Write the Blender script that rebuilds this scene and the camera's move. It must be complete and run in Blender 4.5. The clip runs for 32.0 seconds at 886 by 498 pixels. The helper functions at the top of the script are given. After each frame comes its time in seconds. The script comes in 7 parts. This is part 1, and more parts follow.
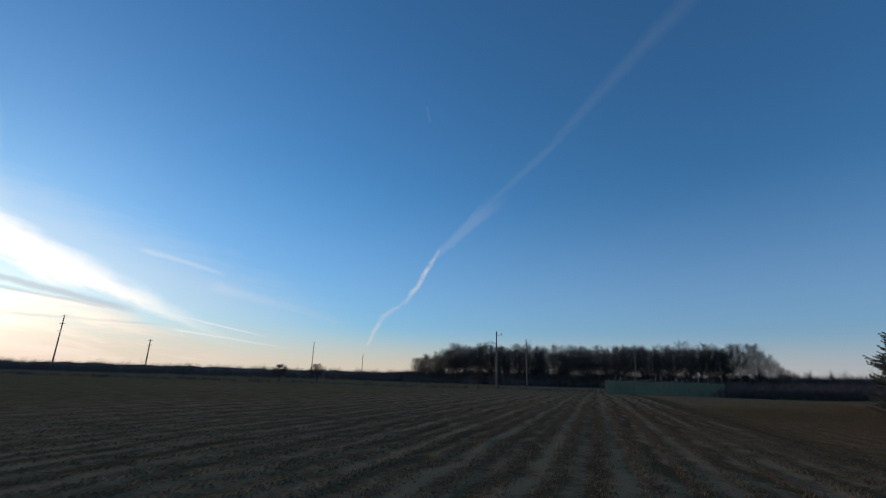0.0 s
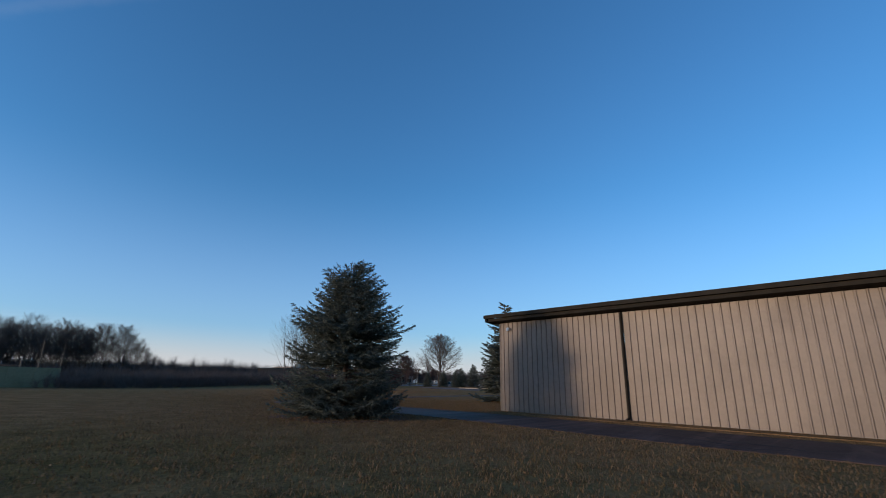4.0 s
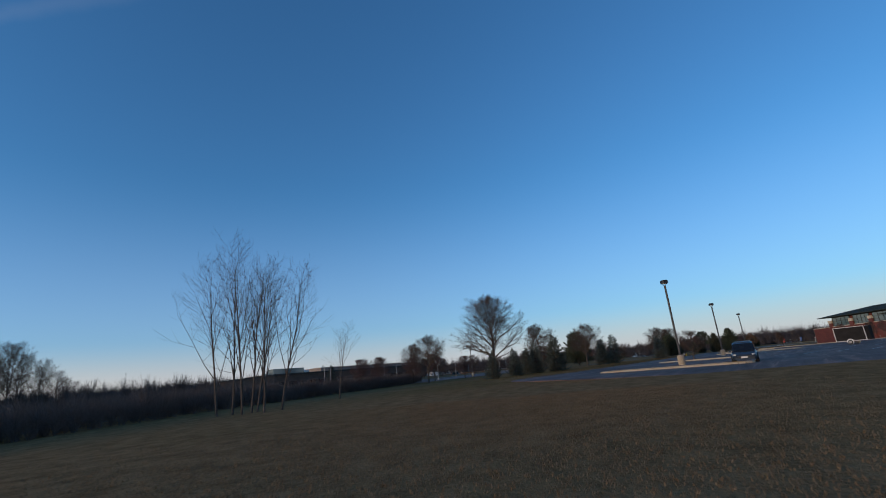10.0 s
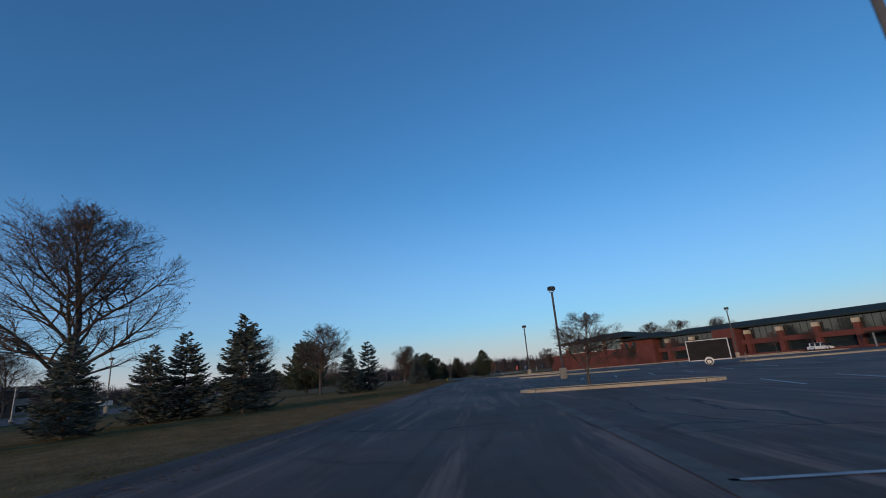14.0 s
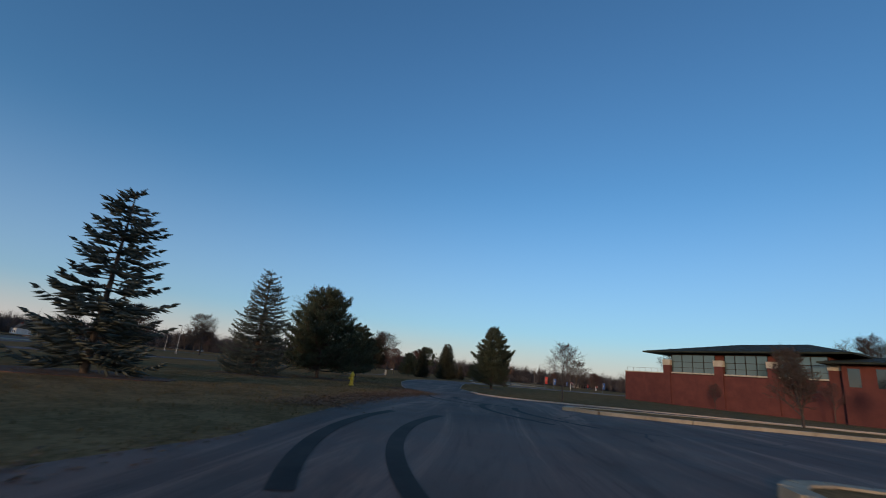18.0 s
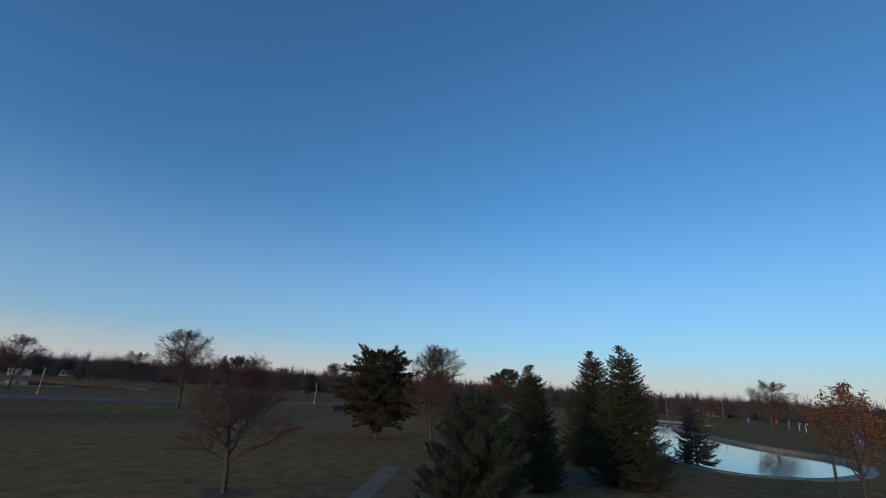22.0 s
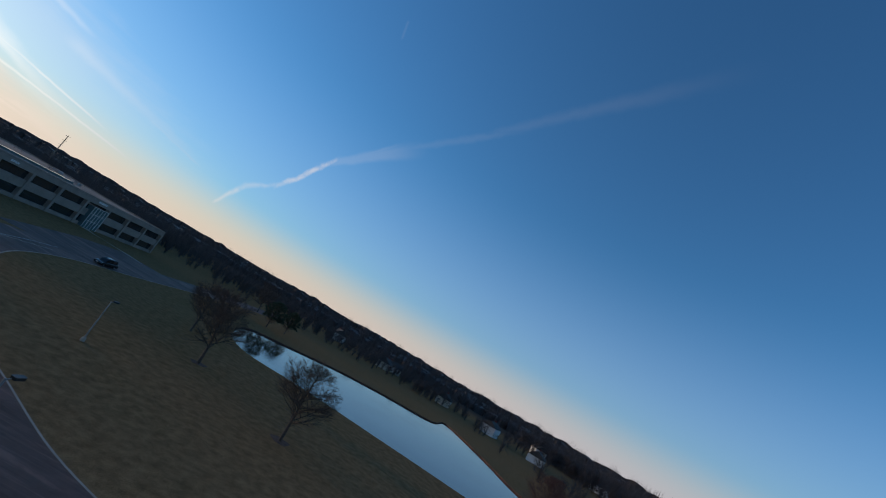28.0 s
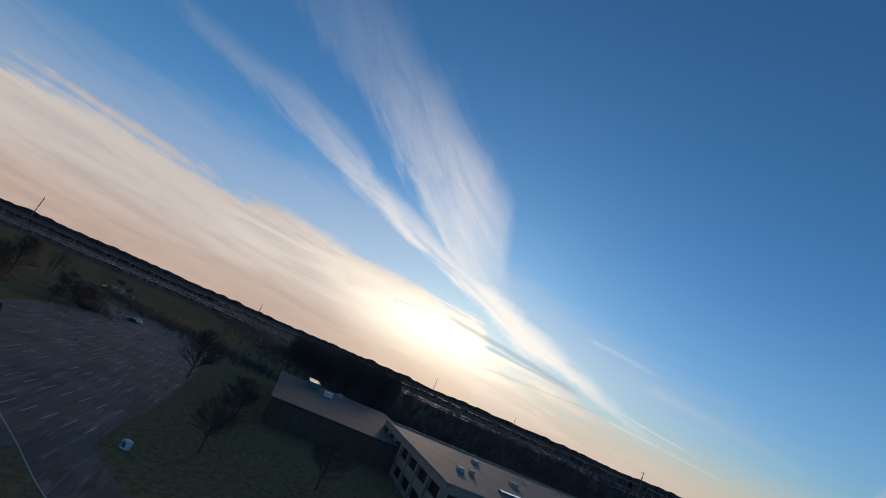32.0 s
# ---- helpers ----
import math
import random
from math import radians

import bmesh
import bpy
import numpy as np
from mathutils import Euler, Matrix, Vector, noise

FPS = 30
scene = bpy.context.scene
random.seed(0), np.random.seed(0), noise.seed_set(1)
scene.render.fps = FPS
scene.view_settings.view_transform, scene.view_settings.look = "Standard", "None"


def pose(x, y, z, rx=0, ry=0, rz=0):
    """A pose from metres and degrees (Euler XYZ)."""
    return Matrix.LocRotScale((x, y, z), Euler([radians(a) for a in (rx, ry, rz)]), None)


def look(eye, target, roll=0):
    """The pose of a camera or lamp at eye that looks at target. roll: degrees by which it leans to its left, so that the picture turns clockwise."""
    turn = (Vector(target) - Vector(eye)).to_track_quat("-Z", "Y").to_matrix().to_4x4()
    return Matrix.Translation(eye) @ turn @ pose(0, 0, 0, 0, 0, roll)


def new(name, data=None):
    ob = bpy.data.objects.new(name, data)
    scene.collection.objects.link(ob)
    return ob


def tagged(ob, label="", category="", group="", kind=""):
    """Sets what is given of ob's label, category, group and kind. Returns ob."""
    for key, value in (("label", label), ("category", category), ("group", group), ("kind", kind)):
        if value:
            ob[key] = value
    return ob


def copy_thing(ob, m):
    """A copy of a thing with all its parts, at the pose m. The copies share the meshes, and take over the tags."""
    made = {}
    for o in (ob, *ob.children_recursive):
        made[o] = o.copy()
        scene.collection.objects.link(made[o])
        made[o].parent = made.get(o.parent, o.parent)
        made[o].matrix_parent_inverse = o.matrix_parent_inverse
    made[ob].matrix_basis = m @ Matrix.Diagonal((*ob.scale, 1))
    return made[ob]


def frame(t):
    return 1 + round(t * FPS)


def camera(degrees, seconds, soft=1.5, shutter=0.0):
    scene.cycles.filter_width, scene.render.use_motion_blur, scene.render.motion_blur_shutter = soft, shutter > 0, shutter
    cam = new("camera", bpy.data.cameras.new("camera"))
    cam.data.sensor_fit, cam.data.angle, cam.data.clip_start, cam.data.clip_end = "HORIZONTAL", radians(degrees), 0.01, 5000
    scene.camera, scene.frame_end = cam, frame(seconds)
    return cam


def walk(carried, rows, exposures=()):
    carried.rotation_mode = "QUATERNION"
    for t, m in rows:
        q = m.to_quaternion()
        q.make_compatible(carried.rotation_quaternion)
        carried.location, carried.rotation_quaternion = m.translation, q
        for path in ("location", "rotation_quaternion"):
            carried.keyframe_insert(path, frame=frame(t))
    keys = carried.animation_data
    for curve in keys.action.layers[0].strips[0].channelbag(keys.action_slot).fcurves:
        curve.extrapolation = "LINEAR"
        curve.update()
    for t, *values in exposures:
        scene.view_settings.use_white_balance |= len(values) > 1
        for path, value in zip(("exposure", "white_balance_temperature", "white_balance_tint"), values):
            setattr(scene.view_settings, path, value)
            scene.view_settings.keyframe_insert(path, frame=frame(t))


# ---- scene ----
import mathutils

PATH = [
    (0.0, 0.00, 0.00, 1.56, 0.00, 16.00, 1.81),
    (0.5, 0.70, 3.46, 1.38, -9.43, 16.11, -3.43),
    (1.0, 1.47, 7.22, 1.32, -20.50, 16.30, -5.38),
    (1.5, 2.70, 10.99, 1.46, -34.38, 16.07, -10.99),
    (2.0, 4.59, 14.48, 1.41, -48.38, 16.23, -12.47),
    (2.5, 7.11, 17.14, 1.56, -57.87, 16.15, -11.30),
    (3.0, 10.08, 19.31, 1.51, -66.72, 16.31, -9.87),
    (3.5, 13.74, 21.11, 1.54, -69.42, 16.58, -4.71),
    (4.0, 17.71, 22.56, 1.43, -68.26, 16.46, 1.26),
    (4.5, 21.88, 23.82, 1.23, -64.40, 15.99, 6.88),
    (5.0, 26.25, 25.12, 1.06, -57.93, 15.35, 11.99),
    (5.5, 30.86, 26.68, 1.09, -48.91, 14.73, 16.48),
    (6.0, 35.51, 28.72, 1.34, -38.97, 14.42, 19.06),
    (6.5, 39.41, 31.40, 1.42, -33.54, 14.73, 16.65),
    (7.0, 42.49, 34.61, 1.30, -31.39, 14.93, 13.93),
    (7.5, 45.24, 38.23, 1.30, -33.73, 15.21, 9.81),
    (8.0, 47.94, 42.23, 1.23, -40.40, 15.57, 4.01),
    (8.5, 51.23, 45.97, 1.62, -49.19, 15.33, -0.85),
    (9.0, 54.42, 49.37, 1.67, -58.52, 15.20, -4.66),
    (9.5, 58.21, 52.56, 1.66, -66.07, 15.26, -5.87),
    (10.0, 62.59, 54.98, 1.77, -71.83, 15.30, -5.32),
    (10.5, 67.42, 56.88, 1.73, -75.87, 15.47, -4.17),
    (11.0, 72.90, 58.32, 1.65, -81.46, 15.50, -4.88),
    (11.5, 78.63, 59.43, 1.68, -88.02, 15.45, -6.00),
    (12.0, 84.62, 60.05, 1.65, -92.53, 15.53, -5.78),
    (12.5, 91.03, 60.14, 1.62, -95.69, 15.65, -5.26),
    (13.0, 97.85, 59.79, 1.61, -98.05, 15.62, -4.34),
    (13.5, 105.13, 59.03, 1.64, -100.93, 15.61, -4.46),
    (14.0, 113.12, 57.77, 1.58, -104.21, 15.58, -4.75),
    (14.5, 121.09, 55.97, 1.39, -105.96, 15.73, -4.06),
    (15.0, 129.85, 53.51, 1.35, -106.56, 15.76, -2.94),
    (15.5, 139.39, 50.54, 1.45, -106.55, 15.64, -1.75),
    (16.0, 149.41, 47.29, 1.61, -106.27, 15.48, -0.71),
    (16.5, 159.58, 43.97, 1.74, -106.08, 15.38, -0.01),
    (17.0, 169.76, 40.64, 1.73, -106.21, 15.38, 0.32),
    (17.5, 180.31, 36.96, 1.49, -105.58, 15.32, 1.53),
    (18.0, 191.32, 33.27, 1.34, -101.15, 15.34, 5.60),
    (18.5, 202.77, 29.74, 1.30, -95.94, 15.36, 8.81),
    (19.0, 213.68, 27.50, 0.92, -95.66, 15.58, 7.83),
    (19.5, 224.52, 24.42, 1.37, -94.24, 15.46, 7.45),
    (20.0, 234.75, 22.32, 1.77, -92.14, 15.68, 8.57),
    (20.5, 244.12, 21.25, 2.27, -90.23, 15.95, 8.70),
    (21.0, 253.23, 20.95, 3.14, -90.33, 15.95, 7.22),
    (21.5, 262.70, 20.70, 3.90, -90.97, 16.74, 5.49),
    (22.0, 272.45, 21.01, 4.80, -92.36, 17.61, 3.61),
    (22.5, 282.69, 21.21, 5.92, -93.39, 17.76, 3.23),
    (23.0, 293.06, 21.57, 6.73, -94.65, 17.48, 1.25),
    (23.5, 302.34, 21.91, 7.93, -95.49, 17.46, 1.05),
    (24.0, 310.96, 21.40, 9.68, -95.69, 17.17, 0.92),
    (24.5, 319.72, 20.74, 11.20, -93.32, 16.27, 3.83),
    (25.0, 328.78, 19.61, 12.28, -86.65, 15.47, 8.72),
    (25.5, 337.94, 18.50, 13.02, -76.47, 14.93, 14.43),
    (26.0, 347.01, 18.25, 13.58, -64.22, 14.56, 20.16),
    (26.5, 355.77, 19.68, 14.10, -51.33, 14.29, 25.12),
    (27.0, 364.07, 23.10, 14.67, -38.98, 13.88, 28.70),
    (27.5, 371.77, 27.40, 15.19, -27.41, 13.19, 30.64),
    (28.0, 378.02, 32.99, 15.79, -16.97, 13.47, 30.20),
    (28.5, 382.92, 39.64, 16.50, -7.54, 13.77, 29.21),
    (29.0, 386.10, 47.47, 17.20, 1.90, 13.90, 28.78),
    (29.5, 387.06, 55.76, 18.08, 11.78, 14.34, 28.54),
    (30.0, 387.19, 64.57, 18.86, 22.49, 14.64, 28.88),
    (30.5, 385.79, 73.26, 19.66, 32.74, 15.22, 28.67),
    (31.0, 383.56, 80.91, 20.95, 42.75, 16.00, 28.01),
    (31.5, 380.09, 87.20, 22.52, 50.36, 15.97, 26.38),
    (32.0, 375.99, 92.60, 24.02, 55.87, 16.10, 23.86),
]
cam = camera(88.91, 32.0, soft=1.0, shutter=0.12)
walk(cam, [(t, pose(x, y, z, 90 + pitch, 0, yaw) @ pose(0, 0, 0, 0, 0, roll)) for t, x, y, z, yaw, pitch, roll in PATH],
     exposures=[(0.0, -0.25, 6500, 10.0), (1.0, 0.03, 6500, 10.0), (2.0, 0.18, 6500, 10.0), (3.5, 0.22, 6500, 10.0), (5.2, 0.5, 6500, 10.0), (6.0, 0.72, 6500, 10.0), (7.0, 0.26, 6500, 10.0), (8.5, 0.14, 6500, 10.0), (10.0, 0.05, 6500, 10.0), (14.0, -0.05, 6500, 10.0), (14.5, -0.044, 6500, 10.0), (16.8, -0.015, 7350, 12.0), (18.0, 0.0, 7420, 12.4), (19.5, 0.135, 7520, 13.0), (20.0, 0.18, 7420, 12.7), (21.0, 0.09, 7250, 12.0), (22.0, 0.0, 6850, 10.8), (22.6, -0.024, 6500, 10.0), (24.0, -0.08, 6500, 10.0), (27.0, 0.0, 6500, 10.0), (28.5, -0.25, 6500, 10.0), (30.0, -0.45, 6500, 10.0), (32.0, -0.5, 6500, 10.0)])

# ---- sky and sun ----
SUN_AZ, SUN_EL = 50.5, 5.5      # degrees: to the left of +y, and up


def heading(az, el):
    a, e = radians(az), radians(el)
    return Vector((-math.sin(a) * math.cos(e), math.cos(a) * math.cos(e), math.sin(e)))


class Nodes:
    """Short-hand for building node trees."""

    def __init__(self, tree):
        self.t = tree
        tree.nodes.clear()

    def add(self, kind, ins=None, operation="", clamp=False, interpolation="", blend="", feature=""):
        n = self.t.nodes.new(kind)
        if operation:
            n.operation = operation
        if clamp:
            n.use_clamp = True
        if interpolation:
            n.interpolation_type = interpolation
        if blend:
            n.data_type, n.blend_type = "RGBA", blend
        if feature:
            n.feature = feature
        for k, v in (ins or {}).items():
            self.set(n.inputs[k], v)
        return n

    def set(self, socket, v):
        if isinstance(v, bpy.types.NodeSocket):
            self.t.links.new(v, socket)
        else:
            socket.default_value = v

    def math(self, op, a, b=0.0, c=0.0, clamp=False):
        n = self.add("ShaderNodeMath", {0: a, 1: b, 2: c}, operation=op, clamp=clamp)
        return n.outputs[0]

    def dot(self, a, b):
        return self.add("ShaderNodeVectorMath", {0: a, 1: b}, operation="DOT_PRODUCT").outputs["Value"]

    def ramp(self, v, lo, hi, to_lo=0.0, to_hi=1.0, smooth=True):
        n = self.add("ShaderNodeMapRange", {0: v, 1: lo, 2: hi, 3: to_lo, 4: to_hi}, interpolation="SMOOTHSTEP" if smooth else "LINEAR")
        return n.outputs[0]

    def mix(self, f, a, b, blend="MIX"):
        n = self.add("ShaderNodeMix", blend=blend)
        self.set(n.inputs[0], f), self.set(n.inputs[6], a), self.set(n.inputs[7], b)
        return n.outputs[2]

    def noise(self, vec, scale, detail=4.0, rough=0.55, lac=2.0, dist=0.0):
        return self.add("ShaderNodeTexNoise", {"Vector": vec, "Scale": scale, "Detail": detail, "Roughness": rough, "Lacunarity": lac, "Distortion": dist}).outputs[0]


def rgb(r, g, b):
    return (r, g, b, 1.0)


world = bpy.data.worlds.new("evening_sky")
scene.world = world
world.use_nodes = True
N = Nodes(world.node_tree)
way = N.add("ShaderNodeTexCoord").outputs["Generated"]
sky = N.add("ShaderNodeTexSky")
sky.sky_type, sky.sun_disc = "NISHITA", False
sky.sun_elevation, sky.sun_rotation = radians(SUN_EL), radians(-SUN_AZ)
sky.altitude, sky.air_density, sky.dust_density, sky.ozone_density = 200.0, 1.0, 0.25, 2.5
up = N.dot(way, (0, 0, 1))
sunward = N.dot(way, heading(SUN_AZ, SUN_EL))
base = N.mix(1.0, sky.outputs[0], rgb(1.08, 1.92, 2.56), "MULTIPLY")


wob_a = N.math("SUBTRACT", N.noise(way, 9.0, 3.0), 0.5)
wob_b = N.math("SUBTRACT", N.noise(way, 34.0, 4.0), 0.5)


def both(a, b):
    return N.math("MULTIPLY", a, b)


def most(*masks):
    out = masks[0]
    for m in masks[1:]:
        out = N.math("MAXIMUM", out, m)
    return out


def streak(p0, p1, width0, width1, edge=0.2, tail=(0.08, 0.15), wander=0.5, ragged=0.5):
    """A long thin cloud along the great circle from p0 to p1 (azimuth, elevation): its mask, 0 to 1."""
    a, b = heading(*p0), heading(*p1)
    n = a.cross(b).normalized()
    e2 = n.cross(a)
    along = N.math("DIVIDE", N.math("ARCTAN2", N.dot(way, e2), N.dot(way, a)), a.angle(b))
    off = N.math("ADD", N.dot(way, n), N.math("ADD", both(wob_a, width1 * wander), both(wob_b, width0 * 2 * ragged)))
    width = N.ramp(along, 0.0, 1.0, width0, width1, smooth=False)
    across = N.ramp(N.math("DIVIDE", N.math("ABSOLUTE", off), width), edge, 1.0, 1.0, 0.0)
    ends = both(N.ramp(along, -tail[0], tail[0]), N.ramp(along, 1.0 - tail[1], 1.0 + tail[1], 1.0, 0.0))
    return both(across, ends)


DEG = 180.0 / math.pi
azd = N.math("MULTIPLY", N.math("ARCTAN2", N.dot(way, (-1, 0, 0)), N.dot(way, (0, 1, 0))), DEG)
eld = N.math("MULTIPLY", N.math("ARCSINE", up), DEG)


def profile(points):
    """An elevation that changes with the azimuth, through (azimuth, elevation) pairs."""
    a0, a1 = points[0][0], points[-1][0]
    n = N.add("ShaderNodeValToRGB", {0: N.ramp(azd, a0, a1, smooth=False)})
    ramp = n.color_ramp
    ramp.interpolation = "CARDINAL"
    while len(ramp.elements) < len(points):
        ramp.elements.new(0.5)
    for e, (a, v) in zip(ramp.elements, points):
        e.position = (a - a0) / (a1 - a0)
        e.color = (v / 50, v / 50, v / 50, 1)
    return N.math("MULTIPLY", N.dot(n.outputs[0], (1 / 3, 1 / 3, 1 / 3)), 50.0)


def drawn(along, across, tilt):
    """Noise drawn out into streaks that climb by the tilt, in degrees, to the left."""
    c, d = math.cos(radians(tilt)), math.sin(radians(tilt))
    u = N.math("ADD", N.math("MULTIPLY", azd, c * along), N.math("MULTIPLY", eld, d * along))
    w = N.math("SUBTRACT", N.math("MULTIPLY", eld, c * across), N.math("MULTIPLY", azd, d * across))
    return N.noise(N.add("ShaderNodeCombineXYZ", {0: u, 1: w}).outputs[0], 1.0, 8.0, 0.62, dist=0.5)


flat_streaks, climbing, feathers = drawn(0.07, 0.50, 3.0), drawn(0.06, 0.42, 18.0), drawn(0.10, 0.55, 38.0)
ragged_el = N.math("ADD", eld, N.math("ADD", N.math("MULTIPLY", N.math("SUBTRACT", flat_streaks, 0.5), 6.0), N.math("MULTIPLY", wob_b, 1.0)))
climb_el = N.math("ADD", eld, N.math("ADD", N.math("MULTIPLY", N.math("SUBTRACT", climbing, 0.5), 3.4), N.math("MULTIPLY", wob_b, 0.7)))
fan_el = N.math("ADD", eld, N.math("ADD", N.math("MULTIPLY", N.math("SUBTRACT", feathers, 0.5), 5.0), N.math("MULTIPLY", wob_a, 2.0)))


def above(e, edge, soft):
    return N.ramp(N.math("SUBTRACT", e, edge), -soft, soft)


def below(e, edge, soft):
    return N.ramp(N.math("SUBTRACT", e, edge), -soft, soft, 1.0, 0.0)


wisp = N.ramp(climbing, 0.30, 0.62, 0.45, 1.0)
# the vapour trail: puffed and kinked low down, then a thin fan, wide and faint high up
puffs = N.ramp(N.noise(way, 45.0, 4.0), 0.30, 0.62, 0.40, 1.0)
trail = most(both(streak((9.0, 3.7), (7.3, 7.2), 0.004, 0.0095, 0.0, wander=0.9, ragged=0.9), both(puffs, 0.50)),
             both(streak((7.4, 7.0), (4.2, 9.4), 0.009, 0.006, 0.0, ragged=0.8), both(puffs, 0.30)),
             both(streak((4.5, 9.0), (0.6, 15.6), 0.0075, 0.0065, 0.1, ragged=0.9), both(puffs, 0.62)),
             both(streak((1.3, 14.6), (-6.2, 21.4), 0.008, 0.024, 0.25, (0.2, 0.35)), 0.11),
             both(streak((-0.6, 16.6), (-4.6, 21.2), 0.005, 0.007, 0.0, (0.2, 0.4), ragged=0.8), 0.10),
             both(streak((-4.0, 20.0), (-17.0, 30.0), 0.012, 0.011, 0.0, (0.2, 0.25)), 0.042),
             both(streak((-14.5, 28.4), (-36.0, 42.0), 0.012, 0.026, 0.0, (0.2, 0.4)), 0.034))
# the cloud bank that lies over the sunset
bank_top = profile([(8, 0.6), (20, 1.9), (28, 3.2), (36, 5.8), (45.5, 6.9), (48.5, 9.4), (55, 9.7), (60, 10.4), (72, 11.4), (81, 10.4), (90, 11.2), (104, 10.4), (150, 7.0)])
bank = both(below(ragged_el, bank_top, 0.9), both(N.ramp(azd, 12, 46), N.ramp(azd, 175, 140)))
broken = N.ramp(azd, 34, 54)
bank = both(bank, N.math("MAXIMUM", broken, N.ramp(flat_streaks, 0.36, 0.58, 0.35, 1.0)))
bank_rim = both(bank, above(ragged_el, N.math("SUBTRACT", bank_top, 5.0), 3.0))
gap = most(both(streak((52.0, 8.7), (34.5, 5.9), 0.007, 0.010, 0.15, (0.1, 0.1), wander=0.8), 0.85),
           both(streak((46.0, 6.9), (36.0, 5.9), 0.006, 0.005, 0.0, wander=0.9), 0.75),
           both(streak((45.5, 4.5), (32.0, 4.6), 0.005, 0.004, 0.0, wander=1.2), 0.45),
           both(streak((59.0, 7.7), (53.5, 8.6), 0.006, 0.004, 0.0, wander=1.2), 0.40))
# the long plume that climbs out of it, and the broad feathered fan that stands on the plume
plume_low = profile([(21, 2.7), (28.3, 4.4), (31.9, 6.0), (36, 7.3), (43.8, 9.2), (53.3, 13.3), (62.8, 16.4), (72.5, 19.4), (81.7, 21.7), (90, 23.2), (97, 24.0), (125, 26)])
plume_high = profile([(21, 3.2), (28.3, 4.9), (31.9, 6.8), (36.8, 9.2), (42.8, 11.9), (47, 13.8), (52.3, 15.0), (58.8, 17.4), (68.7, 21.0), (73.7, 23.3), (81, 25.0), (88.2, 25.0), (97, 25.4), (125, 26.6)])
plume = both(both(above(climb_el, plume_low, 0.7), below(climb_el, plume_high, 1.3)), both(N.ramp(azd, 21, 34), N.math("MULTIPLY", N.ramp(azd, 46, 106, 1.0, 0.0, smooth=False), wisp)))
fan_low = profile([(44, 12.0), (53.2, 14.6), (56.5, 16.6), (61.1, 20.6), (68.2, 25.6), (79.1, 29.9), (83, 31.3), (105, 36)])
fan_high = profile([(44, 12.5), (46.2, 14.5), (47.4, 18.0), (49.2, 23.0), (54.2, 27.4), (62.9, 32.2), (73.3, 36.8), (105, 44)])
fan = both(both(above(fan_el, fan_low, 1.3), below(fan_el, fan_high, 3.0)), both(N.ramp(azd, 42, 56), both(N.ramp(azd, 50, 92, 0.74, 0.0, smooth=False), N.ramp(feathers, 0.25, 0.70, 0.55, 1.0))))
wisps = most(both(streak((55.1, 10.2), (47.7, 9.5), 0.002, 0.002, 0.0), 0.8),
             both(streak((38.0, 8.6), (31.0, 5.6), 0.005, 0.004, 0.0, wander=1.2), both(wisp, 0.6)),
             both(streak((31.5, 5.9), (21.5, 4.2), 0.0035, 0.003, 0.0, wander=1.2), both(wisp, 0.50)),
             both(streak((30.0, 4.2), (18.5, 2.9), 0.0035, 0.003, 0.0, wander=1.2), both(wisp, 0.55)),
             both(streak((34.5, 12.2), (26.5, 10.8), 0.008, 0.007, 0.0), 0.16),
             both(streak((27.0, 9.2), (14.0, 6.8), 0.016, 0.012, 0.0), 0.14),
             both(streak((18.5, 7.4), (12.5, 6.2), 0.006, 0.004, 0.0), 0.16),
             both(streak((3.0, 33.5), (2.4, 31.6), 0.004, 0.004, 0.0), 0.05))
plumes = most(plume, fan, wisps)
veil = both(below(ragged_el, profile([(-20, 0.5), (5, 3.0), (9.4, 5.2), (17.2, 8.4), (24.1, 10.3), (28.8, 12.0), (45, 16.0), (70, 18.0), (130, 12.0)]), 3.2), N.ramp(azd, 0, 30, 0.0, 0.26))
dabs = both(N.ramp(N.noise(way, 4.3, 7.0, 0.66), 0.69, 0.80), both(N.ramp(up, 0.18, 0.3), 0.16))
near_sun = N.ramp(sunward, 0.80, 0.995)
c0 = N.mix(1.0, base, rgb(0.1, 0.1, 0.1), "MULTIPLY")
c0 = N.mix(N.ramp(up, 0.0, 0.42, 0.42, 0.0), c0, rgb(0.36, 0.44, 0.74))
haze = N.ramp(up, 0.0, 0.11, 0.72, 0.0)
c1 = N.mix(haze, c0, N.mix(N.ramp(sunward, -0.3, 0.95), rgb(0.60, 0.55, 0.58), rgb(0.92, 0.69, 0.52)))
c1 = N.mix(veil, c1, N.mix(near_sun, rgb(0.80, 0.76, 0.78), rgb(1.0, 0.92, 0.84)))
bank_tone = N.mix(N.ramp(eld, 1.0, 8.0), rgb(0.80, 0.60, 0.50), rgb(0.90, 0.79, 0.71))
c2 = N.mix(both(bank, 0.92), c1, N.mix(N.ramp(flat_streaks, 0.3, 0.7), N.mix(1.0, bank_tone, rgb(0.82, 0.81, 0.83), "MULTIPLY"), bank_tone))


# the veiled sun: clouds and air glow round it, drawn out along the bank
def add_glow(col, sharp, r, g, b, where=1.0):
    k = both(N.math("POWER", N.math("MAXIMUM", sunward, 0.0), sharp), where)
    return N.mix(1.0, col, N.mix(k, rgb(0, 0, 0), rgb(r, g, b)), "ADD")


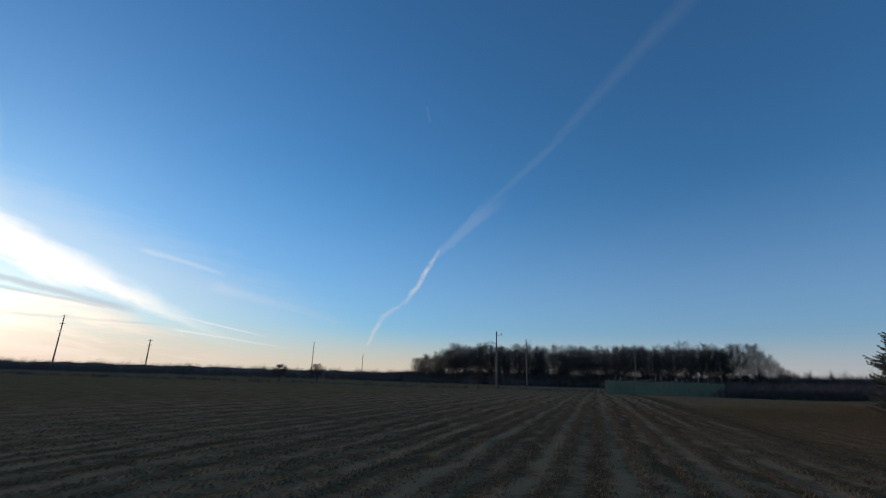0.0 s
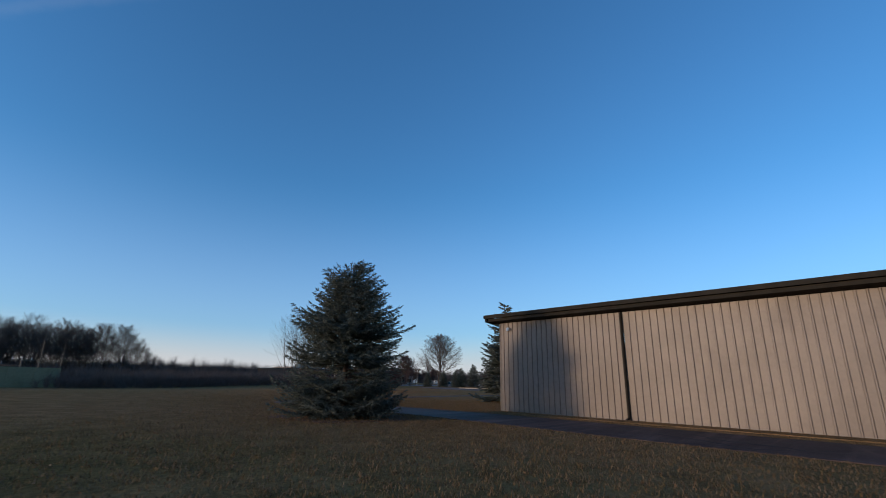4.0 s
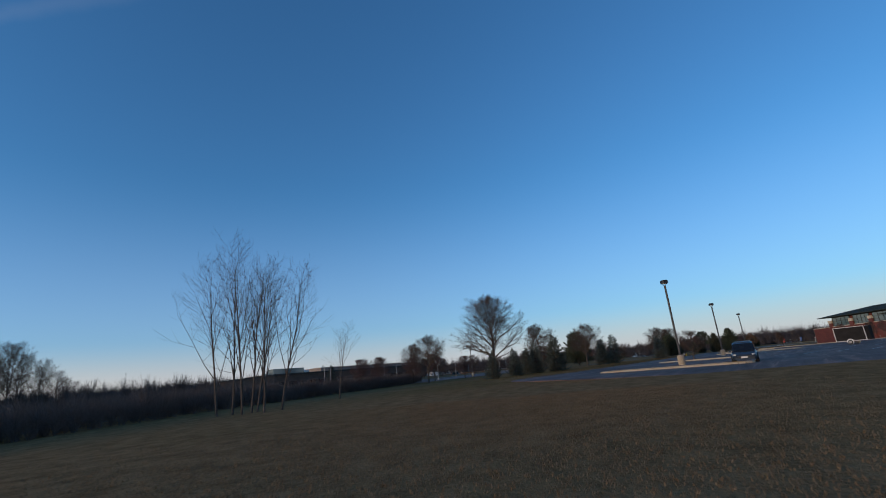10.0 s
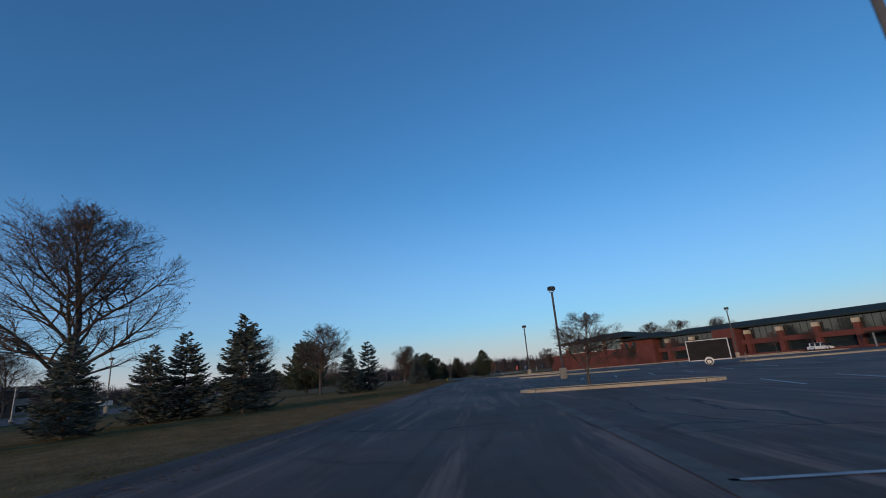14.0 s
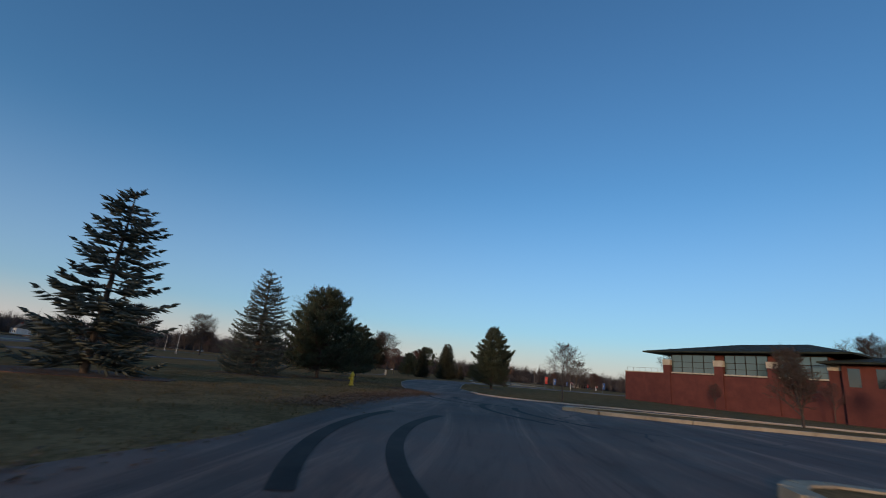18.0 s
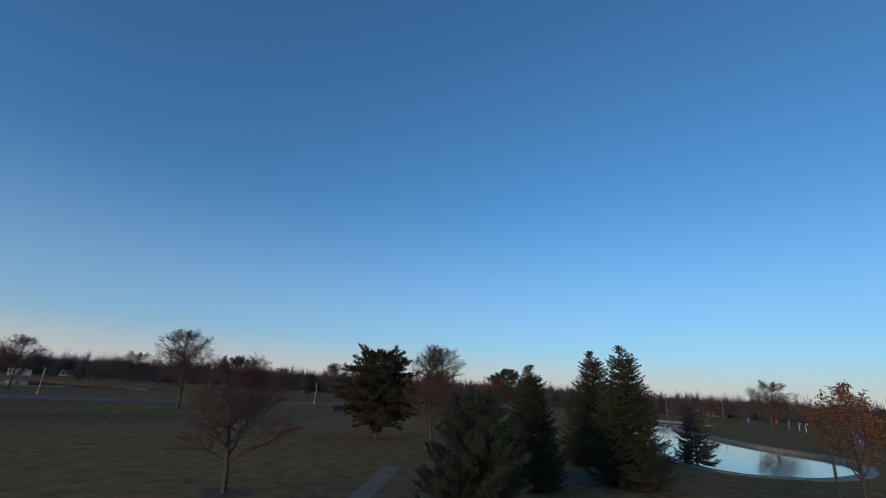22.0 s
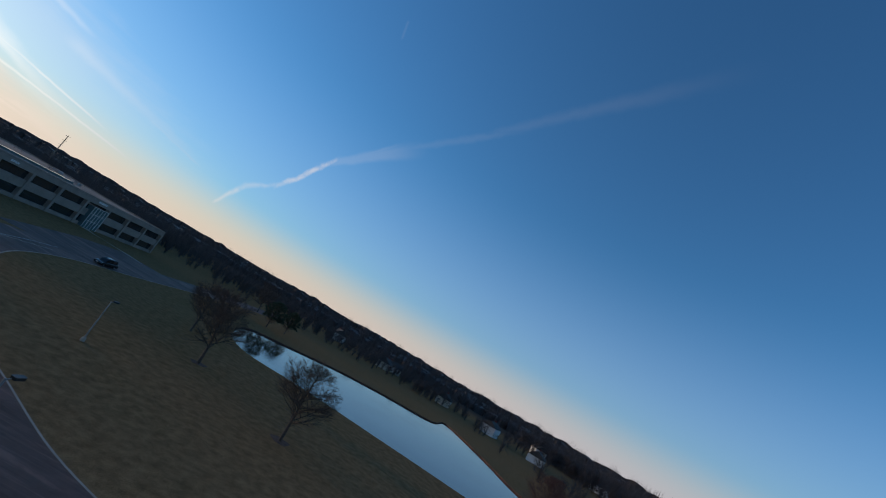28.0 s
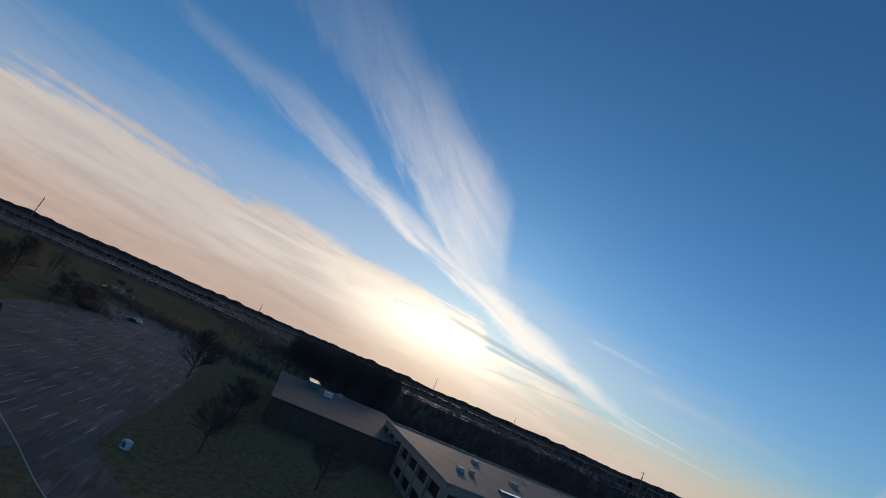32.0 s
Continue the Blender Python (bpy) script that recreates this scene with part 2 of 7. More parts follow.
lit = most(both(bank, 1.0), both(plumes, 0.7))
core_az = N.math("DIVIDE", N.math("SUBTRACT", azd, SUN_AZ), 12.5)
core_el = N.math("DIVIDE", N.math("SUBTRACT", eld, 6.6), 3.5)
core = N.math("EXPONENT", N.math("MULTIPLY", N.math("ADD", both(core_az, core_az), both(core_el, core_el)), -1.0))
c2 = add_glow(c2, 14.0, 0.08, 0.055, 0.035)
c2 = add_glow(c2, 60.0, 0.34, 0.26, 0.17, lit)
c2 = N.mix(both(bank_rim, both(N.ramp(flat_streaks, 0.34, 0.62, 0.35, 1.0), 0.75)), c2, N.mix(near_sun, rgb(0.86, 0.77, 0.71), rgb(1.25, 1.10, 0.95)))
c2 = N.mix(both(core, N.math("ADD", both(bank, 0.72), 0.16)), c2, rgb(2.3, 2.05, 1.65))
c2 = N.mix(both(most(plumes, dabs), 0.85), c2, N.mix(near_sun, rgb(0.66, 0.67, 0.76), rgb(1.55, 1.40, 1.25)))
c2 = N.mix(both(gap, 0.62), c2, rgb(0.56, 0.56, 0.64))
c3 = N.mix(both(trail, 0.82), c2, rgb(0.88, 0.82, 0.80))
bg = N.add("ShaderNodeBackground", {"Color": c3, "Strength": 1.0})
N.add("ShaderNodeOutputWorld", {"Surface": bg.outputs[0]})

sun_data = bpy.data.lights.new("sun", "SUN")
sun_data.energy, sun_data.angle, sun_data.color = 1.6, radians(5.0), (1.0, 0.74, 0.52)
sun = new("sun", sun_data)
sun.matrix_world = look((0, 0, 80), Vector((0, 0, 80)) - heading(SUN_AZ, SUN_EL))

# ---- materials ----
def surface(name, low, high, scale, rough=0.85, bump=0.0, bump_scale=None, metal=0.0, fine=None, vary=0.0, spec=0.5):
    """A two-scale mottled surface between two colours, in metres."""
    m = bpy.data.materials.new(name)
    m.use_nodes = True
    n = Nodes(m.node_tree)
    place = n.add("ShaderNodeTexCoord").outputs["Object"]
    big, small = n.noise(place, scale, 5.0, 0.6), n.noise(place, (fine or scale * 11.0), 4.0, 0.6)
    f = n.math("ADD", n.math("MULTIPLY", big, 0.6), n.math("MULTIPLY", small, 0.4))
    col = n.mix(n.ramp(f, 0.33, 0.67), rgb(*low), rgb(*high))
    if vary:
        r = n.add("ShaderNodeObjectInfo").outputs["Random"]
        col = n.mix(1.0, col, n.add("ShaderNodeCombineColor", {0: n.ramp(r, 0, 1, 1 - vary, 1 + vary, False), 1: n.ramp(r, 0, 1, 1 - vary, 1 + vary, False), 2: n.ramp(r, 0, 1, 1 - vary, 1 + vary, False)}).outputs[0], "MULTIPLY")
    b = n.add("ShaderNodeBsdfPrincipled", {"Base Color": col, "Roughness": n.ramp(small, 0.2, 0.8, max(rough - 0.08, 0.02), min(rough + 0.08, 1.0)), "Metallic": metal, "Specular IOR Level": spec})
    if bump:
        n.set(b.inputs["Normal"], n.add("ShaderNodeBump", {"Strength": 0.8, "Distance": bump, "Height": n.noise(place, bump_scale or scale * 11.0, 4.0)}).outputs[0])
    n.add("ShaderNodeOutputMaterial", {"Surface": b.outputs[0]})
    return m


def leafy(name, low, high, vary=0.25):
    """Needles, twigs and blades: each island of the mesh a little different."""
    m = bpy.data.materials.new(name)
    m.use_nodes = True
    n = Nodes(m.node_tree)
    r = n.add("ShaderNodeNewGeometry").outputs["Random Per Island"]
    col = n.mix(r, rgb(*low), rgb(*high))
    b = n.add("ShaderNodeBsdfPrincipled", {"Base Color": col, "Roughness": 0.8, "Specular IOR Level": 0.2})
    n.add("ShaderNodeOutputMaterial", {"Surface": b.outputs[0]})
    return m


def ground_material():
    m = bpy.data.materials.new("dormant_grass_ground")
    m.use_nodes = True
    n = Nodes(m.node_tree)
    place = n.add("ShaderNodeTexCoord").outputs["Object"]
    x, y = N2 = [n.dot(place, v) for v in ((1, 0, 0), (0, 1, 0))]
    patches, tufts, blades = n.noise(place, 0.05, 5.0, 0.6), n.noise(place, 0.9, 5.0, 0.65), n.noise(place, 9.0, 5.0, 0.7)
    f = n.math("ADD", n.math("MULTIPLY", tufts, 0.5), n.math("MULTIPLY", blades, 0.5))
    green = n.mix(n.ramp(f, 0.35, 0.65), rgb(0.108, 0.072, 0.027), rgb(0.218, 0.146, 0.058))
    straw = n.mix(n.ramp(f, 0.35, 0.65), rgb(0.166, 0.095, 0.045), rgb(0.342, 0.198, 0.097))
    lawn = n.mix(n.ramp(patches, 0.30, 0.56), green, straw)
    # the hay field by the start: soft rows that run towards the substation, greener to the west
    across = n.dot(place, (0.948, -0.319, 0))
    wobble = n.math("MULTIPLY", n.math("SUBTRACT", n.noise(place, 0.22, 4.0), 0.5), 1.5)
    rows = n.math("ADD", n.math("MULTIPLY", n.math("SINE", n.math("MULTIPLY", n.math("ADD", across, wobble), 4.1)), 0.50), n.math("MULTIPLY", n.math("SINE", n.math("MULTIPLY", n.math("ADD", across, n.math("MULTIPLY", wobble, 1.7)), 8.9)), 0.55))
    rows = n.math("MULTIPLY", rows, n.math("MULTIPLY", n.ramp(n.noise(place, 0.11, 3.0), 0.36, 0.62, 0.25, 1.0), n.ramp(across, -30.0, -8.0, 0.25, 1.0)))
    hay = n.mix(n.ramp(n.math("ADD", rows, n.math("MULTIPLY", n.math("SUBTRACT", f, 0.5), 5.5)), -0.9, 0.8), rgb(0.115, 0.070, 0.036), rgb(0.345, 0.206, 0.112))
    hay = n.mix(n.math("MULTIPLY", n.ramp(patches, 0.62, 0.40, 0.15, 0.6), n.ramp(across, -6.0, -34.0, 0.25, 1.0)), hay, green)
    # where the hay field ends: a strip of longer, greener grass, then a mown lawn
    edge = n.math("ADD", n.dot(place, (0.944, -0.331, 0)), n.math("ADD", -5.4, n.math("MULTIPLY", n.math("SUBTRACT", n.noise(place, 0.35, 4.0), 0.5), 1.4)))
    field = n.ramp(edge, -0.5, 0.5, 1.0, 0.0)
    strip_green = n.math("MULTIPLY", n.ramp(edge, -0.9, -0.1), n.ramp(edge, 0.3, 1.5, 1.0, 0.0))
    lawn2 = n.mix(n.math("MULTIPLY", n.ramp(x, 20, 45), n.ramp(x, 90, 125, 0.75, 0.0)), lawn, straw)
    # the park's lawn is drier than the field by the car park
    lawn2 = n.mix(n.math("MULTIPLY", n.ramp(x, 185, 215, 0.0, 0.85), n.ramp(tufts, 0.2, 0.6, 0.6, 1.0)), lawn2, straw)
    col = n.mix(field, lawn2, hay)
    col = n.mix(n.math("MULTIPLY", strip_green, 0.75), col, n.mix(n.ramp(f, 0.35, 0.65), rgb(0.055, 0.044, 0.022), rgb(0.120, 0.092, 0.048)))
    # mower stripes, and the leaf-brown floor of the far woods
    stripes = n.math("SINE", n.math("MULTIPLY", n.math("ADD", n.dot(place, (0.62, 0.78, 0)), n.math("MULTIPLY", patches, 3.0)), 2.6))
    col = n.mix(n.math("MULTIPLY", n.ramp(stripes, -0.6, 0.9, 0.0, 0.06), n.ramp(x, 230, 260)), col, rgb(0.110, 0.062, 0.034))
    away = n.math("SQRT", n.math("ADD", n.math("POWER", n.math("SUBTRACT", x, 220.0), 2.0), n.math("POWER", n.math("SUBTRACT", y, 60.0), 2.0)))
    col = n.mix(n.ramp(away, 400.0, 520.0), col, rgb(0.115, 0.084, 0.064))
    h = n.math("ADD", n.math("MULTIPLY", blades, 0.6), n.math("ADD", n.math("MULTIPLY", tufts, 0.6), n.math("MULTIPLY", n.math("MULTIPLY", rows, field), 0.45)))
    b = n.add("ShaderNodeBsdfPrincipled", {"Base Color": col, "Roughness": 1.0, "Specular IOR Level": 0.0,
              "Normal": n.add("ShaderNodeBump", {"Strength": 0.9, "Distance": 0.09, "Height": h}).outputs[0]})
    n.add("ShaderNodeOutputMaterial", {"Surface": b.outputs[0]})
    return m


def asphalt_material(name, low, high):
    """Old sealed asphalt: pale worn wheel lanes, dark tar seams and cracks."""
    m = bpy.data.materials.new(name)
    m.use_nodes = True
    n = Nodes(m.node_tree)
    place = n.add("ShaderNodeTexCoord").outputs["Object"]
    big, mid, grit = n.noise(place, 0.12, 5.0, 0.6), n.noise(place, 0.9, 5.0, 0.6), n.noise(place, 60.0, 3.0)
    f = n.math("ADD", n.math("MULTIPLY", big, 0.55), n.math("ADD", n.math("MULTIPLY", mid, 0.25), n.math("MULTIPLY", grit, 0.2)))
    col = n.mix(n.ramp(f, 0.38, 0.64), rgb(*low), rgb(*high))
    # pale scuffs and dark tyre streaks drawn out along the road
    along, over = n.dot(place, (0.951, -0.309, 0)), n.dot(place, (0.309, 0.951, 0))
    drawn = n.add("ShaderNodeCombineXYZ", {0: n.math("MULTIPLY", along, 0.07), 1: n.math("MULTIPLY", over, 0.9)}).outputs[0]
    scuff = n.noise(drawn, 1.0, 7.0, 0.70, dist=0.9)
    col = n.mix(n.ramp(scuff, 0.50, 0.66, 0.0, 0.75), col, rgb(high[0] * 1.6, high[1] * 1.5, high[2] * 1.42))
    col = n.mix(n.ramp(scuff, 0.48, 0.34, 0.0, 0.75), col, rgb(low[0] * 0.75, low[1] * 0.75, low[2] * 0.75))
    warp = n.add("ShaderNodeVectorMath", {0: place, 1: n.add("ShaderNodeTexNoise", {"Vector": place, "Scale": 0.5}).outputs["Color"]}, operation="ADD").outputs[0]
    cell = n.add("ShaderNodeTexVoronoi", {"Vector": warp, "Scale": 0.16}, feature="DISTANCE_TO_EDGE").outputs["Distance"]
    seam = n.math("MULTIPLY", n.ramp(cell, 0.003, 0.009, 1.0, 0.0), n.ramp(n.noise(place, 0.07, 2.0), 0.54, 0.62))
    col = n.mix(n.math("MULTIPLY", seam, 0.75), col, rgb(0.016, 0.016, 0.018))
    b = n.add("ShaderNodeBsdfPrincipled", {"Base Color": col, "Roughness": n.ramp(mid, 0.2, 0.8, 0.62, 0.85), "Specular IOR Level": 0.18,
              "Normal": n.add("ShaderNodeBump", {"Strength": 0.5, "Distance": 0.01, "Height": grit}).outputs[0]})
    n.add("ShaderNodeOutputMaterial", {"Surface": b.outputs[0]})
    return m


def glass_material(name, tint, rough=0.05):
    m = bpy.data.materials.new(name)
    m.use_nodes = True
    n = Nodes(m.node_tree)
    b = n.add("ShaderNodeBsdfPrincipled", {"Base Color": rgb(*tint), "Roughness": rough, "Specular IOR Level": 0.9, "Coat Weight": 0.6, "Coat Roughness": 0.03})
    n.add("ShaderNodeOutputMaterial", {"Surface": b.outputs[0]})
    return m


def water_material():
    m = bpy.data.materials.new("pond_water")
    m.use_nodes = True
    n = Nodes(m.node_tree)
    place = n.add("ShaderNodeTexCoord").outputs["Object"]
    b = n.add("ShaderNodeBsdfPrincipled", {"Base Color": rgb(0.015, 0.022, 0.025), "Roughness": n.ramp(n.noise(place, 0.06, 3.0), 0.4, 0.6, 0.02, 0.10), "IOR": 1.33, "Specular IOR Level": 1.0,
              "Normal": n.add("ShaderNodeBump", {"Strength": 0.12, "Distance": 0.05, "Height": n.noise(place, 1.6, 4.0)}).outputs[0]})
    n.add("ShaderNodeOutputMaterial", {"Surface": b.outputs[0]})
    return m


GRASS = ground_material()
ASPHALT = asphalt_material("worn_asphalt", (0.092, 0.052, 0.041), (0.192, 0.110, 0.088))
DRIVE = asphalt_material("driveway_asphalt", (0.050, 0.031, 0.027), (0.108, 0.067, 0.058))
CONCRETE = surface("pale_concrete", (0.34, 0.26, 0.20), (0.48, 0.38, 0.30), 0.7, 0.9, 0.004)
KERB = surface("tan_kerb_concrete", (0.30, 0.23, 0.15), (0.46, 0.37, 0.26), 0.8, 0.9, 0.006)
PAINT = surface("worn_white_paint", (0.24, 0.24, 0.24), (0.62, 0.62, 0.60), 3.0, 0.8)
SEAM = surface("worn_asphalt_seam", (0.085, 0.062, 0.052), (0.170, 0.128, 0.105), 2.0, 0.9)
YELLOW_PAINT = surface("yellow_paint", (0.45, 0.30, 0.02), (0.70, 0.48, 0.04), 4.0, 0.6)
BARK = surface("grey_bark", (0.042, 0.031, 0.024), (0.115, 0.086, 0.068), 4.0, 0.95, 0.01)
TWIGS = leafy("bare_twigs", (0.055, 0.040, 0.033), (0.120, 0.088, 0.072))
RED_TWIGS = leafy("reddish_twigs", (0.075, 0.042, 0.038), (0.150, 0.088, 0.076))
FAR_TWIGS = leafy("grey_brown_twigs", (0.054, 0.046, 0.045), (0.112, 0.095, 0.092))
# twigs of the north and west woods, with distance haze mixed into the colour
HAZED_TWIGS = leafy("pale_dry_scrub", (0.135, 0.106, 0.092), (0.260, 0.208, 0.180))
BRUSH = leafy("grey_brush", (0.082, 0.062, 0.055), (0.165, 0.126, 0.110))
OAK_TWIGS = leafy("dark_oak_twigs", (0.058, 0.044, 0.039), (0.125, 0.095, 0.083))
SPRUCE = leafy("blue_green_spruce_needles", (0.050, 0.060, 0.050), (0.140, 0.152, 0.124))
PINE = leafy("dark_pine_needles", (0.038, 0.049, 0.032), (0.100, 0.120, 0.074))
POND_SPRUCE = leafy("dull_spruce_needles", (0.024, 0.032, 0.022), (0.088, 0.084, 0.054))
DULL_PINE = leafy("dull_pine_needles", (0.026, 0.032, 0.022), (0.092, 0.074, 0.050))
DRY_PINE = leafy("browning_pine_needles", (0.042, 0.046, 0.026), (0.140, 0.098, 0.062))
DEAD_LEAVES = leafy("dead_leaves", (0.110, 0.058, 0.032), (0.290, 0.160, 0.092))
BLADES = leafy("dry_grass_blades", (0.125, 0.075, 0.037), (0.250, 0.150, 0.078))
GREEN_BLADES = leafy("green_grass_blades", (0.085, 0.056, 0.020), (0.180, 0.116, 0.046))
TAN_METAL = surface("tan_ribbed_steel", (0.165, 0.132, 0.110), (0.225, 0.182, 0.152), 0.5, 0.5, metal=0.1)
DARK_TRIM = surface("dark_bronze_trim", (0.020, 0.017, 0.013), (0.036, 0.030, 0.023), 2.0, 0.75, spec=0.12)
ROOF_GREEN = surface("dark_green_metal_roof", (0.022, 0.026, 0.020), (0.042, 0.048, 0.036), 0.8, 0.8, spec=0.15)
BRICK = surface("red_brick", (0.105, 0.029, 0.023), (0.160, 0.045, 0.035), 0.7, 0.9, 0.004, fine=9.0)
STONE = surface("cream_stone", (0.42, 0.36, 0.27), (0.58, 0.50, 0.40), 1.5, 0.85, 0.004)
BOXWALL = surface("green_painted_wall", (0.135, 0.150, 0.092), (0.185, 0.200, 0.128), 0.3, 0.75, spec=0.2)
OFFICE_WALL = surface("grey_precast_concrete", (0.21, 0.165, 0.135), (0.30, 0.24, 0.20), 0.3, 0.85, 0.004)
ROOFING = surface("grey_roof_membrane", (0.115, 0.086, 0.068), (0.190, 0.145, 0.115), 0.15, 0.85)
DARK_ROOF = surface("dark_roof_gravel", (0.035, 0.032, 0.030), (0.075, 0.068, 0.062), 0.2, 0.95)
DARK_BRICK = surface("dark_brown_brick", (0.075, 0.050, 0.038), (0.120, 0.080, 0.060), 0.8, 0.9, 0.004)
TRAILER_BLACK = surface("dull_black_sheet", (0.012, 0.011, 0.011), (0.024, 0.021, 0.020), 1.0, 0.7, spec=0.15)
WHITE_WALL = surface("white_siding", (0.50, 0.49, 0.47), (0.70, 0.69, 0.67), 0.6, 0.7)
GALV = surface("weathered_galvanised_steel", (0.20, 0.20, 0.20), (0.34, 0.34, 0.34), 1.5, 0.5, metal=0.5)
POLE_DARK = surface("dark_bronze_pole", (0.060, 0.054, 0.048), (0.115, 0.105, 0.095), 2.0, 0.5, metal=0.2)
WOOD = surface("weathered_wood", (0.10, 0.085, 0.070), (0.20, 0.175, 0.150), 1.2, 0.9, 0.005)
BLACK = surface("black_plastic", (0.010, 0.010, 0.011), (0.022, 0.022, 0.024), 3.0, 0.5)
RUBBER = surface("tyre_rubber", (0.012, 0.012, 0.012), (0.026, 0.026, 0.026), 6.0, 0.85)
CHROME = surface("alloy_metal", (0.42, 0.42, 0.43), (0.62, 0.62, 0.63), 5.0, 0.3, metal=0.9)
NAVY_PAINT = surface("dark_blue_car_paint", (0.020, 0.030, 0.045), (0.030, 0.044, 0.064), 1.0, 0.32, spec=0.25)
WHITE_CAR = surface("white_car_paint", (0.60, 0.60, 0.60), (0.72, 0.72, 0.72), 1.0, 0.25)
BLACK_CAR = surface("black_car_paint", (0.010, 0.010, 0.012), (0.018, 0.018, 0.020), 1.0, 0.22)
GLASS = glass_material("dark_window_glass", (0.020, 0.028, 0.032))
TEAL_GLASS = glass_material("teal_window_glass", (0.085, 0.135, 0.140), 0.08)
CAR_GLASS = surface("tinted_car_glass", (0.010, 0.012, 0.014), (0.016, 0.019, 0.022), 1.0, 0.12, spec=0.35)
LAMP_GLASS = glass_material("lamp_lens", (0.55, 0.55, 0.52), 0.2)
RED_CLOTH = surface("red_banner_cloth", (0.42, 0.040, 0.035), (0.60, 0.075, 0.060), 3.0, 0.8)
BLUE_CLOTH = surface("blue_banner_cloth", (0.030, 0.080, 0.220), (0.055, 0.130, 0.330), 3.0, 0.8)
ROCK = surface("pale_boulder", (0.22, 0.20, 0.18), (0.40, 0.37, 0.33), 1.4, 0.9, 0.02)
MULCH = surface("brown_mulch", (0.055, 0.026, 0.017), (0.140, 0.066, 0.042), 2.0, 0.95, 0.02)
GRAVEL = surface("tan_gravel", (0.20, 0.165, 0.12), (0.36, 0.31, 0.24), 1.2, 0.95, 0.02, 6.0)
EARTH = surface("trodden_earth", (0.19, 0.105, 0.062), (0.32, 0.180, 0.110), 1.2, 0.95, 0.01)
WATER = water_material()


# ---- building blocks ----
class Form:
    """Vertices and faces gathered into one mesh."""

    def __init__(self):
        self.v, self.f = [], []

    def add(self, verts, faces):
        k = len(self.v)
        self.v.extend(tuple(p) for p in verts)
        self.f.extend(tuple(i + k for i in face) for face in faces)
        return self

    def box(self, x0, y0, z0, x1, y1, z1, m=None):
        p = [Vector((x, y, z)) for z in (z0, z1) for y in (y0, y1) for x in (x0, x1)]
        if m is not None:
            p = [m @ q for q in p]
        return self.add(p, [(0, 2, 3, 1), (4, 5, 7, 6), (0, 1, 5, 4), (2, 6, 7, 3), (0, 4, 6, 2), (1, 3, 7, 5)])

    def prism(self, outline, z0, z1, m=None):
        n = len(outline)
        p = [Vector((x, y, z0)) for x, y in outline] + [Vector((x, y, z1)) for x, y in outline]
        if m is not None:
            p = [m @ q for q in p]
        area = sum(outline[i][0] * outline[(i + 1) % n][1] - outline[(i + 1) % n][0] * outline[i][1] for i in range(n))
        faces = [tuple(range(n - 1, -1, -1)), tuple(range(n, 2 * n))] + [(i, (i + 1) % n, n + (i + 1) % n, n + i) for i in range(n)]
        return self.add(p, faces if area > 0 else [tuple(reversed(q)) for q in faces])

    def tube(self, a, b, r0, r1, n=8, caps=True):
        a, b = Vector(a), Vector(b)
        d = (b - a).normalized()
        u = d.orthogonal().normalized()
        w = d.cross(u)
        ring = [(math.cos(2 * math.pi * i / n), math.sin(2 * math.pi * i / n)) for i in range(n)]
        p = [a + (u * c + w * s) * r0 for c, s in ring] + [b + (u * c + w * s) * r1 for c, s in ring]
        faces = [(i, (i + 1) % n, n + (i + 1) % n, n + i) for i in range(n)]
        if caps:
            faces += [tuple(range(n - 1, -1, -1)), tuple(range(n, 2 * n))]
        return self.add(p, faces)

    def lathe(self, profile, n=14, m=None):
        """Turned about z from (radius, height) pairs."""
        k = len(profile)
        p = [Vector((r * math.cos(2 * math.pi * i / n), r * math.sin(2 * math.pi * i / n), z)) for i in range(n) for r, z in profile]
        if m is not None:
            p = [m @ q for q in p]
        return self.add(p, [(i * k + j, ((i + 1) % n) * k + j, ((i + 1) % n) * k + j + 1, i * k + j + 1) for i in range(n) for j in range(k - 1)])

    def mesh(self, name, material, smooth=False):
        me = bpy.data.meshes.new(name)
        me.from_pydata(self.v, [], self.f)
        me.materials.append(material)
        if smooth:
            me.shade_smooth()
        return me


def part(name, form, material, parent=None, label="", smooth=False):
    """Links a form as one mesh object, under its thing or part."""
    ob = new(name, form.mesh(name, material, smooth) if isinstance(form, Form) else form)
    ob.parent = parent
    if label:
        ob["label"] = label
    return ob


def thing(name, label, category, group="", kind="", m=None):
    ob = tagged(new(name), label, category, group, kind)
    ob.empty_display_size = 0.3
    if m is not None:
        ob.matrix_basis = m
    return ob


def structure(name, form, material, label, category, smooth=False):
    return tagged(part(name, form, material, None, "", smooth), label, category, "", "structure")


def stuff(name, form, material, label, category):
    return tagged(part(name, form, material), label, category, "", "stuff")


def bevel_outline(x0, y0, x1, y1, r):
    out = []
    for cx, cy, a0 in ((x1 - r, y0 + r, -90), (x1 - r, y1 - r, 0), (x0 + r, y1 - r, 90), (x0 + r, y0 + r, 180)):
        for k in range(4):
            a = radians(a0 + 30 * k)
            out.append((cx + r * math.cos(a), cy + r * math.sin(a)))
    return out


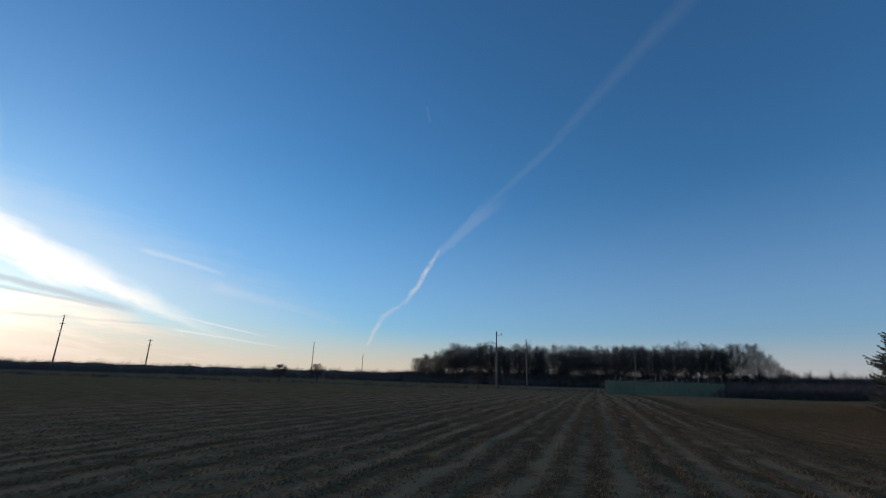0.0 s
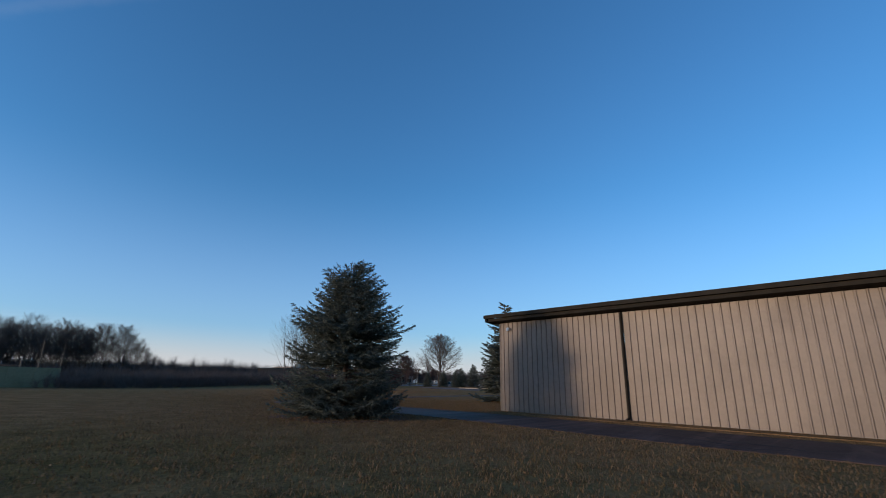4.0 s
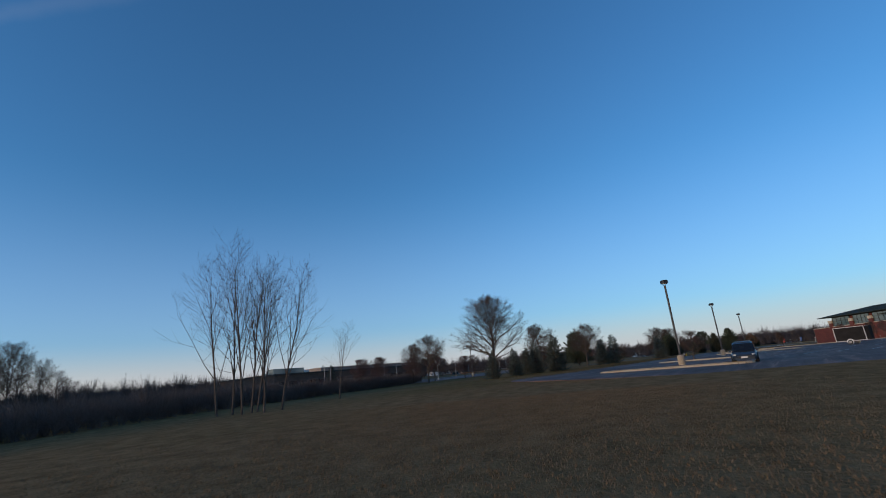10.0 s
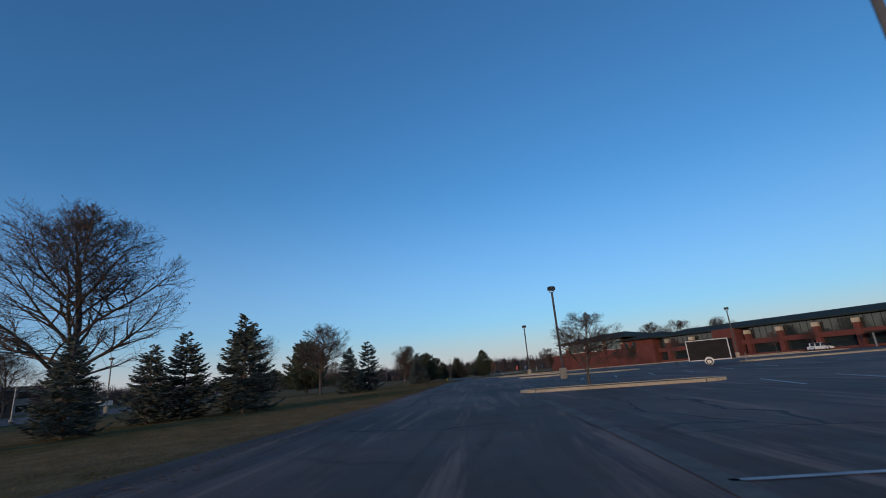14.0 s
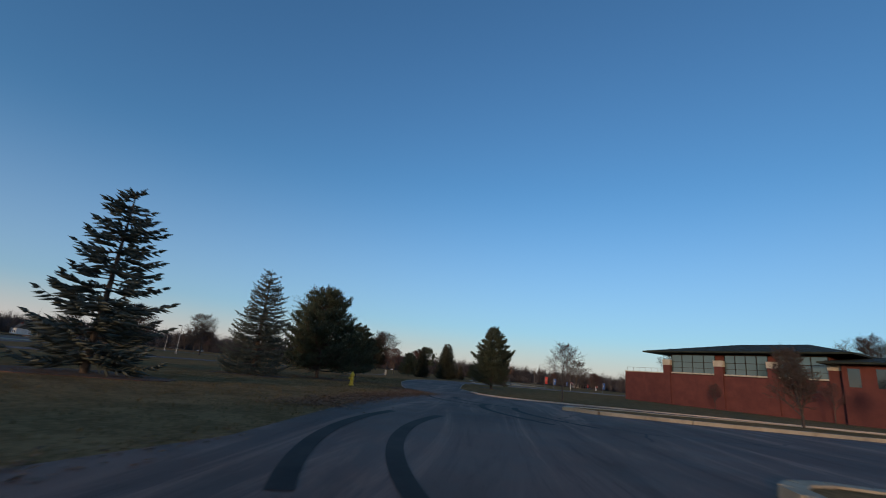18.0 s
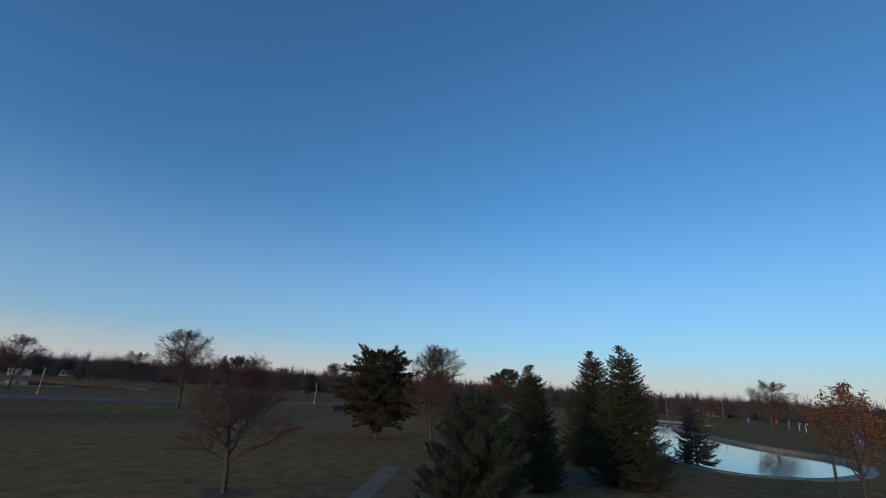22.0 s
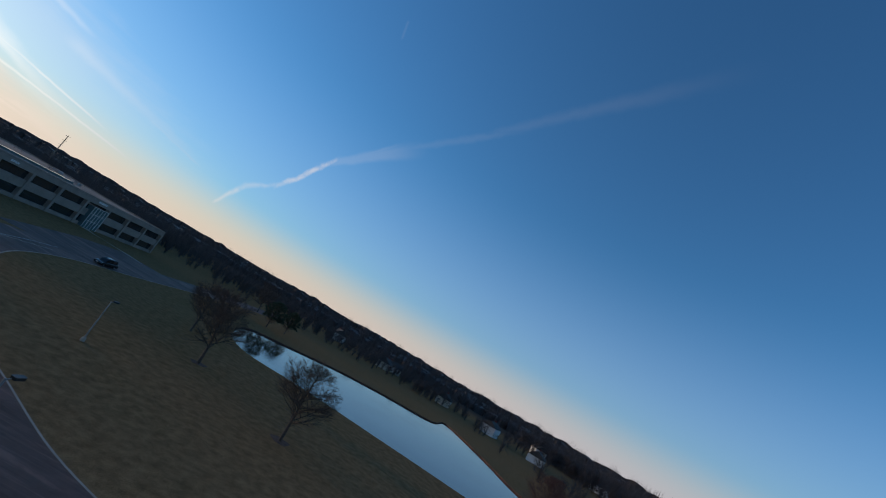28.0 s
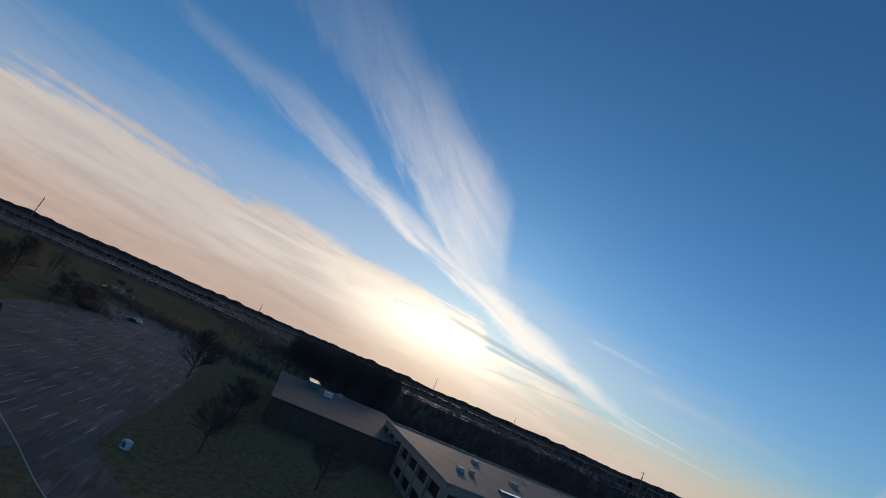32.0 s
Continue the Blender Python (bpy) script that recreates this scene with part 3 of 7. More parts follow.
def smooth_line(points, closed=False, per=6):
    """A Catmull-Rom curve through plan points."""
    n, out = len(points), []
    P = [Vector((*p, 0)) for p in points]
    for i in range(n if closed else n - 1):
        a, b, c, d = (P[(i + k) % n] if closed else P[min(max(i + k, 0), n - 1)] for k in (-1, 0, 1, 2))
        for k in range(per):
            t = k / per
            q = 0.5 * (2 * b + (c - a) * t + (2 * a - 5 * b + 4 * c - d) * t * t + (3 * b - a - 3 * c + d) * t ** 3)
            out.append((q.x, q.y))
    if not closed:
        out.append(tuple(points[-1]))
    return out


def offset_line(line, d):
    out = []
    for i, p in enumerate(line):
        a, b = line[max(i - 1, 0)], line[min(i + 1, len(line) - 1)]
        t = Vector((b[0] - a[0], b[1] - a[1])).normalized()
        out.append((p[0] - t.y * d, p[1] + t.x * d))
    return out


def ribbon(form, line, width, z0, z1):
    """A strip of that width along a plan line, from z0 to z1."""
    l, r = offset_line(line, width / 2), offset_line(line, -width / 2)
    n = len(line)
    v = [(*p, z1) for p in l] + [(*p, z1) for p in r] + [(*p, z0) for p in l] + [(*p, z0) for p in r]
    f = []
    for i in range(n - 1):
        f += [(n + i, n + i + 1, i + 1, i), (i, i + 1, 2 * n + i + 1, 2 * n + i), (n + i + 1, n + i, 3 * n + i, 3 * n + i + 1)]
    f += [(0, 2 * n, 3 * n, n), (n - 1, 2 * n - 1, 4 * n - 1, 3 * n - 1)]
    return form.add(v, f)

# ---- trees ----
def strokes(a, b, r0, r1, n=3, mid=None):
    """Many thin tapered prisms at once: rows of start, end and radii."""
    a, b = np.asarray(a, float), np.asarray(b, float)
    d = b - a
    d /= np.maximum(np.linalg.norm(d, axis=1, keepdims=True), 1e-9)
    ref = np.where(np.abs(d[:, 2:3]) < 0.9, np.array([[0, 0, 1.0]]), np.array([[1.0, 0, 0]]))
    u = np.cross(d, ref)
    u /= np.linalg.norm(u, axis=1, keepdims=True)
    w = np.cross(d, u)
    rings = [(a, r0), (b, r1)] if mid is None else [(a, r0), (a * 0.6 + b * 0.4, mid), (b, r1)]
    k = len(rings)
    ang = 2 * np.pi * np.arange(n) / n
    pts = np.stack([c[:, None] + (u[:, None] * np.cos(ang)[None, :, None] + w[:, None] * np.sin(ang)[None, :, None]) * np.reshape(np.broadcast_to(r, len(a)), (-1, 1, 1)) for c, r in rings], 1)
    base = (np.arange(len(a)) * k * n)[:, None, None, None]
    i, j = np.arange(n)[None, :], np.arange(k - 1)[:, None]
    q = np.stack([j * n + i, j * n + (i + 1) % n, (j + 1) * n + (i + 1) % n, (j + 1) * n + i], -1)[None]
    return pts.reshape(-1, 3), (base + q).reshape(-1, 4)


def raw_mesh(name, chunks, material, smooth=False):
    v, f, k = [], [], 0
    for a, b in chunks:
        v.append(a), f.append(b + k)
        k += len(a)
    v, f = np.concatenate(v), np.concatenate(f)
    me = bpy.data.meshes.new(name)
    me.vertices.add(len(v)), me.loops.add(f.size), me.polygons.add(len(f))
    me.vertices.foreach_set("co", v.astype(np.float32).ravel())
    me.loops.foreach_set("vertex_index", f.astype(np.int32).ravel())
    me.polygons.foreach_set("loop_start", np.arange(0, f.size, f.shape[1], dtype=np.int32))
    me.update(calc_edges=True)
    me.materials.append(material)
    return me


def unit(v):
    return v / max(np.linalg.norm(v), 1e-9)


def bare_tree(seed, h, spread, first, levels, counts, lift, stems=1, r0=None, lean_out=0.10, dome=None):
    """Stem and twig segments of a leafless tree: start, end, radii, level."""
    rng = np.random.default_rng(seed)
    segs = []

    def grow(p, d, length, r, level):
        n = (6, 4, 3, 2, 2)[min(level, 4)]
        bend = (0.05, 0.13, 0.16, 0.15, 0.15)[min(level, 4)]
        pts, dirs = [p], [d]
        for k in range(n):
            d = unit(d + rng.normal(0, bend, 3) + np.array([0, 0, lift if level else 0.02]))
            p = p + d * length / n
            pts.append(p), dirs.append(d)
        for k in range(n):
            segs.append((pts[k], pts[k + 1], r * (1 - 0.8 * k / n), r * (1 - 0.8 * (k + 1) / n), level))
        if level + 1 >= levels:
            return
        c = counts[level]
        for j in range(c):
            s = first + (1 - first) * (j + rng.random()) / c if level == 0 else 0.22 + 0.78 * (j + rng.random()) / c
            i = min(int(s * n), n - 1)
            q = pts[i] + (pts[i + 1] - pts[i]) * (s * n - i)
            az = rng.random() * 2 * np.pi if level else 2.4 * j + rng.normal(0, 0.4)
            side = unit(np.array([np.cos(az), np.sin(az), 0]) + rng.normal(0, 0.15, 3))
            tilt = (0.75 if level == 0 else 0.85) * (1.25 - 0.6 * s)
            nd = unit(dirs[i] * (1 - 0.35 * tilt) + side * tilt * (spread if level == 0 else 1.0))
            nl = length * ((0.64 - 0.36 * s) if level == 0 else (0.62 - 0.25 * s) if level == 1 else (0.74 - 0.25 * s)) * rng.uniform(0.85, 1.1)
            if dome and level < 2:
                cz, rx, rz = (v * h for v in dome)
                for _ in range(7):
                    e = q + nd * nl
                    if (e[0] ** 2 + e[1] ** 2) / rx ** 2 + ((e[2] - cz) / rz) ** 2 < rng.uniform(0.66, 1.05):
                        break
                    nl *= 0.80
            grow(q, nd, nl, max(r * (1 - 0.8 * s) * 0.55, 0.009), level + 1)

    for k in range(stems):
        a = 2 * np.pi * k / stems + rng.random()
        off = np.array([np.cos(a), np.sin(a), 0]) * (0 if stems == 1 else h * 0.07 * (1 + k % 3))
        lean = np.array([np.cos(a), np.sin(a), 0]) * (0 if stems == 1 else lean_out)
        grow(off, unit(np.array([0, 0, 1.0]) + lean), h * rng.uniform(0.82, 0.98) if stems > 1 else h * 0.92, r0 or h * 0.022, 0)
    return segs


def bare_meshes(segs, twigs=TWIGS, thick=1.0):
    out = []
    for name, keep, n, mat in (("trunk", lambda l: l <= 1, 6, BARK), ("crown", lambda l: l > 1, 3, twigs)):
        s = [q for q in segs if keep(q[4])]
        if s:
            a, b, ra, rb = (np.array([q[i] for q in s]) for i in range(4))
            m = 1.0 if name == "trunk" else thick
            out.append(raw_mesh(name, [strokes(a, b, np.maximum(ra * m, 0.007), np.maximum(rb * m, 0.003), n)], mat))
    return out


def tree_thing(name, meshes, label, group="", category="tree"):
    ob = thing(name, label, category, group)
    for me in meshes:
        part(me.name.split(".")[0], me, None, ob)
    return ob


def spruce_meshes(seed, h, r, step=0.24, per=9, twig=0.11, needles=SPRUCE, skirt=0.06, size=1.0, gaps=0.0, shape=0.78):
    """Whorls of drooping boughs that carry rows of bristly twigs."""
    rng = np.random.default_rng(seed)
    A, B, R0, RM, R1 = [], [], [], [], []
    S = []
    z = h * skirt
    bulge = rng.normal(0, 0.055, 64)
    while z < h * 0.985:
        t = z / h
        for k in range(per if t < 0.85 else 5):
            if rng.random() < gaps:
                continue
            az = 2 * np.pi * (k + rng.random() * 0.8) / per + z * 3.1
            sector = bulge[int(az * 5) % 32] + bulge[32 + int(z * 1.6) % 32]
            L = r * (1 - t) ** shape * rng.uniform(0.70, 1.12) * (1 + sector) * min(1.0, 0.55 + t * 6) + 0.10
            out = np.array([np.cos(az), np.sin(az), 0])
            side = np.array([-out[1], out[0], 0])
            drop = rng.uniform(0.05, 0.40) * (1 - t) - 0.55 * max(t - 0.6, 0)
            p0 = np.array([0, 0, z + step * rng.uniform(-0.5, 0.5)])
            n = max(int(L / twig), 3)
            prev = p0
            for j in range(1, n + 1):
                s = j / n
                q = p0 + out * L * s + np.array([0, 0, -drop * L * s + 0.34 * L * s ** 2.6 * (1 - 0.4 * t)]) + side * L * 0.05 * math.sin(3 * s + az)
                S.append((prev, q, 0.02 * (1 - s) + 0.006, 0.018 * (1 - s) + 0.005))
                if s > 0.18:
                    w = (0.20 + 0.34 * L * (1 - s) ** 0.8) * rng.uniform(0.7, 1.2) * size
                    for sg in (-1, 1):
                        d = unit(out * rng.uniform(0.55, 0.95) + side * sg * rng.uniform(0.5, 0.95) + np.array([0, 0, rng.uniform(-0.30, 0.22)]))
                        A.append(q), B.append(q + d * w)
                    if rng.random() < 0.7:
                        d = unit(out * 0.8 + side * rng.normal(0, 0.3) + np.array([0, 0, rng.uniform(0.1, 0.6)]))
                        A.append(q), B.append(q + d * w * 0.6)
                prev = q
            A.append(prev), B.append(prev + unit(out + np.array([0, 0, 0.35])) * 0.24 * size)
        z += step * rng.uniform(0.8, 1.2) * (1.0 if t < 0.7 else 0.8)
    A.append(np.array([0, 0, h * 0.94])), B.append(np.array([0, 0, h]))
    A, B = np.array(A), np.array(B)
    w = rng.uniform(0.75, 1.25, len(A)) * size
    sa, sb, s0, s1 = (np.array([q[i] for q in S]) for i in range(4))
    crown = raw_mesh("crown", [strokes(A, B, 0.014 * w, 0.004, 4, 0.036 * w)], needles)
    trunk = raw_mesh("trunk", [strokes(np.array([[0, 0, -0.1]]), np.array([[0, 0, h * 0.97]]), np.array([h * 0.022]), np.array([0.02]), 8), strokes(sa, sb, s0, s1, 4)], BARK)
    return [trunk, crown]


def pine_meshes(seed, h, r, clumps=620, spikes=13, needles=PINE, bottom=0.12, shape=0.9, size=1.0):
    """A rounded, uneven pine: limbs that end in tufts of long needles."""
    rng = np.random.default_rng(seed)
    S = [(np.array([0, 0, -0.1]), np.array([0, 0, h * 0.6]), h * 0.024, h * 0.014), (np.array([0, 0, h * 0.6]), np.array([0, 0, h * 0.96]), h * 0.014, 0.02)]
    A, B = [], []
    # the ends of the main boughs, round which the tufts crowd
    tips = []
    for k in range(64):
        t = bottom + (0.97 - bottom) * ((k + rng.random()) / 64) ** 1.1
        tips.append((k * 2.4 + rng.normal(0, 0.3), t, rng.uniform(0.72, 1.14)))

    def reach(t):
        return r * 1.5 * (1 - t) ** shape * (0.62 + 1.35 * min(t - bottom + 0.12, 0.45))

    for k in range(clumps):
        if k % 10 < 7:
            az, t, g = tips[rng.integers(64)]
            rad = max(reach(t) * g + rng.normal(0, 0.20), 0.05)
            az, t = az + rng.normal(0, 0.26) / max(rad, 0.5), float(np.clip(t + rng.normal(0, 0.018), bottom, 0.975))
        else:
            az, t = rng.uniform(0, 2 * np.pi), bottom + (0.97 - bottom) * rng.random() ** 1.15
            rad = reach(t) * rng.uniform(0.25, 0.88)
        c = np.array([math.cos(az) * rad, math.sin(az) * rad, h * t + rng.normal(0, 0.1)])
        root = np.array([0, 0, max(c[2] - rad * rng.uniform(0.25, 0.6), h * 0.06)])
        if k % 2 == 0:
            m = root * 0.5 + c * 0.5 + np.array([0, 0, -0.1 * rad])
            S += [(root, m, 0.035, 0.022), (m, c, 0.022, 0.008)]
        o = unit(np.array([c[0], c[1], 0.35 * rad + 0.1]))
        d = o[None] * 0.55 + rng.normal(0, 0.62, (spikes, 3)) + np.array([[0, 0, 0.25]])
        d /= np.linalg.norm(d, axis=1, keepdims=True)
        L = rng.uniform(0.20, 0.36, spikes)[:, None] * size
        A.append(np.repeat(c[None], spikes, 0) + rng.normal(0, 0.05, (spikes, 3))), B.append(A[-1] + d * L)
    A, B = np.concatenate(A), np.concatenate(B)
    sa, sb, s0, s1 = (np.array([q[i] for q in S]) for i in range(4))
    return [raw_mesh("trunk", [strokes(sa, sb, s0, s1, 6)], BARK), raw_mesh("crown", [strokes(A, B, 0.010 * size, 0.003, 3, 0.026 * size)], needles)]

def fir_meshes(seed, h, r, whorl=0.17, per=9, shape=0.4, needles=SPRUCE, skirt=0.03, bare=None, droop=0.30, full=1.0):
    """A spruce seen close: flat sprays of branchlets on drooping boughs, each branchlet set with short shoots."""
    rng = np.random.default_rng(seed)
    S, T, K = [], [], []
    lump = rng.normal(0, 0.06, 64)
    z = h * skirt
    while z < h * 0.98:
        t = z / h
        for k in range(per if t < 0.88 else 5):
            if bare and bare[0] < t < bare[1] and rng.random() < 0.72:
                continue
            az = 2 * np.pi * (k + rng.random() * 0.85) / per + z * 3.7
            L = r * min(1.0, (1 - t) * full) ** shape * rng.uniform(0.76, 1.08) * (1 + lump[int(az * 5) % 32] + lump[32 + int(z * 1.6) % 32]) * min(1.0, 0.6 + t * 6) + 0.08
            out = np.array([math.cos(az), math.sin(az), 0])
            side = np.array([-out[1], out[0], 0])
            drop = rng.uniform(0.35, 1.1) * droop * (1 - t) - 0.75 * max(t - 0.55, 0)
            p0 = np.array([0, 0, z + whorl * rng.uniform(-0.5, 0.5)])
            n = max(int(L / 0.14), 3)
            prev = p0
            for j in range(1, n + 1):
                u = j / n
                q = p0 + out * L * u + np.array([0, 0, -drop * L * u + 0.30 * L * u ** 2.6 * (1 - 0.4 * t)]) + side * L * 0.06 * math.sin(3 * u + az)
                S.append((prev, q, 0.020 * (1 - u) + 0.006, 0.018 * (1 - u) + 0.005))
                if u > 0.16:
                    for sg in (-1, 1):
                        w = min((0.13 + 0.38 * L * (1 - u) ** 0.9 * min(1.0, 2.5 * u)) * rng.uniform(0.75, 1.2), 0.8)
                        d = unit(out * rng.uniform(0.55, 0.9) + side * sg * rng.uniform(0.6, 0.95) + np.array([0, 0, rng.uniform(-0.28, 0.12)]))
                        T.append((q, q + d * w))
                    T.append((q, q + unit(out + side * rng.normal(0, 0.25) + np.array([0, 0, rng.uniform(0.15, 0.6)])) * rng.uniform(0.09, 0.18)))
                prev = q
            T.append((prev, prev + unit(out + np.array([0, 0, 0.4])) * 0.16))
        z += whorl * rng.uniform(0.8, 1.2)
    T.append((np.array([0, 0, h * 0.93]), np.array([0, 0, h])))
    a, b = np.array([q[0] for q in T]), np.array([q[1] for q in T])
    d = b - a
    L = np.linalg.norm(d, axis=1)
    d /= L[:, None]
    m = np.maximum((L / 0.075).astype(int), 1) * 2
    i = np.repeat(np.arange(len(a)), m)
    u = rng.uniform(0.05, 1.0, len(i))
    e = d[i] * 0.9 + rng.normal(0, 0.55, (len(i), 3)) + np.array([[0, 0, 0.10]])
    e /= np.linalg.norm(e, axis=1, keepdims=True)
    root = a[i] + d[i] * (u * L[i])[:, None]
    tip = root + e * rng.uniform(0.06, 0.13, (len(i), 1))
    crown = raw_mesh("crown", [strokes(a, b, 0.016, 0.006, 3), strokes(root, tip, 0.018, 0.004, 3)], needles)
    sa, sb, s0, s1 = (np.array([q[k] for q in S]) for k in range(4))
    trunk = raw_mesh("trunk", [strokes(np.array([[0, 0, -0.1]]), np.array([[0, 0, h * 0.97]]), np.array([h * 0.024]), np.array([0.02]), 8), strokes(sa, sb, s0, s1, 4)], BARK)
    return [trunk, crown]


def bough_pine(seed, h, widths, boughs=90, needles=PINE, tuft=9, size=1.0, lift=0.055):
    """A pine of upswept boughs whose ends carry brushes of long needles; widths: reach at even heights from foot to top."""
    rng = np.random.default_rng(seed)
    S = [(np.array([0, 0, -0.1]), np.array([0, 0, h * 0.55]), h * 0.024, h * 0.015), (np.array([0, 0, h * 0.55]), np.array([0, 0, h * 0.97]), h * 0.015, 0.02)]
    A, D = [], []
    lump = rng.normal(0, 0.06, 32)

    def twig(p, d, L, r, level):
        n = max(int(L / 0.20), 2)
        for k in range(n):
            d = unit(d + rng.normal(0, 0.07, 3) + np.array([0, 0, lift]))
            q = p + d * L / n
            u = (k + 1) / n
            S.append((p, q, r * (1 - 0.7 * k / n), r * (1 - 0.7 * u)))
            if level == 0 and u > 0.22:
                for sg in (-1, 1):
                    side = unit(np.cross(d, np.array([0, 0, 1.0]))) * sg
                    twig(q, unit(d * 0.7 + side * rng.uniform(0.3, 0.9) + np.array([0, 0, rng.uniform(-0.35, 0.75)])), (0.26 + 0.30 * L * (1 - u)) * rng.uniform(0.7, 1.2), r * 0.45, 1)
            if level == 1 or u > 0.75:
                A.append(q), D.append(d)
            p = q

    for k in range(boughs):
        t = 0.07 + 0.91 * ((k + rng.random()) / boughs) ** 0.92
        x = t * (len(widths) - 1)
        i = min(int(x), len(widths) - 2)
        w = widths[i] + (widths[i + 1] - widths[i]) * (x - i)
        az = 2.4 * k + rng.normal(0, 0.25)
        L = w * rng.uniform(0.68, 1.0) * (1 + lump[int(az * 4) % 32])
        rise = -0.14 + 0.55 * t * t + rng.normal(0, 0.07)
        twig(np.array([0, 0, h * t * (1 - 0.10 * w / h)]), unit(np.array([math.cos(az), math.sin(az), rise])), L, 0.05 * (1 - 0.6 * t), 0)
    twig(np.array([0, 0, h * 0.9]), np.array([0, 0, 1.0]), h * 0.1, 0.03, 0)
    A, D = np.array(A), np.array(D)
    i = np.repeat(np.arange(len(A)), tuft)
    e = D[i] * 0.75 + rng.normal(0, 0.55, (len(i), 3)) + np.array([[0, 0, 0.22]])
    e /= np.linalg.norm(e, axis=1, keepdims=True)
    root = A[i] - D[i] * rng.uniform(0, 0.14, (len(i), 1))
    crown = raw_mesh("crown", [strokes(root, root + e * rng.uniform(0.14, 0.28, (len(i), 1)) * size, 0.015 * size, 0.004, 3)], needles)
    sa, sb, s0, s1 = (np.array([q[k] for q in S]) for k in range(4))
    return [raw_mesh("trunk", [strokes(sa, sb, s0, np.maximum(s1, 0.004), 5)], BARK), crown]

# ---- the lie of the land ----
def ease(v, a, b):
    t = min(max((v - a) / (b - a), 0.0), 1.0)
    return t * t * (3 - 2 * t)


def land(x, y):
    """Height of the ground: the car park lies a little above the fields, which dip away to the north."""
    dip = 0.6 * ease(y, 55, 105) * (1 - ease(x, 70, 105))
    return -dip + 0.30 * ease(x, 92, 106) * (1 - ease(x, 204, 236)) * (1 - ease(y, 66, 82)) * ease(y, -140, -100)


def inside(p, outline):
    x, y, hit, n = p[0], p[1], False, len(outline)
    for i in range(n):
        (x0, y0), (x1, y1) = outline[i], outline[(i + 1) % n]
        if (y0 > y) != (y1 > y) and x < (x1 - x0) * (y - y0) / (y1 - y0) + x0:
            hit = not hit
    return hit


def sheet(outline, lift, step=6.0, thick=0.12):
    """A paved or planted surface that follows the land, with a rim."""
    xs, ys = [p[0] for p in outline], [p[1] for p in outline]
    pts = [Vector(p) for p in outline]
    n = len(pts)
    gx = np.arange(min(xs) + step / 2, max(xs), step)
    gy = np.arange(min(ys) + step / 2, max(ys), step)
    pts += [Vector((x, y)) for x in gx for y in gy if inside((x, y), outline)]
    v, e, f, *_ = mathutils.geometry.delaunay_2d_cdt(pts, [(i, (i + 1) % n) for i in range(n)], [], 1, 1e-4)
    form = Form()
    form.add([(p.x, p.y, land(p.x, p.y) + lift) for p in v], f)
    rim = [(x, y, land(x, y) + lift) for x, y in outline] + [(x, y, land(x, y) + lift - thick) for x, y in outline]
    form.add(rim, [(i, (i + 1) % n, n + (i + 1) % n, n + i) for i in range(n)])
    return form


POND_SOUTH = smooth_line([(314, -4), (310, -9), (314, -19), (328, -31), (345, -32), (362, -35.5), (381, -40), (400, -51), (408, -62), (421, -74), (446, -69), (432, -56), (409, -44), (379, -28), (357, -18), (334, -8)], True, 4)
POND_NORTH = smooth_line([(379.5, 151), (383, 134), (397, 126), (415, 113), (437, 99), (463, 100.5), (462, 114), (457, 132), (462, 160), (466, 200), (452, 184), (432, 187), (415, 186), (395, 178), (383, 172)], True, 4)

pts, edges = [], []
for pond in (POND_SOUTH, POND_NORTH):
    k = len(pts)
    pts += [Vector(p) for p in pond]
    edges += [(k + i, k + (i + 1) % len(pond)) for i in range(len(pond))]
for x in np.concatenate([np.arange(-60, 500, 10.0), [-3000, -1500, -700, -300, -120, 560, 700, 1000, 1700, 3400]]):
    for y in np.concatenate([np.arange(-110, 150, 10.0), [-3000, -1500, -700, -350, -180, 220, 320, 500, 900, 1700, 3400]]):
        pts.append(Vector((x + 0.013 * y % 0.7, y)))
v, e, f, *_ = mathutils.geometry.delaunay_2d_cdt(pts, edges, [], 0, 1e-4)
f = [t for t in f if not any(inside(sum((v[i] for i in t), Vector((0, 0))) / 3, pond) for pond in (POND_SOUTH, POND_NORTH))]
ground = structure("ground", Form().add([(p.x, p.y, land(p.x, p.y)) for p in v], f), GRASS, "dormant brown and green mown grass ground", "ground")

for name, pond, bank in (("pond_south", POND_SOUTH, ROCK), ("pond_north", POND_NORTH, MULCH)):
    n = len(pond)
    structure("water", Form().add([(x, y, -0.35) for x, y in pond], [tuple(range(n)) if sum(pond[i][0] * pond[(i + 1) % n][1] - pond[(i + 1) % n][0] * pond[i][1] for i in range(n)) > 0 else tuple(range(n - 1, -1, -1))]), WATER, "still pond water that mirrors the evening sky", "water")
    structure("pond_bank", Form().add([(x, y, 0.0) for x, y in pond] + [(x, y, -0.8) for x, y in pond], [(i, (i + 1) % n, n + (i + 1) % n, n + i) for i in range(n)]), bank, "steep bare earth bank of the pond", "bank")

# the gravel lip of the nearer pond
line = POND_SOUTH + POND_SOUTH[:1]
structure("pond_edging", ribbon(Form(), [(x + 0.15 * math.sin(2.1 * i), y + 0.15 * math.cos(1.7 * i)) for i, (x, y) in enumerate(line)], 1.3, -0.5, 0.05), GRAVEL, "smooth tan gravel lip round the pond", "edging")

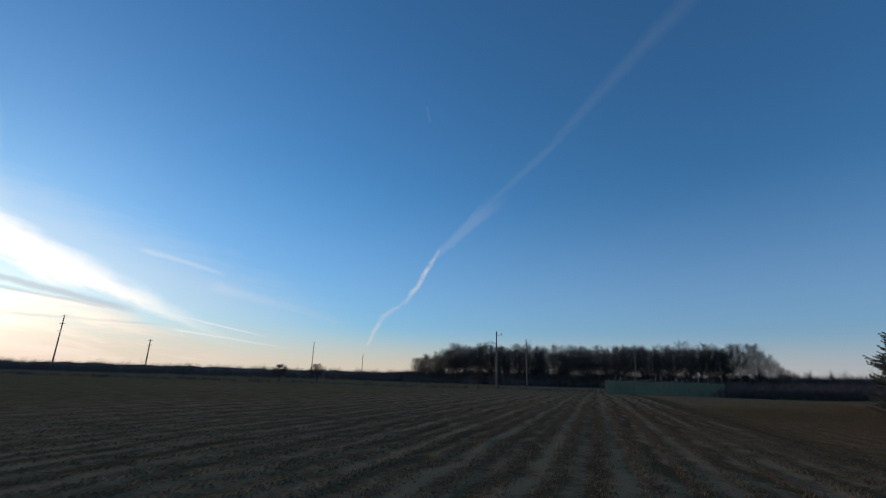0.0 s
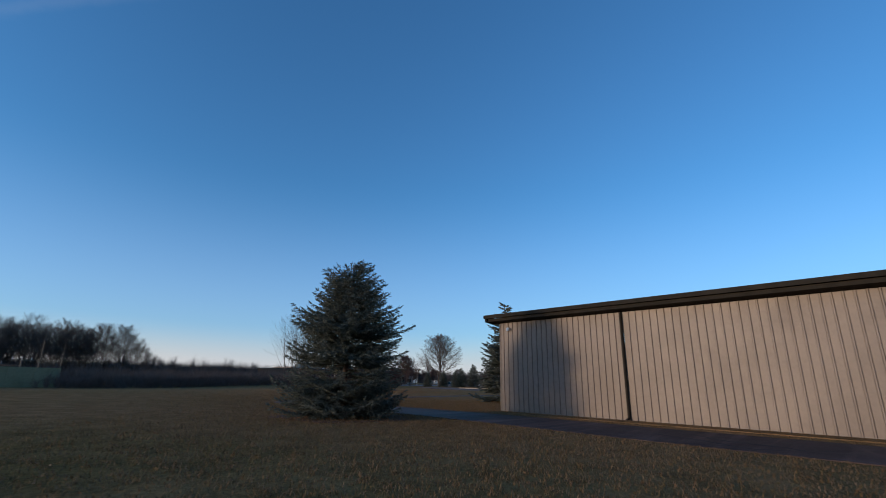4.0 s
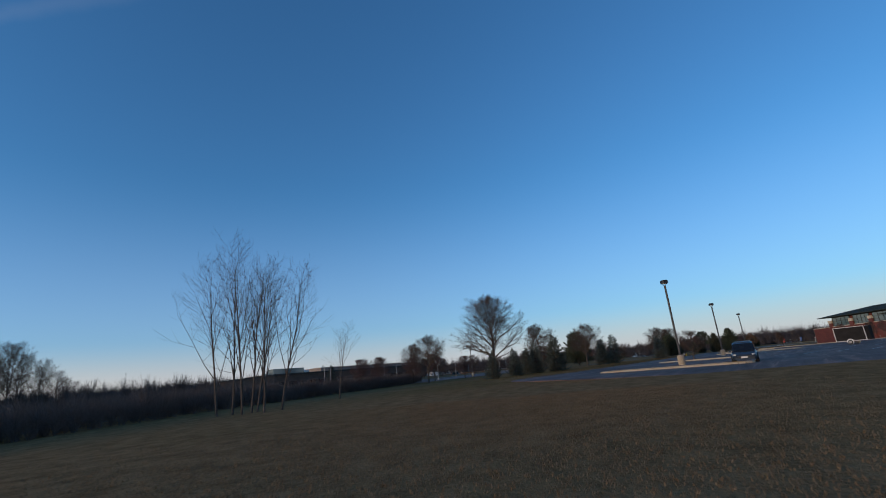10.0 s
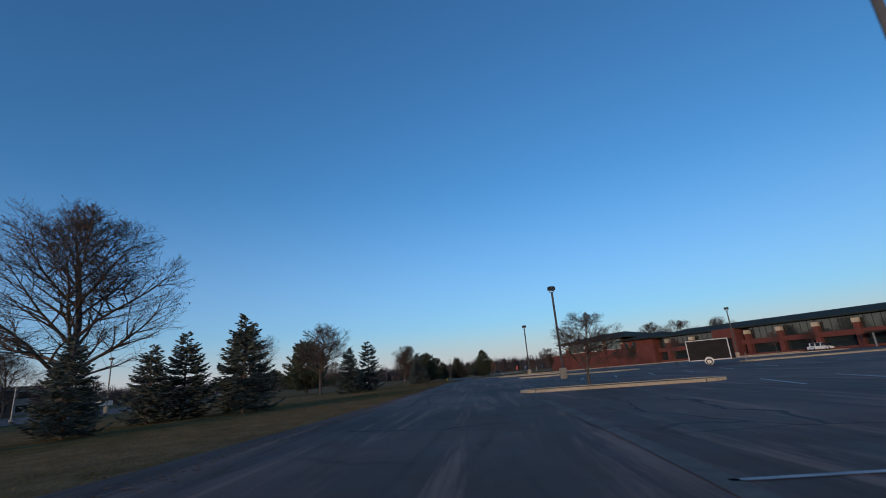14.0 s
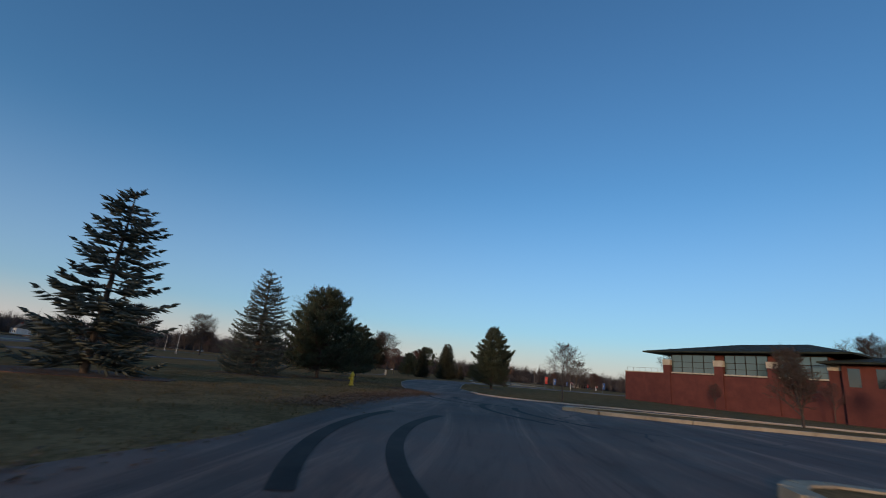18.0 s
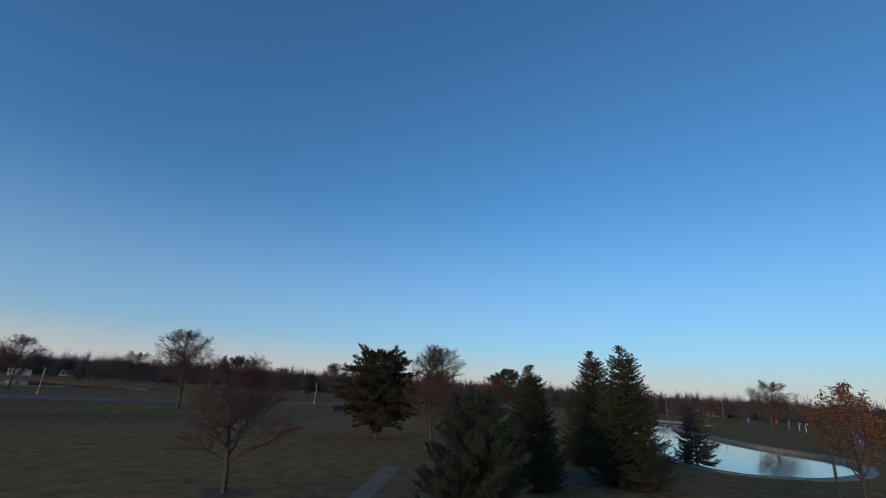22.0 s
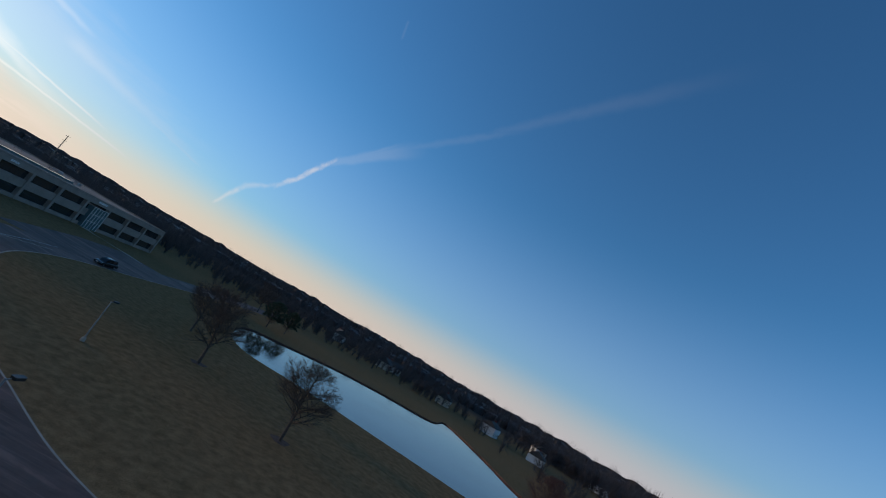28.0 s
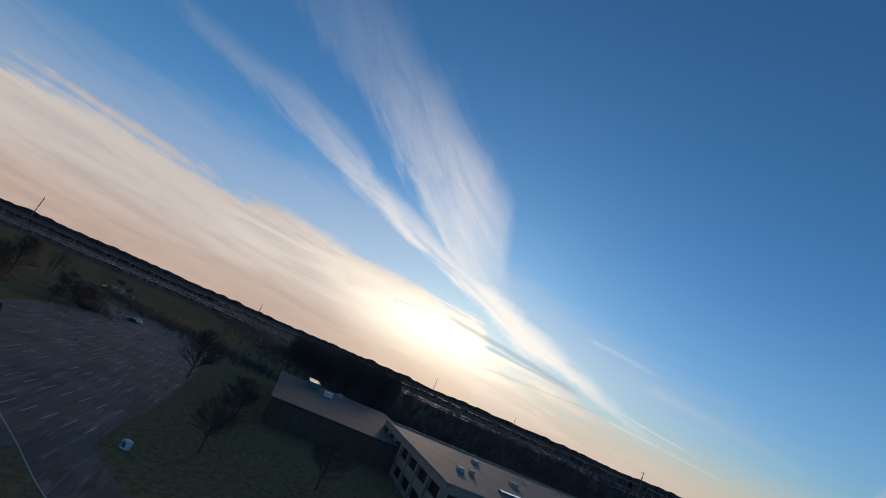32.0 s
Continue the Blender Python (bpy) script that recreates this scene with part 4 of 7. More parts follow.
# ---- paving ----
LOT = [(106.0, 61.8), (107.0, 62.8), (108.4, 63.8), (110.2, 64.6), (112.2, 65.0), (114.6, 64.8), (118.0, 63.8), (123, 61.6), (129, 59.2), (140.4, 55.2), (168.8, 46.1), (177, 43.3), (185, 41.2), (198, 34.5), (207.3, 32.2), (212.6, 30.1), (217, 28.7), (224, 28.5), (229.6, 28), (243.5, 26.2), (255, 23.8), (265, 20.9), (275, 16.3), (282, 12), (290, 3.5), (299, -9.6), (316, -36), (334, -66),
       (327, -70), (308, -42), (292, -17), (283, -2), (275.5, 8), (267, 12.4), (259, 15), (244, 19.2), (237.7, 21.0), (229, 22.2), (224.6, 22.9), (221.6, 22.6), (220.2, 21.4), (219.5, 18.6), (219.2, 13.0), (218.6, 9), (215.5, -1), (203, -40), (200, -80), (120, -62), (77, -12), (87, 14), (94, 34), (97.3, 44.7), (99.3, 50.5), (102.0, 57.0), (103.4, 58.6), (104.8, 60.4)]
structure("car_park", sheet(LOT, 0.02, 5.0), ASPHALT, "worn grey asphalt car park and park road", "road")
DRIVE_LEFT = smooth_line([(26.0, 6), (28.6, 14), (31.6, 21), (35.6, 28.4), (37.6, 32.4), (39.0, 36.4), (40.6, 41.2), (41.6, 43.2), (43.2, 44.3), (45.2, 44.7), (48.0, 44.9), (51.0, 44.6), (54.0, 44.0), (57.2, 43.3), (64, 41.9), (77, 38.9)], False, 5)
DRIVE_RIGHT = smooth_line([(30.4, 5), (33.0, 13), (36.2, 20.5), (39.8, 27.6), (42.0, 33.0), (43.0, 36.6), (43.1, 39.0), (43.8, 40.5), (45.3, 41.7), (48.2, 42.9), (51.0, 42.8), (54.0, 42.3), (57.2, 41.7), (64, 40.3), (77, 37.4)], False, 5)
rng = np.random.default_rng(41)
DRIVE_RAGGED = [(x + rng.normal(0, 0.05), y + rng.normal(0, 0.05)) for x, y in DRIVE_RIGHT]
DRIVE_OUTLINE = DRIVE_LEFT + DRIVE_RAGGED[::-1]
structure("driveway", sheet(DRIVE_OUTLINE, 0.02, 3.0), DRIVE, "dark asphalt driveway that bends past the barn", "driveway")
SPUR_LOT = smooth_line([(279, 39.5), (268, 47.5), (256, 55), (240, 61), (222, 72), (208, 86)], False, 6)
structure("spur_road", sheet(offset_line(SPUR_LOT, 2.8) + offset_line(SPUR_LOT, -2.8)[::-1], 0.016, 4.0), ASPHALT, "dead-end asphalt spur of the staff car park", "road")
LANE = smooth_line([(346, 92), (352, 84), (362, 75), (371, 65), (380, 58.2), (390, 51.8), (402, 44.8), (418, 38), (445, 30), (490, 23), (560, 14)], False, 8)
l, r = offset_line(LANE, 4.0), offset_line(LANE, -4.0)
structure("park_lane", sheet(l + r[::-1], 0.02, 4.0), ASPHALT, "cracked grey asphalt lane across the lawn", "road")
LOOP = smooth_line([(361, 74), (352, 90), (345.5, 104), (342, 120), (344, 138), (352, 160), (360, 184), (372, 215), (396, 262)], False, 8)
l, r = offset_line(LOOP, 6.0), offset_line(LOOP, -4.5)
structure("entrance_drive", sheet(l + r[::-1], 0.024, 4.0), ASPHALT, "curved two-lane asphalt entrance drive", "road")
SPUR = smooth_line([(292, 97), (304, 101), (318, 105.5), (330, 113), (336, 124), (341, 137)], False, 8)
l, r = offset_line(SPUR, 4.2), offset_line(SPUR, -4.2)
structure("link_road", sheet(l + r[::-1], 0.028, 4.0), ASPHALT, "asphalt link road to the staff car park", "road")
WEST_LOT = [(120, 108), (150, 105), (184, 92), (215, 78), (262, 76), (290, 84), (309, 93), (306, 103), (290, 109), (270, 117), (240, 127), (216, 134), (165, 149), (136, 153), (121, 126)]
structure("staff_car_park", sheet(WEST_LOT, 0.02, 8.0), ASPHALT, "large empty asphalt car park with faded bay lines", "road")
structure("forecourt", sheet([(333, 140), (345, 140), (352, 163), (354, 186), (342, 190), (336, 172)], 0.032, 5.0), ASPHALT, "asphalt forecourt before the offices", "pavement")
structure("entrance_path", sheet([(344, 190), (350, 185), (331, 196), (326, 203), (324, 198)], 0.036, 5.0), CONCRETE, "concrete path to the office entrance", "pavement")

TRACK = smooth_line([(258, 34), (266, 31), (273, 28.4), (287, 24.5), (305, 22)], False, 5)
structure("worn_path", sheet(offset_line(TRACK, 0.5) + offset_line(TRACK, -0.5)[::-1], 0.008, 1.2, 0.02), EARTH, "bare trodden path across the lawn", "path")


def kerb_ring(name, outline, label, fill=GRASS, group="car park islands", height=0.16):
    """A planted island: a ring of cast kerb lengths round a bed."""
    ob = thing(name, label, "traffic island", group, "structure")
    part("bed", sheet(outline, height - 0.03, 3.0), fill, ob, "thin brown grass bed")
    n = len(outline)
    for i in range(n):
        a, b = Vector(outline[i]), Vector(outline[(i + 1) % n])
        m = max(int(round((b - a).length / 2.4)), 1)
        for k in range(m):
            p, q = a.lerp(b, k / m), a.lerp(b, (k + 1) / m)
            d = (q - p).normalized() * 0.012
            t = Vector((-d.y, d.x)).normalized() * 0.17
            p, q = p + d, q - d
            z = land(*p)
            f = Form()
            f.add([(*(p - t), z - 0.1), (*(q - t), z - 0.1), (*(q + t), z - 0.1), (*(p + t), z - 0.1),
                   (*(p - t * 0.8), z + height), (*(q - t * 0.8), z + height), (*(q + t * 0.8), z + height), (*(p + t * 0.8), z + height)],
                  [(4, 5, 6, 7), (0, 1, 5, 4), (1, 2, 6, 5), (2, 3, 7, 6), (3, 0, 4, 7)])
            part("kerb", f, KERB, ob)
    return ob


def strip(a, b, width, r=1.2):
    """Outline of a long island with rounded ends from a to b."""
    a, b = Vector(a), Vector(b)
    d = (b - a).normalized()
    t = Vector((-d.y, d.x)) * width / 2
    out = []
    for c, s in ((a, -1), (b, 1)):
        for k in range(7):
            ang = math.pi * (k / 6 - 0.5)
            out.append(tuple(c + d * s * math.cos(ang) * width * 0.5 + t * s * math.sin(ang)))
    return out


ISLAND = "long kerbed car park island with thin brown grass"
kerb_ring("traffic_island", strip((112.3, 54.8), (108.0, 44.5), 1.9), ISLAND)
kerb_ring("traffic_island", strip((137.0, 47.0), (132.6, 40.4), 1.8), ISLAND)
kerb_ring("traffic_island", strip((172.6, 32.2), (165.0, 22.0), 2.4), ISLAND)
kerb_ring("traffic_island", strip((195.4, 27.2), (188.8, 19.4), 2.0), ISLAND)
kerb_ring("traffic_island", strip((186.0, -8.0), (178.0, -30.0), 2.8), ISLAND)
kerb_ring("traffic_island", strip((158.0, 10.0), (148.0, -16.0), 2.8), ISLAND)
kerb_ring("traffic_island", strip((288, 88), (262, 86), 3.0), "long kerbed island in the staff car park", CONCRETE)


def painted(name, line, width, label, mat=PAINT, lift=0.03):
    f = Form()
    z = [land(*p) + lift for p in line]
    l, r = offset_line(line, width / 2), offset_line(line, -width / 2)
    n = len(line)
    f.add([(*p, q) for p, q in zip(l, z)] + [(*p, q) for p, q in zip(r, z)], [(n + i, n + i + 1, i + 1, i) for i in range(n - 1)])
    return structure(name, f, mat, label, "road marking")


painted("road_marking", offset_line(LOOP[:34], 1.0), 0.14, "thin white centre line of the entrance drive", lift=0.034)
painted("road_marking", offset_line(LANE, -4.1), 0.18, "white kerb line along the lane", CONCRETE)
painted("road_marking", offset_line(LANE, 4.1), 0.18, "white kerb line along the lane", CONCRETE)
painted("road_marking", offset_line(LOOP, -4.6), 0.2, "white kerb line along the entrance drive", CONCRETE)
painted("road_marking", offset_line(SPUR, -4.3), 0.2, "white kerb line along the link road", CONCRETE)
painted("road_marking", [(130.3, 49.8), (119.6, 53.2), (115.5, 54.6)], 0.30, "worn pale seam across the asphalt", SEAM)
painted("road_marking", [(117.4, 53.9), (116.6, 51.6), (115.6, 48.4)], 0.10, "faded white bay line on the asphalt")
bays = thing("bay_lines", "faded white parking bay lines", "road marking", "", "structure")
rng = np.random.default_rng(19)
for cx, cy in ((294, 99.5), (281, 101), (264.5, 106.3), (244, 110.2), (226, 116.5), (208, 121), (190, 127), (170, 133), (150, 138), (136, 136)):
    for k in range(-12, 13):
        x, y = cx + 1.02 * k, cy + 2.55 * k
        if all(inside((x + a, y + b), WEST_LOT) for a, b in ((2.6, -1), (-2.6, 1))) and rng.random() < 0.8:
            f = Form()
            f.box(-2.3, -0.07, 0.0, 2.3, 0.07, 0.004)
            part("bay_line", f, PAINT, bays).matrix_basis = pose(x, y, 0.026, 0, 0, 158)
for r in range(3):
    for k in range(12):
        a = Vector((128.0 + r * 22, 41.0 - r * 4)) + Vector((-0.538, -0.843)) * 2.75 * k
        f = Form()
        f.box(-2.5, -0.06, 0.0, 2.5, 0.06, 0.004)
        part("bay_line", f, PAINT, bays).matrix_basis = pose(a.x, a.y, land(*a) + 0.03, 0, 0, -32.5)


def kerb_line(name, line, label, mat=KERB, width=0.16, height=0.07, piece=3.0):
    """Cast kerb lengths end to end along a plan line."""
    ob = thing(name, label, "kerb", "", "structure")
    P = [Vector(p) for p in line]
    for a, b in zip(P, P[1:]):
        m = max(int(round((b - a).length / piece)), 1)
        for k in range(m):
            p, q = a.lerp(b, k / m), a.lerp(b, (k + 1) / m)
            d = (q - p).normalized()
            t = Vector((-d.y, d.x)) * width / 2
            p, q = p + d * 0.008, q - d * 0.008
            z = [land(*p), land(*q)]
            f = Form()
            f.add([(*(p - t), z[0] - 0.05), (*(q - t), z[1] - 0.05), (*(q + t), z[1] - 0.05), (*(p + t), z[0] - 0.05),
                   (*(p - t * 0.8), z[0] + height), (*(q - t * 0.8), z[1] + height), (*(q + t * 0.8), z[1] + height), (*(p + t * 0.8), z[0] + height)],
                  [(4, 5, 6, 7), (0, 1, 5, 4), (1, 2, 6, 5), (2, 3, 7, 6), (3, 0, 4, 7)])
            part("kerb", f, mat, ob)
    return ob


k0 = LOT.index((334, -66))
kerb_line("road_kerb", LOT[LOT.index((224, 28.5)):k0 + 1], "low pale concrete kerb along the park road", CONCRETE, 0.07, 0.035)
k1, k2 = LOT.index((327, -70)), LOT.index((229, 22.2))
kerb_line("road_kerb", LOT[k1:k2 + 1], "low pale concrete kerb along the park road", CONCRETE, 0.07, 0.035)
kerb_line("verge_kerb", LOT[LOT.index((229, 22.2)):LOT.index((203, -40)) + 1], "pale concrete kerb before the brick offices", CONCRETE, 0.30, 0.10)
kerb_ring("traffic_island", [(209.4, 22.4), (210.8, 23.2), (212.0, 22.4), (212.7, 19), (212.6, 9), (209, -5), (199, -40), (192.5, -40), (202.5, -5), (206.5, 9), (208.2, 19)], "long kerbed island of brown grass before the offices")
# skid marks where cars have spun on the park road
SKID = surface("tyre_marks", (0.020, 0.016, 0.015), (0.050, 0.038, 0.034), 1.5, 0.8, spec=0.15)
for r, x, y, a0, a1 in ((6.5, 206, 20.5, 62, 118), (8.2, 206, 20.0, 58, 112), (5.2, 212.5, 22.5, 50, 130), (7.0, 212.5, 22.0, 70, 126), (14.0, 196, 18.5, 60, 96), (15.6, 196, 18.0, 62, 92)):
    painted("skid_mark", [(x + r * math.cos(radians(a0 + (a1 - a0) * k / 16)), y + r * math.sin(radians(a0 + (a1 - a0) * k / 16))) for k in range(17)], 0.24, "dark curved tyre mark on the asphalt", SKID, 0.026)

# ---- the barn ----
def ribbed(form, a, b, z0, z1, out, pitch=0.305, depth=0.045):
    """A vertical sheet of ribbed steel from a to b in plan."""
    a, b, out = Vector(a), Vector(b), Vector(out)
    d, L = (b - a).normalized(), (b - a).length
    n = max(int(L / pitch), 1)
    pts = []
    for k in range(n):
        s = L * k / n
        w = L / n
        for u, h in ((0.0, 0.0), (0.72, 0.0), (0.79, 1.0), (0.93, 1.0)):
            pts.append(a + d * (s + u * w) + out * depth * h)
    pts.append(b)
    m = len(pts)
    form.add([(p.x, p.y, z0) for p in pts] + [(p.x, p.y, z1) for p in pts], [(i, i + 1, m + i + 1, m + i) for i in range(m - 1)])
    form.add([(*a, z0), (*b, z0), (*(b - out * 0.12), z0), (*(a - out * 0.12), z0), (*a, z1), (*b, z1), (*(b - out * 0.12), z1), (*(a - out * 0.12), z1)],
             [(4, 5, 6, 7), (3, 2, 1, 0), (2, 3, 7, 6), (0, 4, 7, 3), (1, 2, 6, 5)])
    return form


barn = thing("barn", "tan ribbed steel barn with a dark overhanging eave", "barn")
along, outw = Vector((-0.415, -0.910)), Vector((-0.910, 0.415))
corner = Vector((43.1, 29.1))
stops = [0.0, 7.2, 17.9, 28.6, 39.3]
for i in range(4):
    a, b = corner + along * (stops[i] + 0.03), corner + along * (stops[i + 1] - 0.03)
    part("wall_panel", ribbed(Form(), a, b, 0.0, 4.72, outw), TAN_METAL, barn)
    part("downpipe", Form().tube((*(b + outw * 0.1), 0.1), (*(b + outw * 0.1), 4.7), 0.055, 0.055, 8), DARK_TRIM, barn, "dark downpipe at the bay joint")
    part("pipe_shoe", Form().tube((*(b + outw * 0.1), 0.12), (*(b + outw * 0.34), 0.04), 0.055, 0.055, 8), DARK_TRIM, barn)
depth = -outw * 24
for a, b, o in ((corner, corner + depth, -along), (corner + along * 39.3 + depth, corner + along * 39.3, along), (corner + depth, corner + depth + along * 39.3, -outw)):
    part("wall_panel", ribbed(Form(), a, b, 0.0, 4.72, o), TAN_METAL, barn)
e0, e1 = corner - along * 0.65 + outw * 0.65, corner + along * 40.2 + outw * 0.65
f0, f1 = corner - along * 0.65 + depth - outw * 0.65, corner + along * 40.2 + depth - outw * 0.65
m0, m1 = (e0 + f0) / 2, (e1 + f1) / 2
roof = Form()
for a, b, c, d in ((e0, e1, m1, m0), (m0, m1, f1, f0)):
    za, zc = (5.17, 6.3) if a == e0 else (6.3, 5.17)
    roof.add([(*a, za), (*b, za), (*c, zc), (*d, zc), (*a, za - 0.06), (*b, za - 0.06), (*c, zc - 0.06), (*d, zc - 0.06)], [(3, 2, 1, 0), (4, 5, 6, 7), (0, 1, 5, 4), (1, 2, 6, 5), (3, 0, 4, 7)])
part("roof", roof, DARK_TRIM, barn, "dark low-pitched steel roof")
for name, lo, hi, inset in (("fascia", 4.98, 5.11, 0.0), ("gutter", 4.82, 4.96, 0.12)):
    fm = Form()
    for a, b, o in ((e0, e1, outw), (e0, m0, -along)):
        t = (b - a).normalized()
        p, q = a - o * inset, b - o * inset
        w = o * -0.10
        fm.add([(*p, lo), (*q, lo), (*(q + w), lo), (*(p + w), lo), (*p, hi), (*q, hi), (*(q + w), hi), (*(p + w), hi)], [(0, 1, 5, 4), (3, 2, 1, 0), (4, 5, 6, 7), (2, 3, 7, 6), (1, 2, 6, 5), (3, 0, 4, 7)])
    part(name, fm, DARK_TRIM, barn)
part("soffit", Form().add([(*(e0 - outw * 0.1), 4.80), (*(e1 - outw * 0.1), 4.80), (*(e1 - outw * 0.8), 4.73), (*(e0 - outw * 0.8), 4.73), (*(e0 - outw * 0.1), 4.83), (*(e1 - outw * 0.1), 4.83), (*(e1 - outw * 0.8), 4.80), (*(e0 - outw * 0.8), 4.80)], [(0, 1, 2, 3), (7, 6, 5, 4), (0, 4, 5, 1), (2, 6, 7, 3)]), DARK_TRIM, barn)
lamp = part("wall_light", Form().box(-0.09, -0.09, -0.08, 0.09, 0.10, 0.08), CHROME, barn, "small pale security light")
lamp.matrix_basis = pose(*(corner + along * 0.75 + outw * 0.12), 4.35, 0, 0, 57)
part("drive_strip", sheet([tuple(corner + outw * 0.15), tuple(corner + along * 39 + outw * 0.15), tuple(corner + along * 39 + outw * 1.4), tuple(corner + outw * 1.4)], 0.03, 6.0, 0.05), GRASS, barn, "strip of grass at the wall's foot")

# ---- the walled substation ----
sub = thing("substation_wall", "long dull green painted wall of a substation", "wall", "", "structure")
c0, c1 = Vector((38.8, 109.5)), Vector((64.2, 105.4))
d = (c1 - c0).normalized()
t = Vector((-d.y, d.x))
back = t * 16
pieces = 10
back_l = Vector((0.42, 0.91)) * 16
for a, b in ((c0, c1), (c1, c1 + back), (c1 + back, c0 + back_l), (c0 + back_l, c0)):
    n = max(int((b - a).length / 3.1), 2)
    for k in range(n):
        p, q = a.lerp(b, k / n), a.lerp(b, (k + 1) / n)
        u = (q - p).normalized()
        o = Vector((u.y, -u.x)) * 0.08
        p, q = p + u * 0.015, q - u * 0.015
        f = Form()
        f.add([(*(p + o), -0.6), (*(q + o), -0.6), (*(q - o), -0.6), (*(p - o), -0.6), (*(p + o), 2.3), (*(q + o), 2.3), (*(q - o), 2.3), (*(p - o), 2.3)], [(0, 1, 5, 4), (1, 2, 6, 5), (2, 3, 7, 6), (3, 0, 4, 7), (4, 5, 6, 7)])
        part("wall_panel", f, BOXWALL, sub)
rng = np.random.default_rng(11)
gear = thing("substation_gantry", "grey steel switchgear gantries behind the green wall", "electrical gear")
f = Form()
posts = []
for k in range(9):
    p = c0 + d * (3 + k * 2.4) + t * (5 + 4 * (k % 2))
    posts.append(p)
    h = 2.5 + 0.6 * (k % 3)
    part("post", Form().tube((*p, -0.6), (*p, h), 0.10, 0.08, 6), POLE_DARK, gear)
    part("crossbar", Form().tube((*(p - d * 1.6), h - 0.3), (*(p + d * 1.6), h - 0.3), 0.07, 0.07, 6), POLE_DARK, gear)
    for s in (-1.2, 0, 1.2):
        part("insulator", Form().lathe([(0.0, 0.0), (0.10, 0.02), (0.05, 0.1), (0.10, 0.16), (0.05, 0.25), (0.10, 0.3), (0.04, 0.42), (0.0, 0.44)], 8, Matrix.Translation((*(p + d * s), h - 0.25))), GALV, gear)
for k in range(8):
    part("busbar", Form().tube((*posts[k], 2.3 + 0.3 * (k % 2)), (*posts[k + 1], 2.3 + 0.3 * (k % 2)), 0.05, 0.05, 6), POLE_DARK, gear)
for k in (2, 6):
    p = c0 + d * (4 + k * 2.8) + t * 10
    part("transformer", Form().prism(bevel_outline(-1.6, -1.1, 1.6, 1.1, 0.2), 0, 2.7, Matrix.Translation((*p, -0.6)) @ Matrix.Rotation(0.37, 4, "Z")), POLE_DARK, gear)
for k, (s, h) in enumerate(((9, 11.5), (18, 9.0), (25.5, 8.2), (28.5, 6.8))):
    p = c0 + d * s + t * 8
    part("mast", Form().tube((*p, -0.6), (*p, h), 0.06, 0.025, 6), POLE_DARK, gear)

# ---- the brick offices ----
brick = thing("brick_offices", "low red brick office building with dark green hipped roofs", "building")
A0, B0 = Vector((269.3, -18.7)), Vector((252.7, -23.8))
bu = (B0 - A0).normalized()                 # along the front, away from the pond
bo = Vector((bu.y, -bu.x)) if Vector((bu.y, -bu.x)).y > 0 else Vector((-bu.y, bu.x))


def at(s, o=0.0):
    return A0 + bu * s + bo * o


def slab(name, s0, s1, o0, o1, z0, z1, mat, parent, label=""):
    f = Form()
    p = [at(s0, o0), at(s1, o0), at(s1, o1), at(s0, o1)]
    f.prism([tuple(q) for q in p], z0, z1)
    return part(name, f, mat, parent, label)


def hip(name, s0, s1, o0, o1, z0, z1, run, parent):
    f = Form()
    p = [at(s0, o0), at(s1, o0), at(s1, o1), at(s0, o1)]
    r = [at(s0 + run, (o0 + o1) / 2), at(s1 - run, (o0 + o1) / 2)]
    v = [(*q, z0) for q in p] + [(*q, z1) for q in r] + [(*q, z0 - 0.22) for q in p]
    faces = [(0, 1, 5, 4), (1, 2, 5), (2, 3, 4, 5), (3, 0, 4)]
    if bu.cross(bo) > 0:
        faces = faces
    f.add(v, faces + [(0, 6, 7, 1), (1, 7, 8, 2), (2, 8, 9, 3), (3, 9, 6, 0), (6, 9, 8, 7)])
    ob = part(name, f, ROOF_GREEN, parent, "dark green standing-seam metal roof")
    # standing seams up the front slope
    for k in range(int((s1 - s0) / 1.2)):
        s = s0 + 0.6 + k * 1.2
        top = min(max(s, s0 + run), s1 - run)
        fr = 1.0 if s0 + run <= s <= s1 - run else (1 - abs(s - top) / run)
        a, b = Vector((*at(s, o1), z0 + 0.01)), Vector((*at(s, o1 + ((o0 + o1) / 2 - o1) * fr), z0 + (z1 - z0) * fr + 0.01))
        part("seam", Form().tube(a, b, 0.03, 0.03, 4), ROOF_GREEN, ob)
    return ob


def courses(parent, s0, s1, o, z0, z1):
    """Shadow joints between the lifts of brickwork."""
    z = z0 + 0.62
    while z < z1 - 0.2:
        slab("brick_band", s0, s1, o, o + 0.012, z, z + 0.035, BRICK, parent)
        z += 0.62


# end block, whose upper storey is glass between brick piers
slab("wall", 0.3, 31.8, -22.0, 0.0, -0.2, 4.95, BRICK, brick, "red brick ground storey")
slab("parapet_cap", 0.2, 8.3, -22.0, 0.06, 4.95, 5.10, STONE, brick, "pale stone coping")
slab("core", 9.5, 31.5, -21.5, -0.9, 4.95, 8.2, BRICK, brick)
courses(brick, 0.3, 31.8, 0.0, 0.2, 4.9)
for k, (s, w) in enumerate(((8.3, 1.2), (17.0, 1.3), (24.5, 1.2), (31.6, 1.7))):
    pier = slab("pier", s, s + w, -1.0, 0.28, -0.2, 6.35, BRICK, brick)
    slab("pier_cap", s - 0.08, s + w + 0.08, -0.7, 0.34, 6.35, 7.25, STONE, brick, "cream stone pier cap")
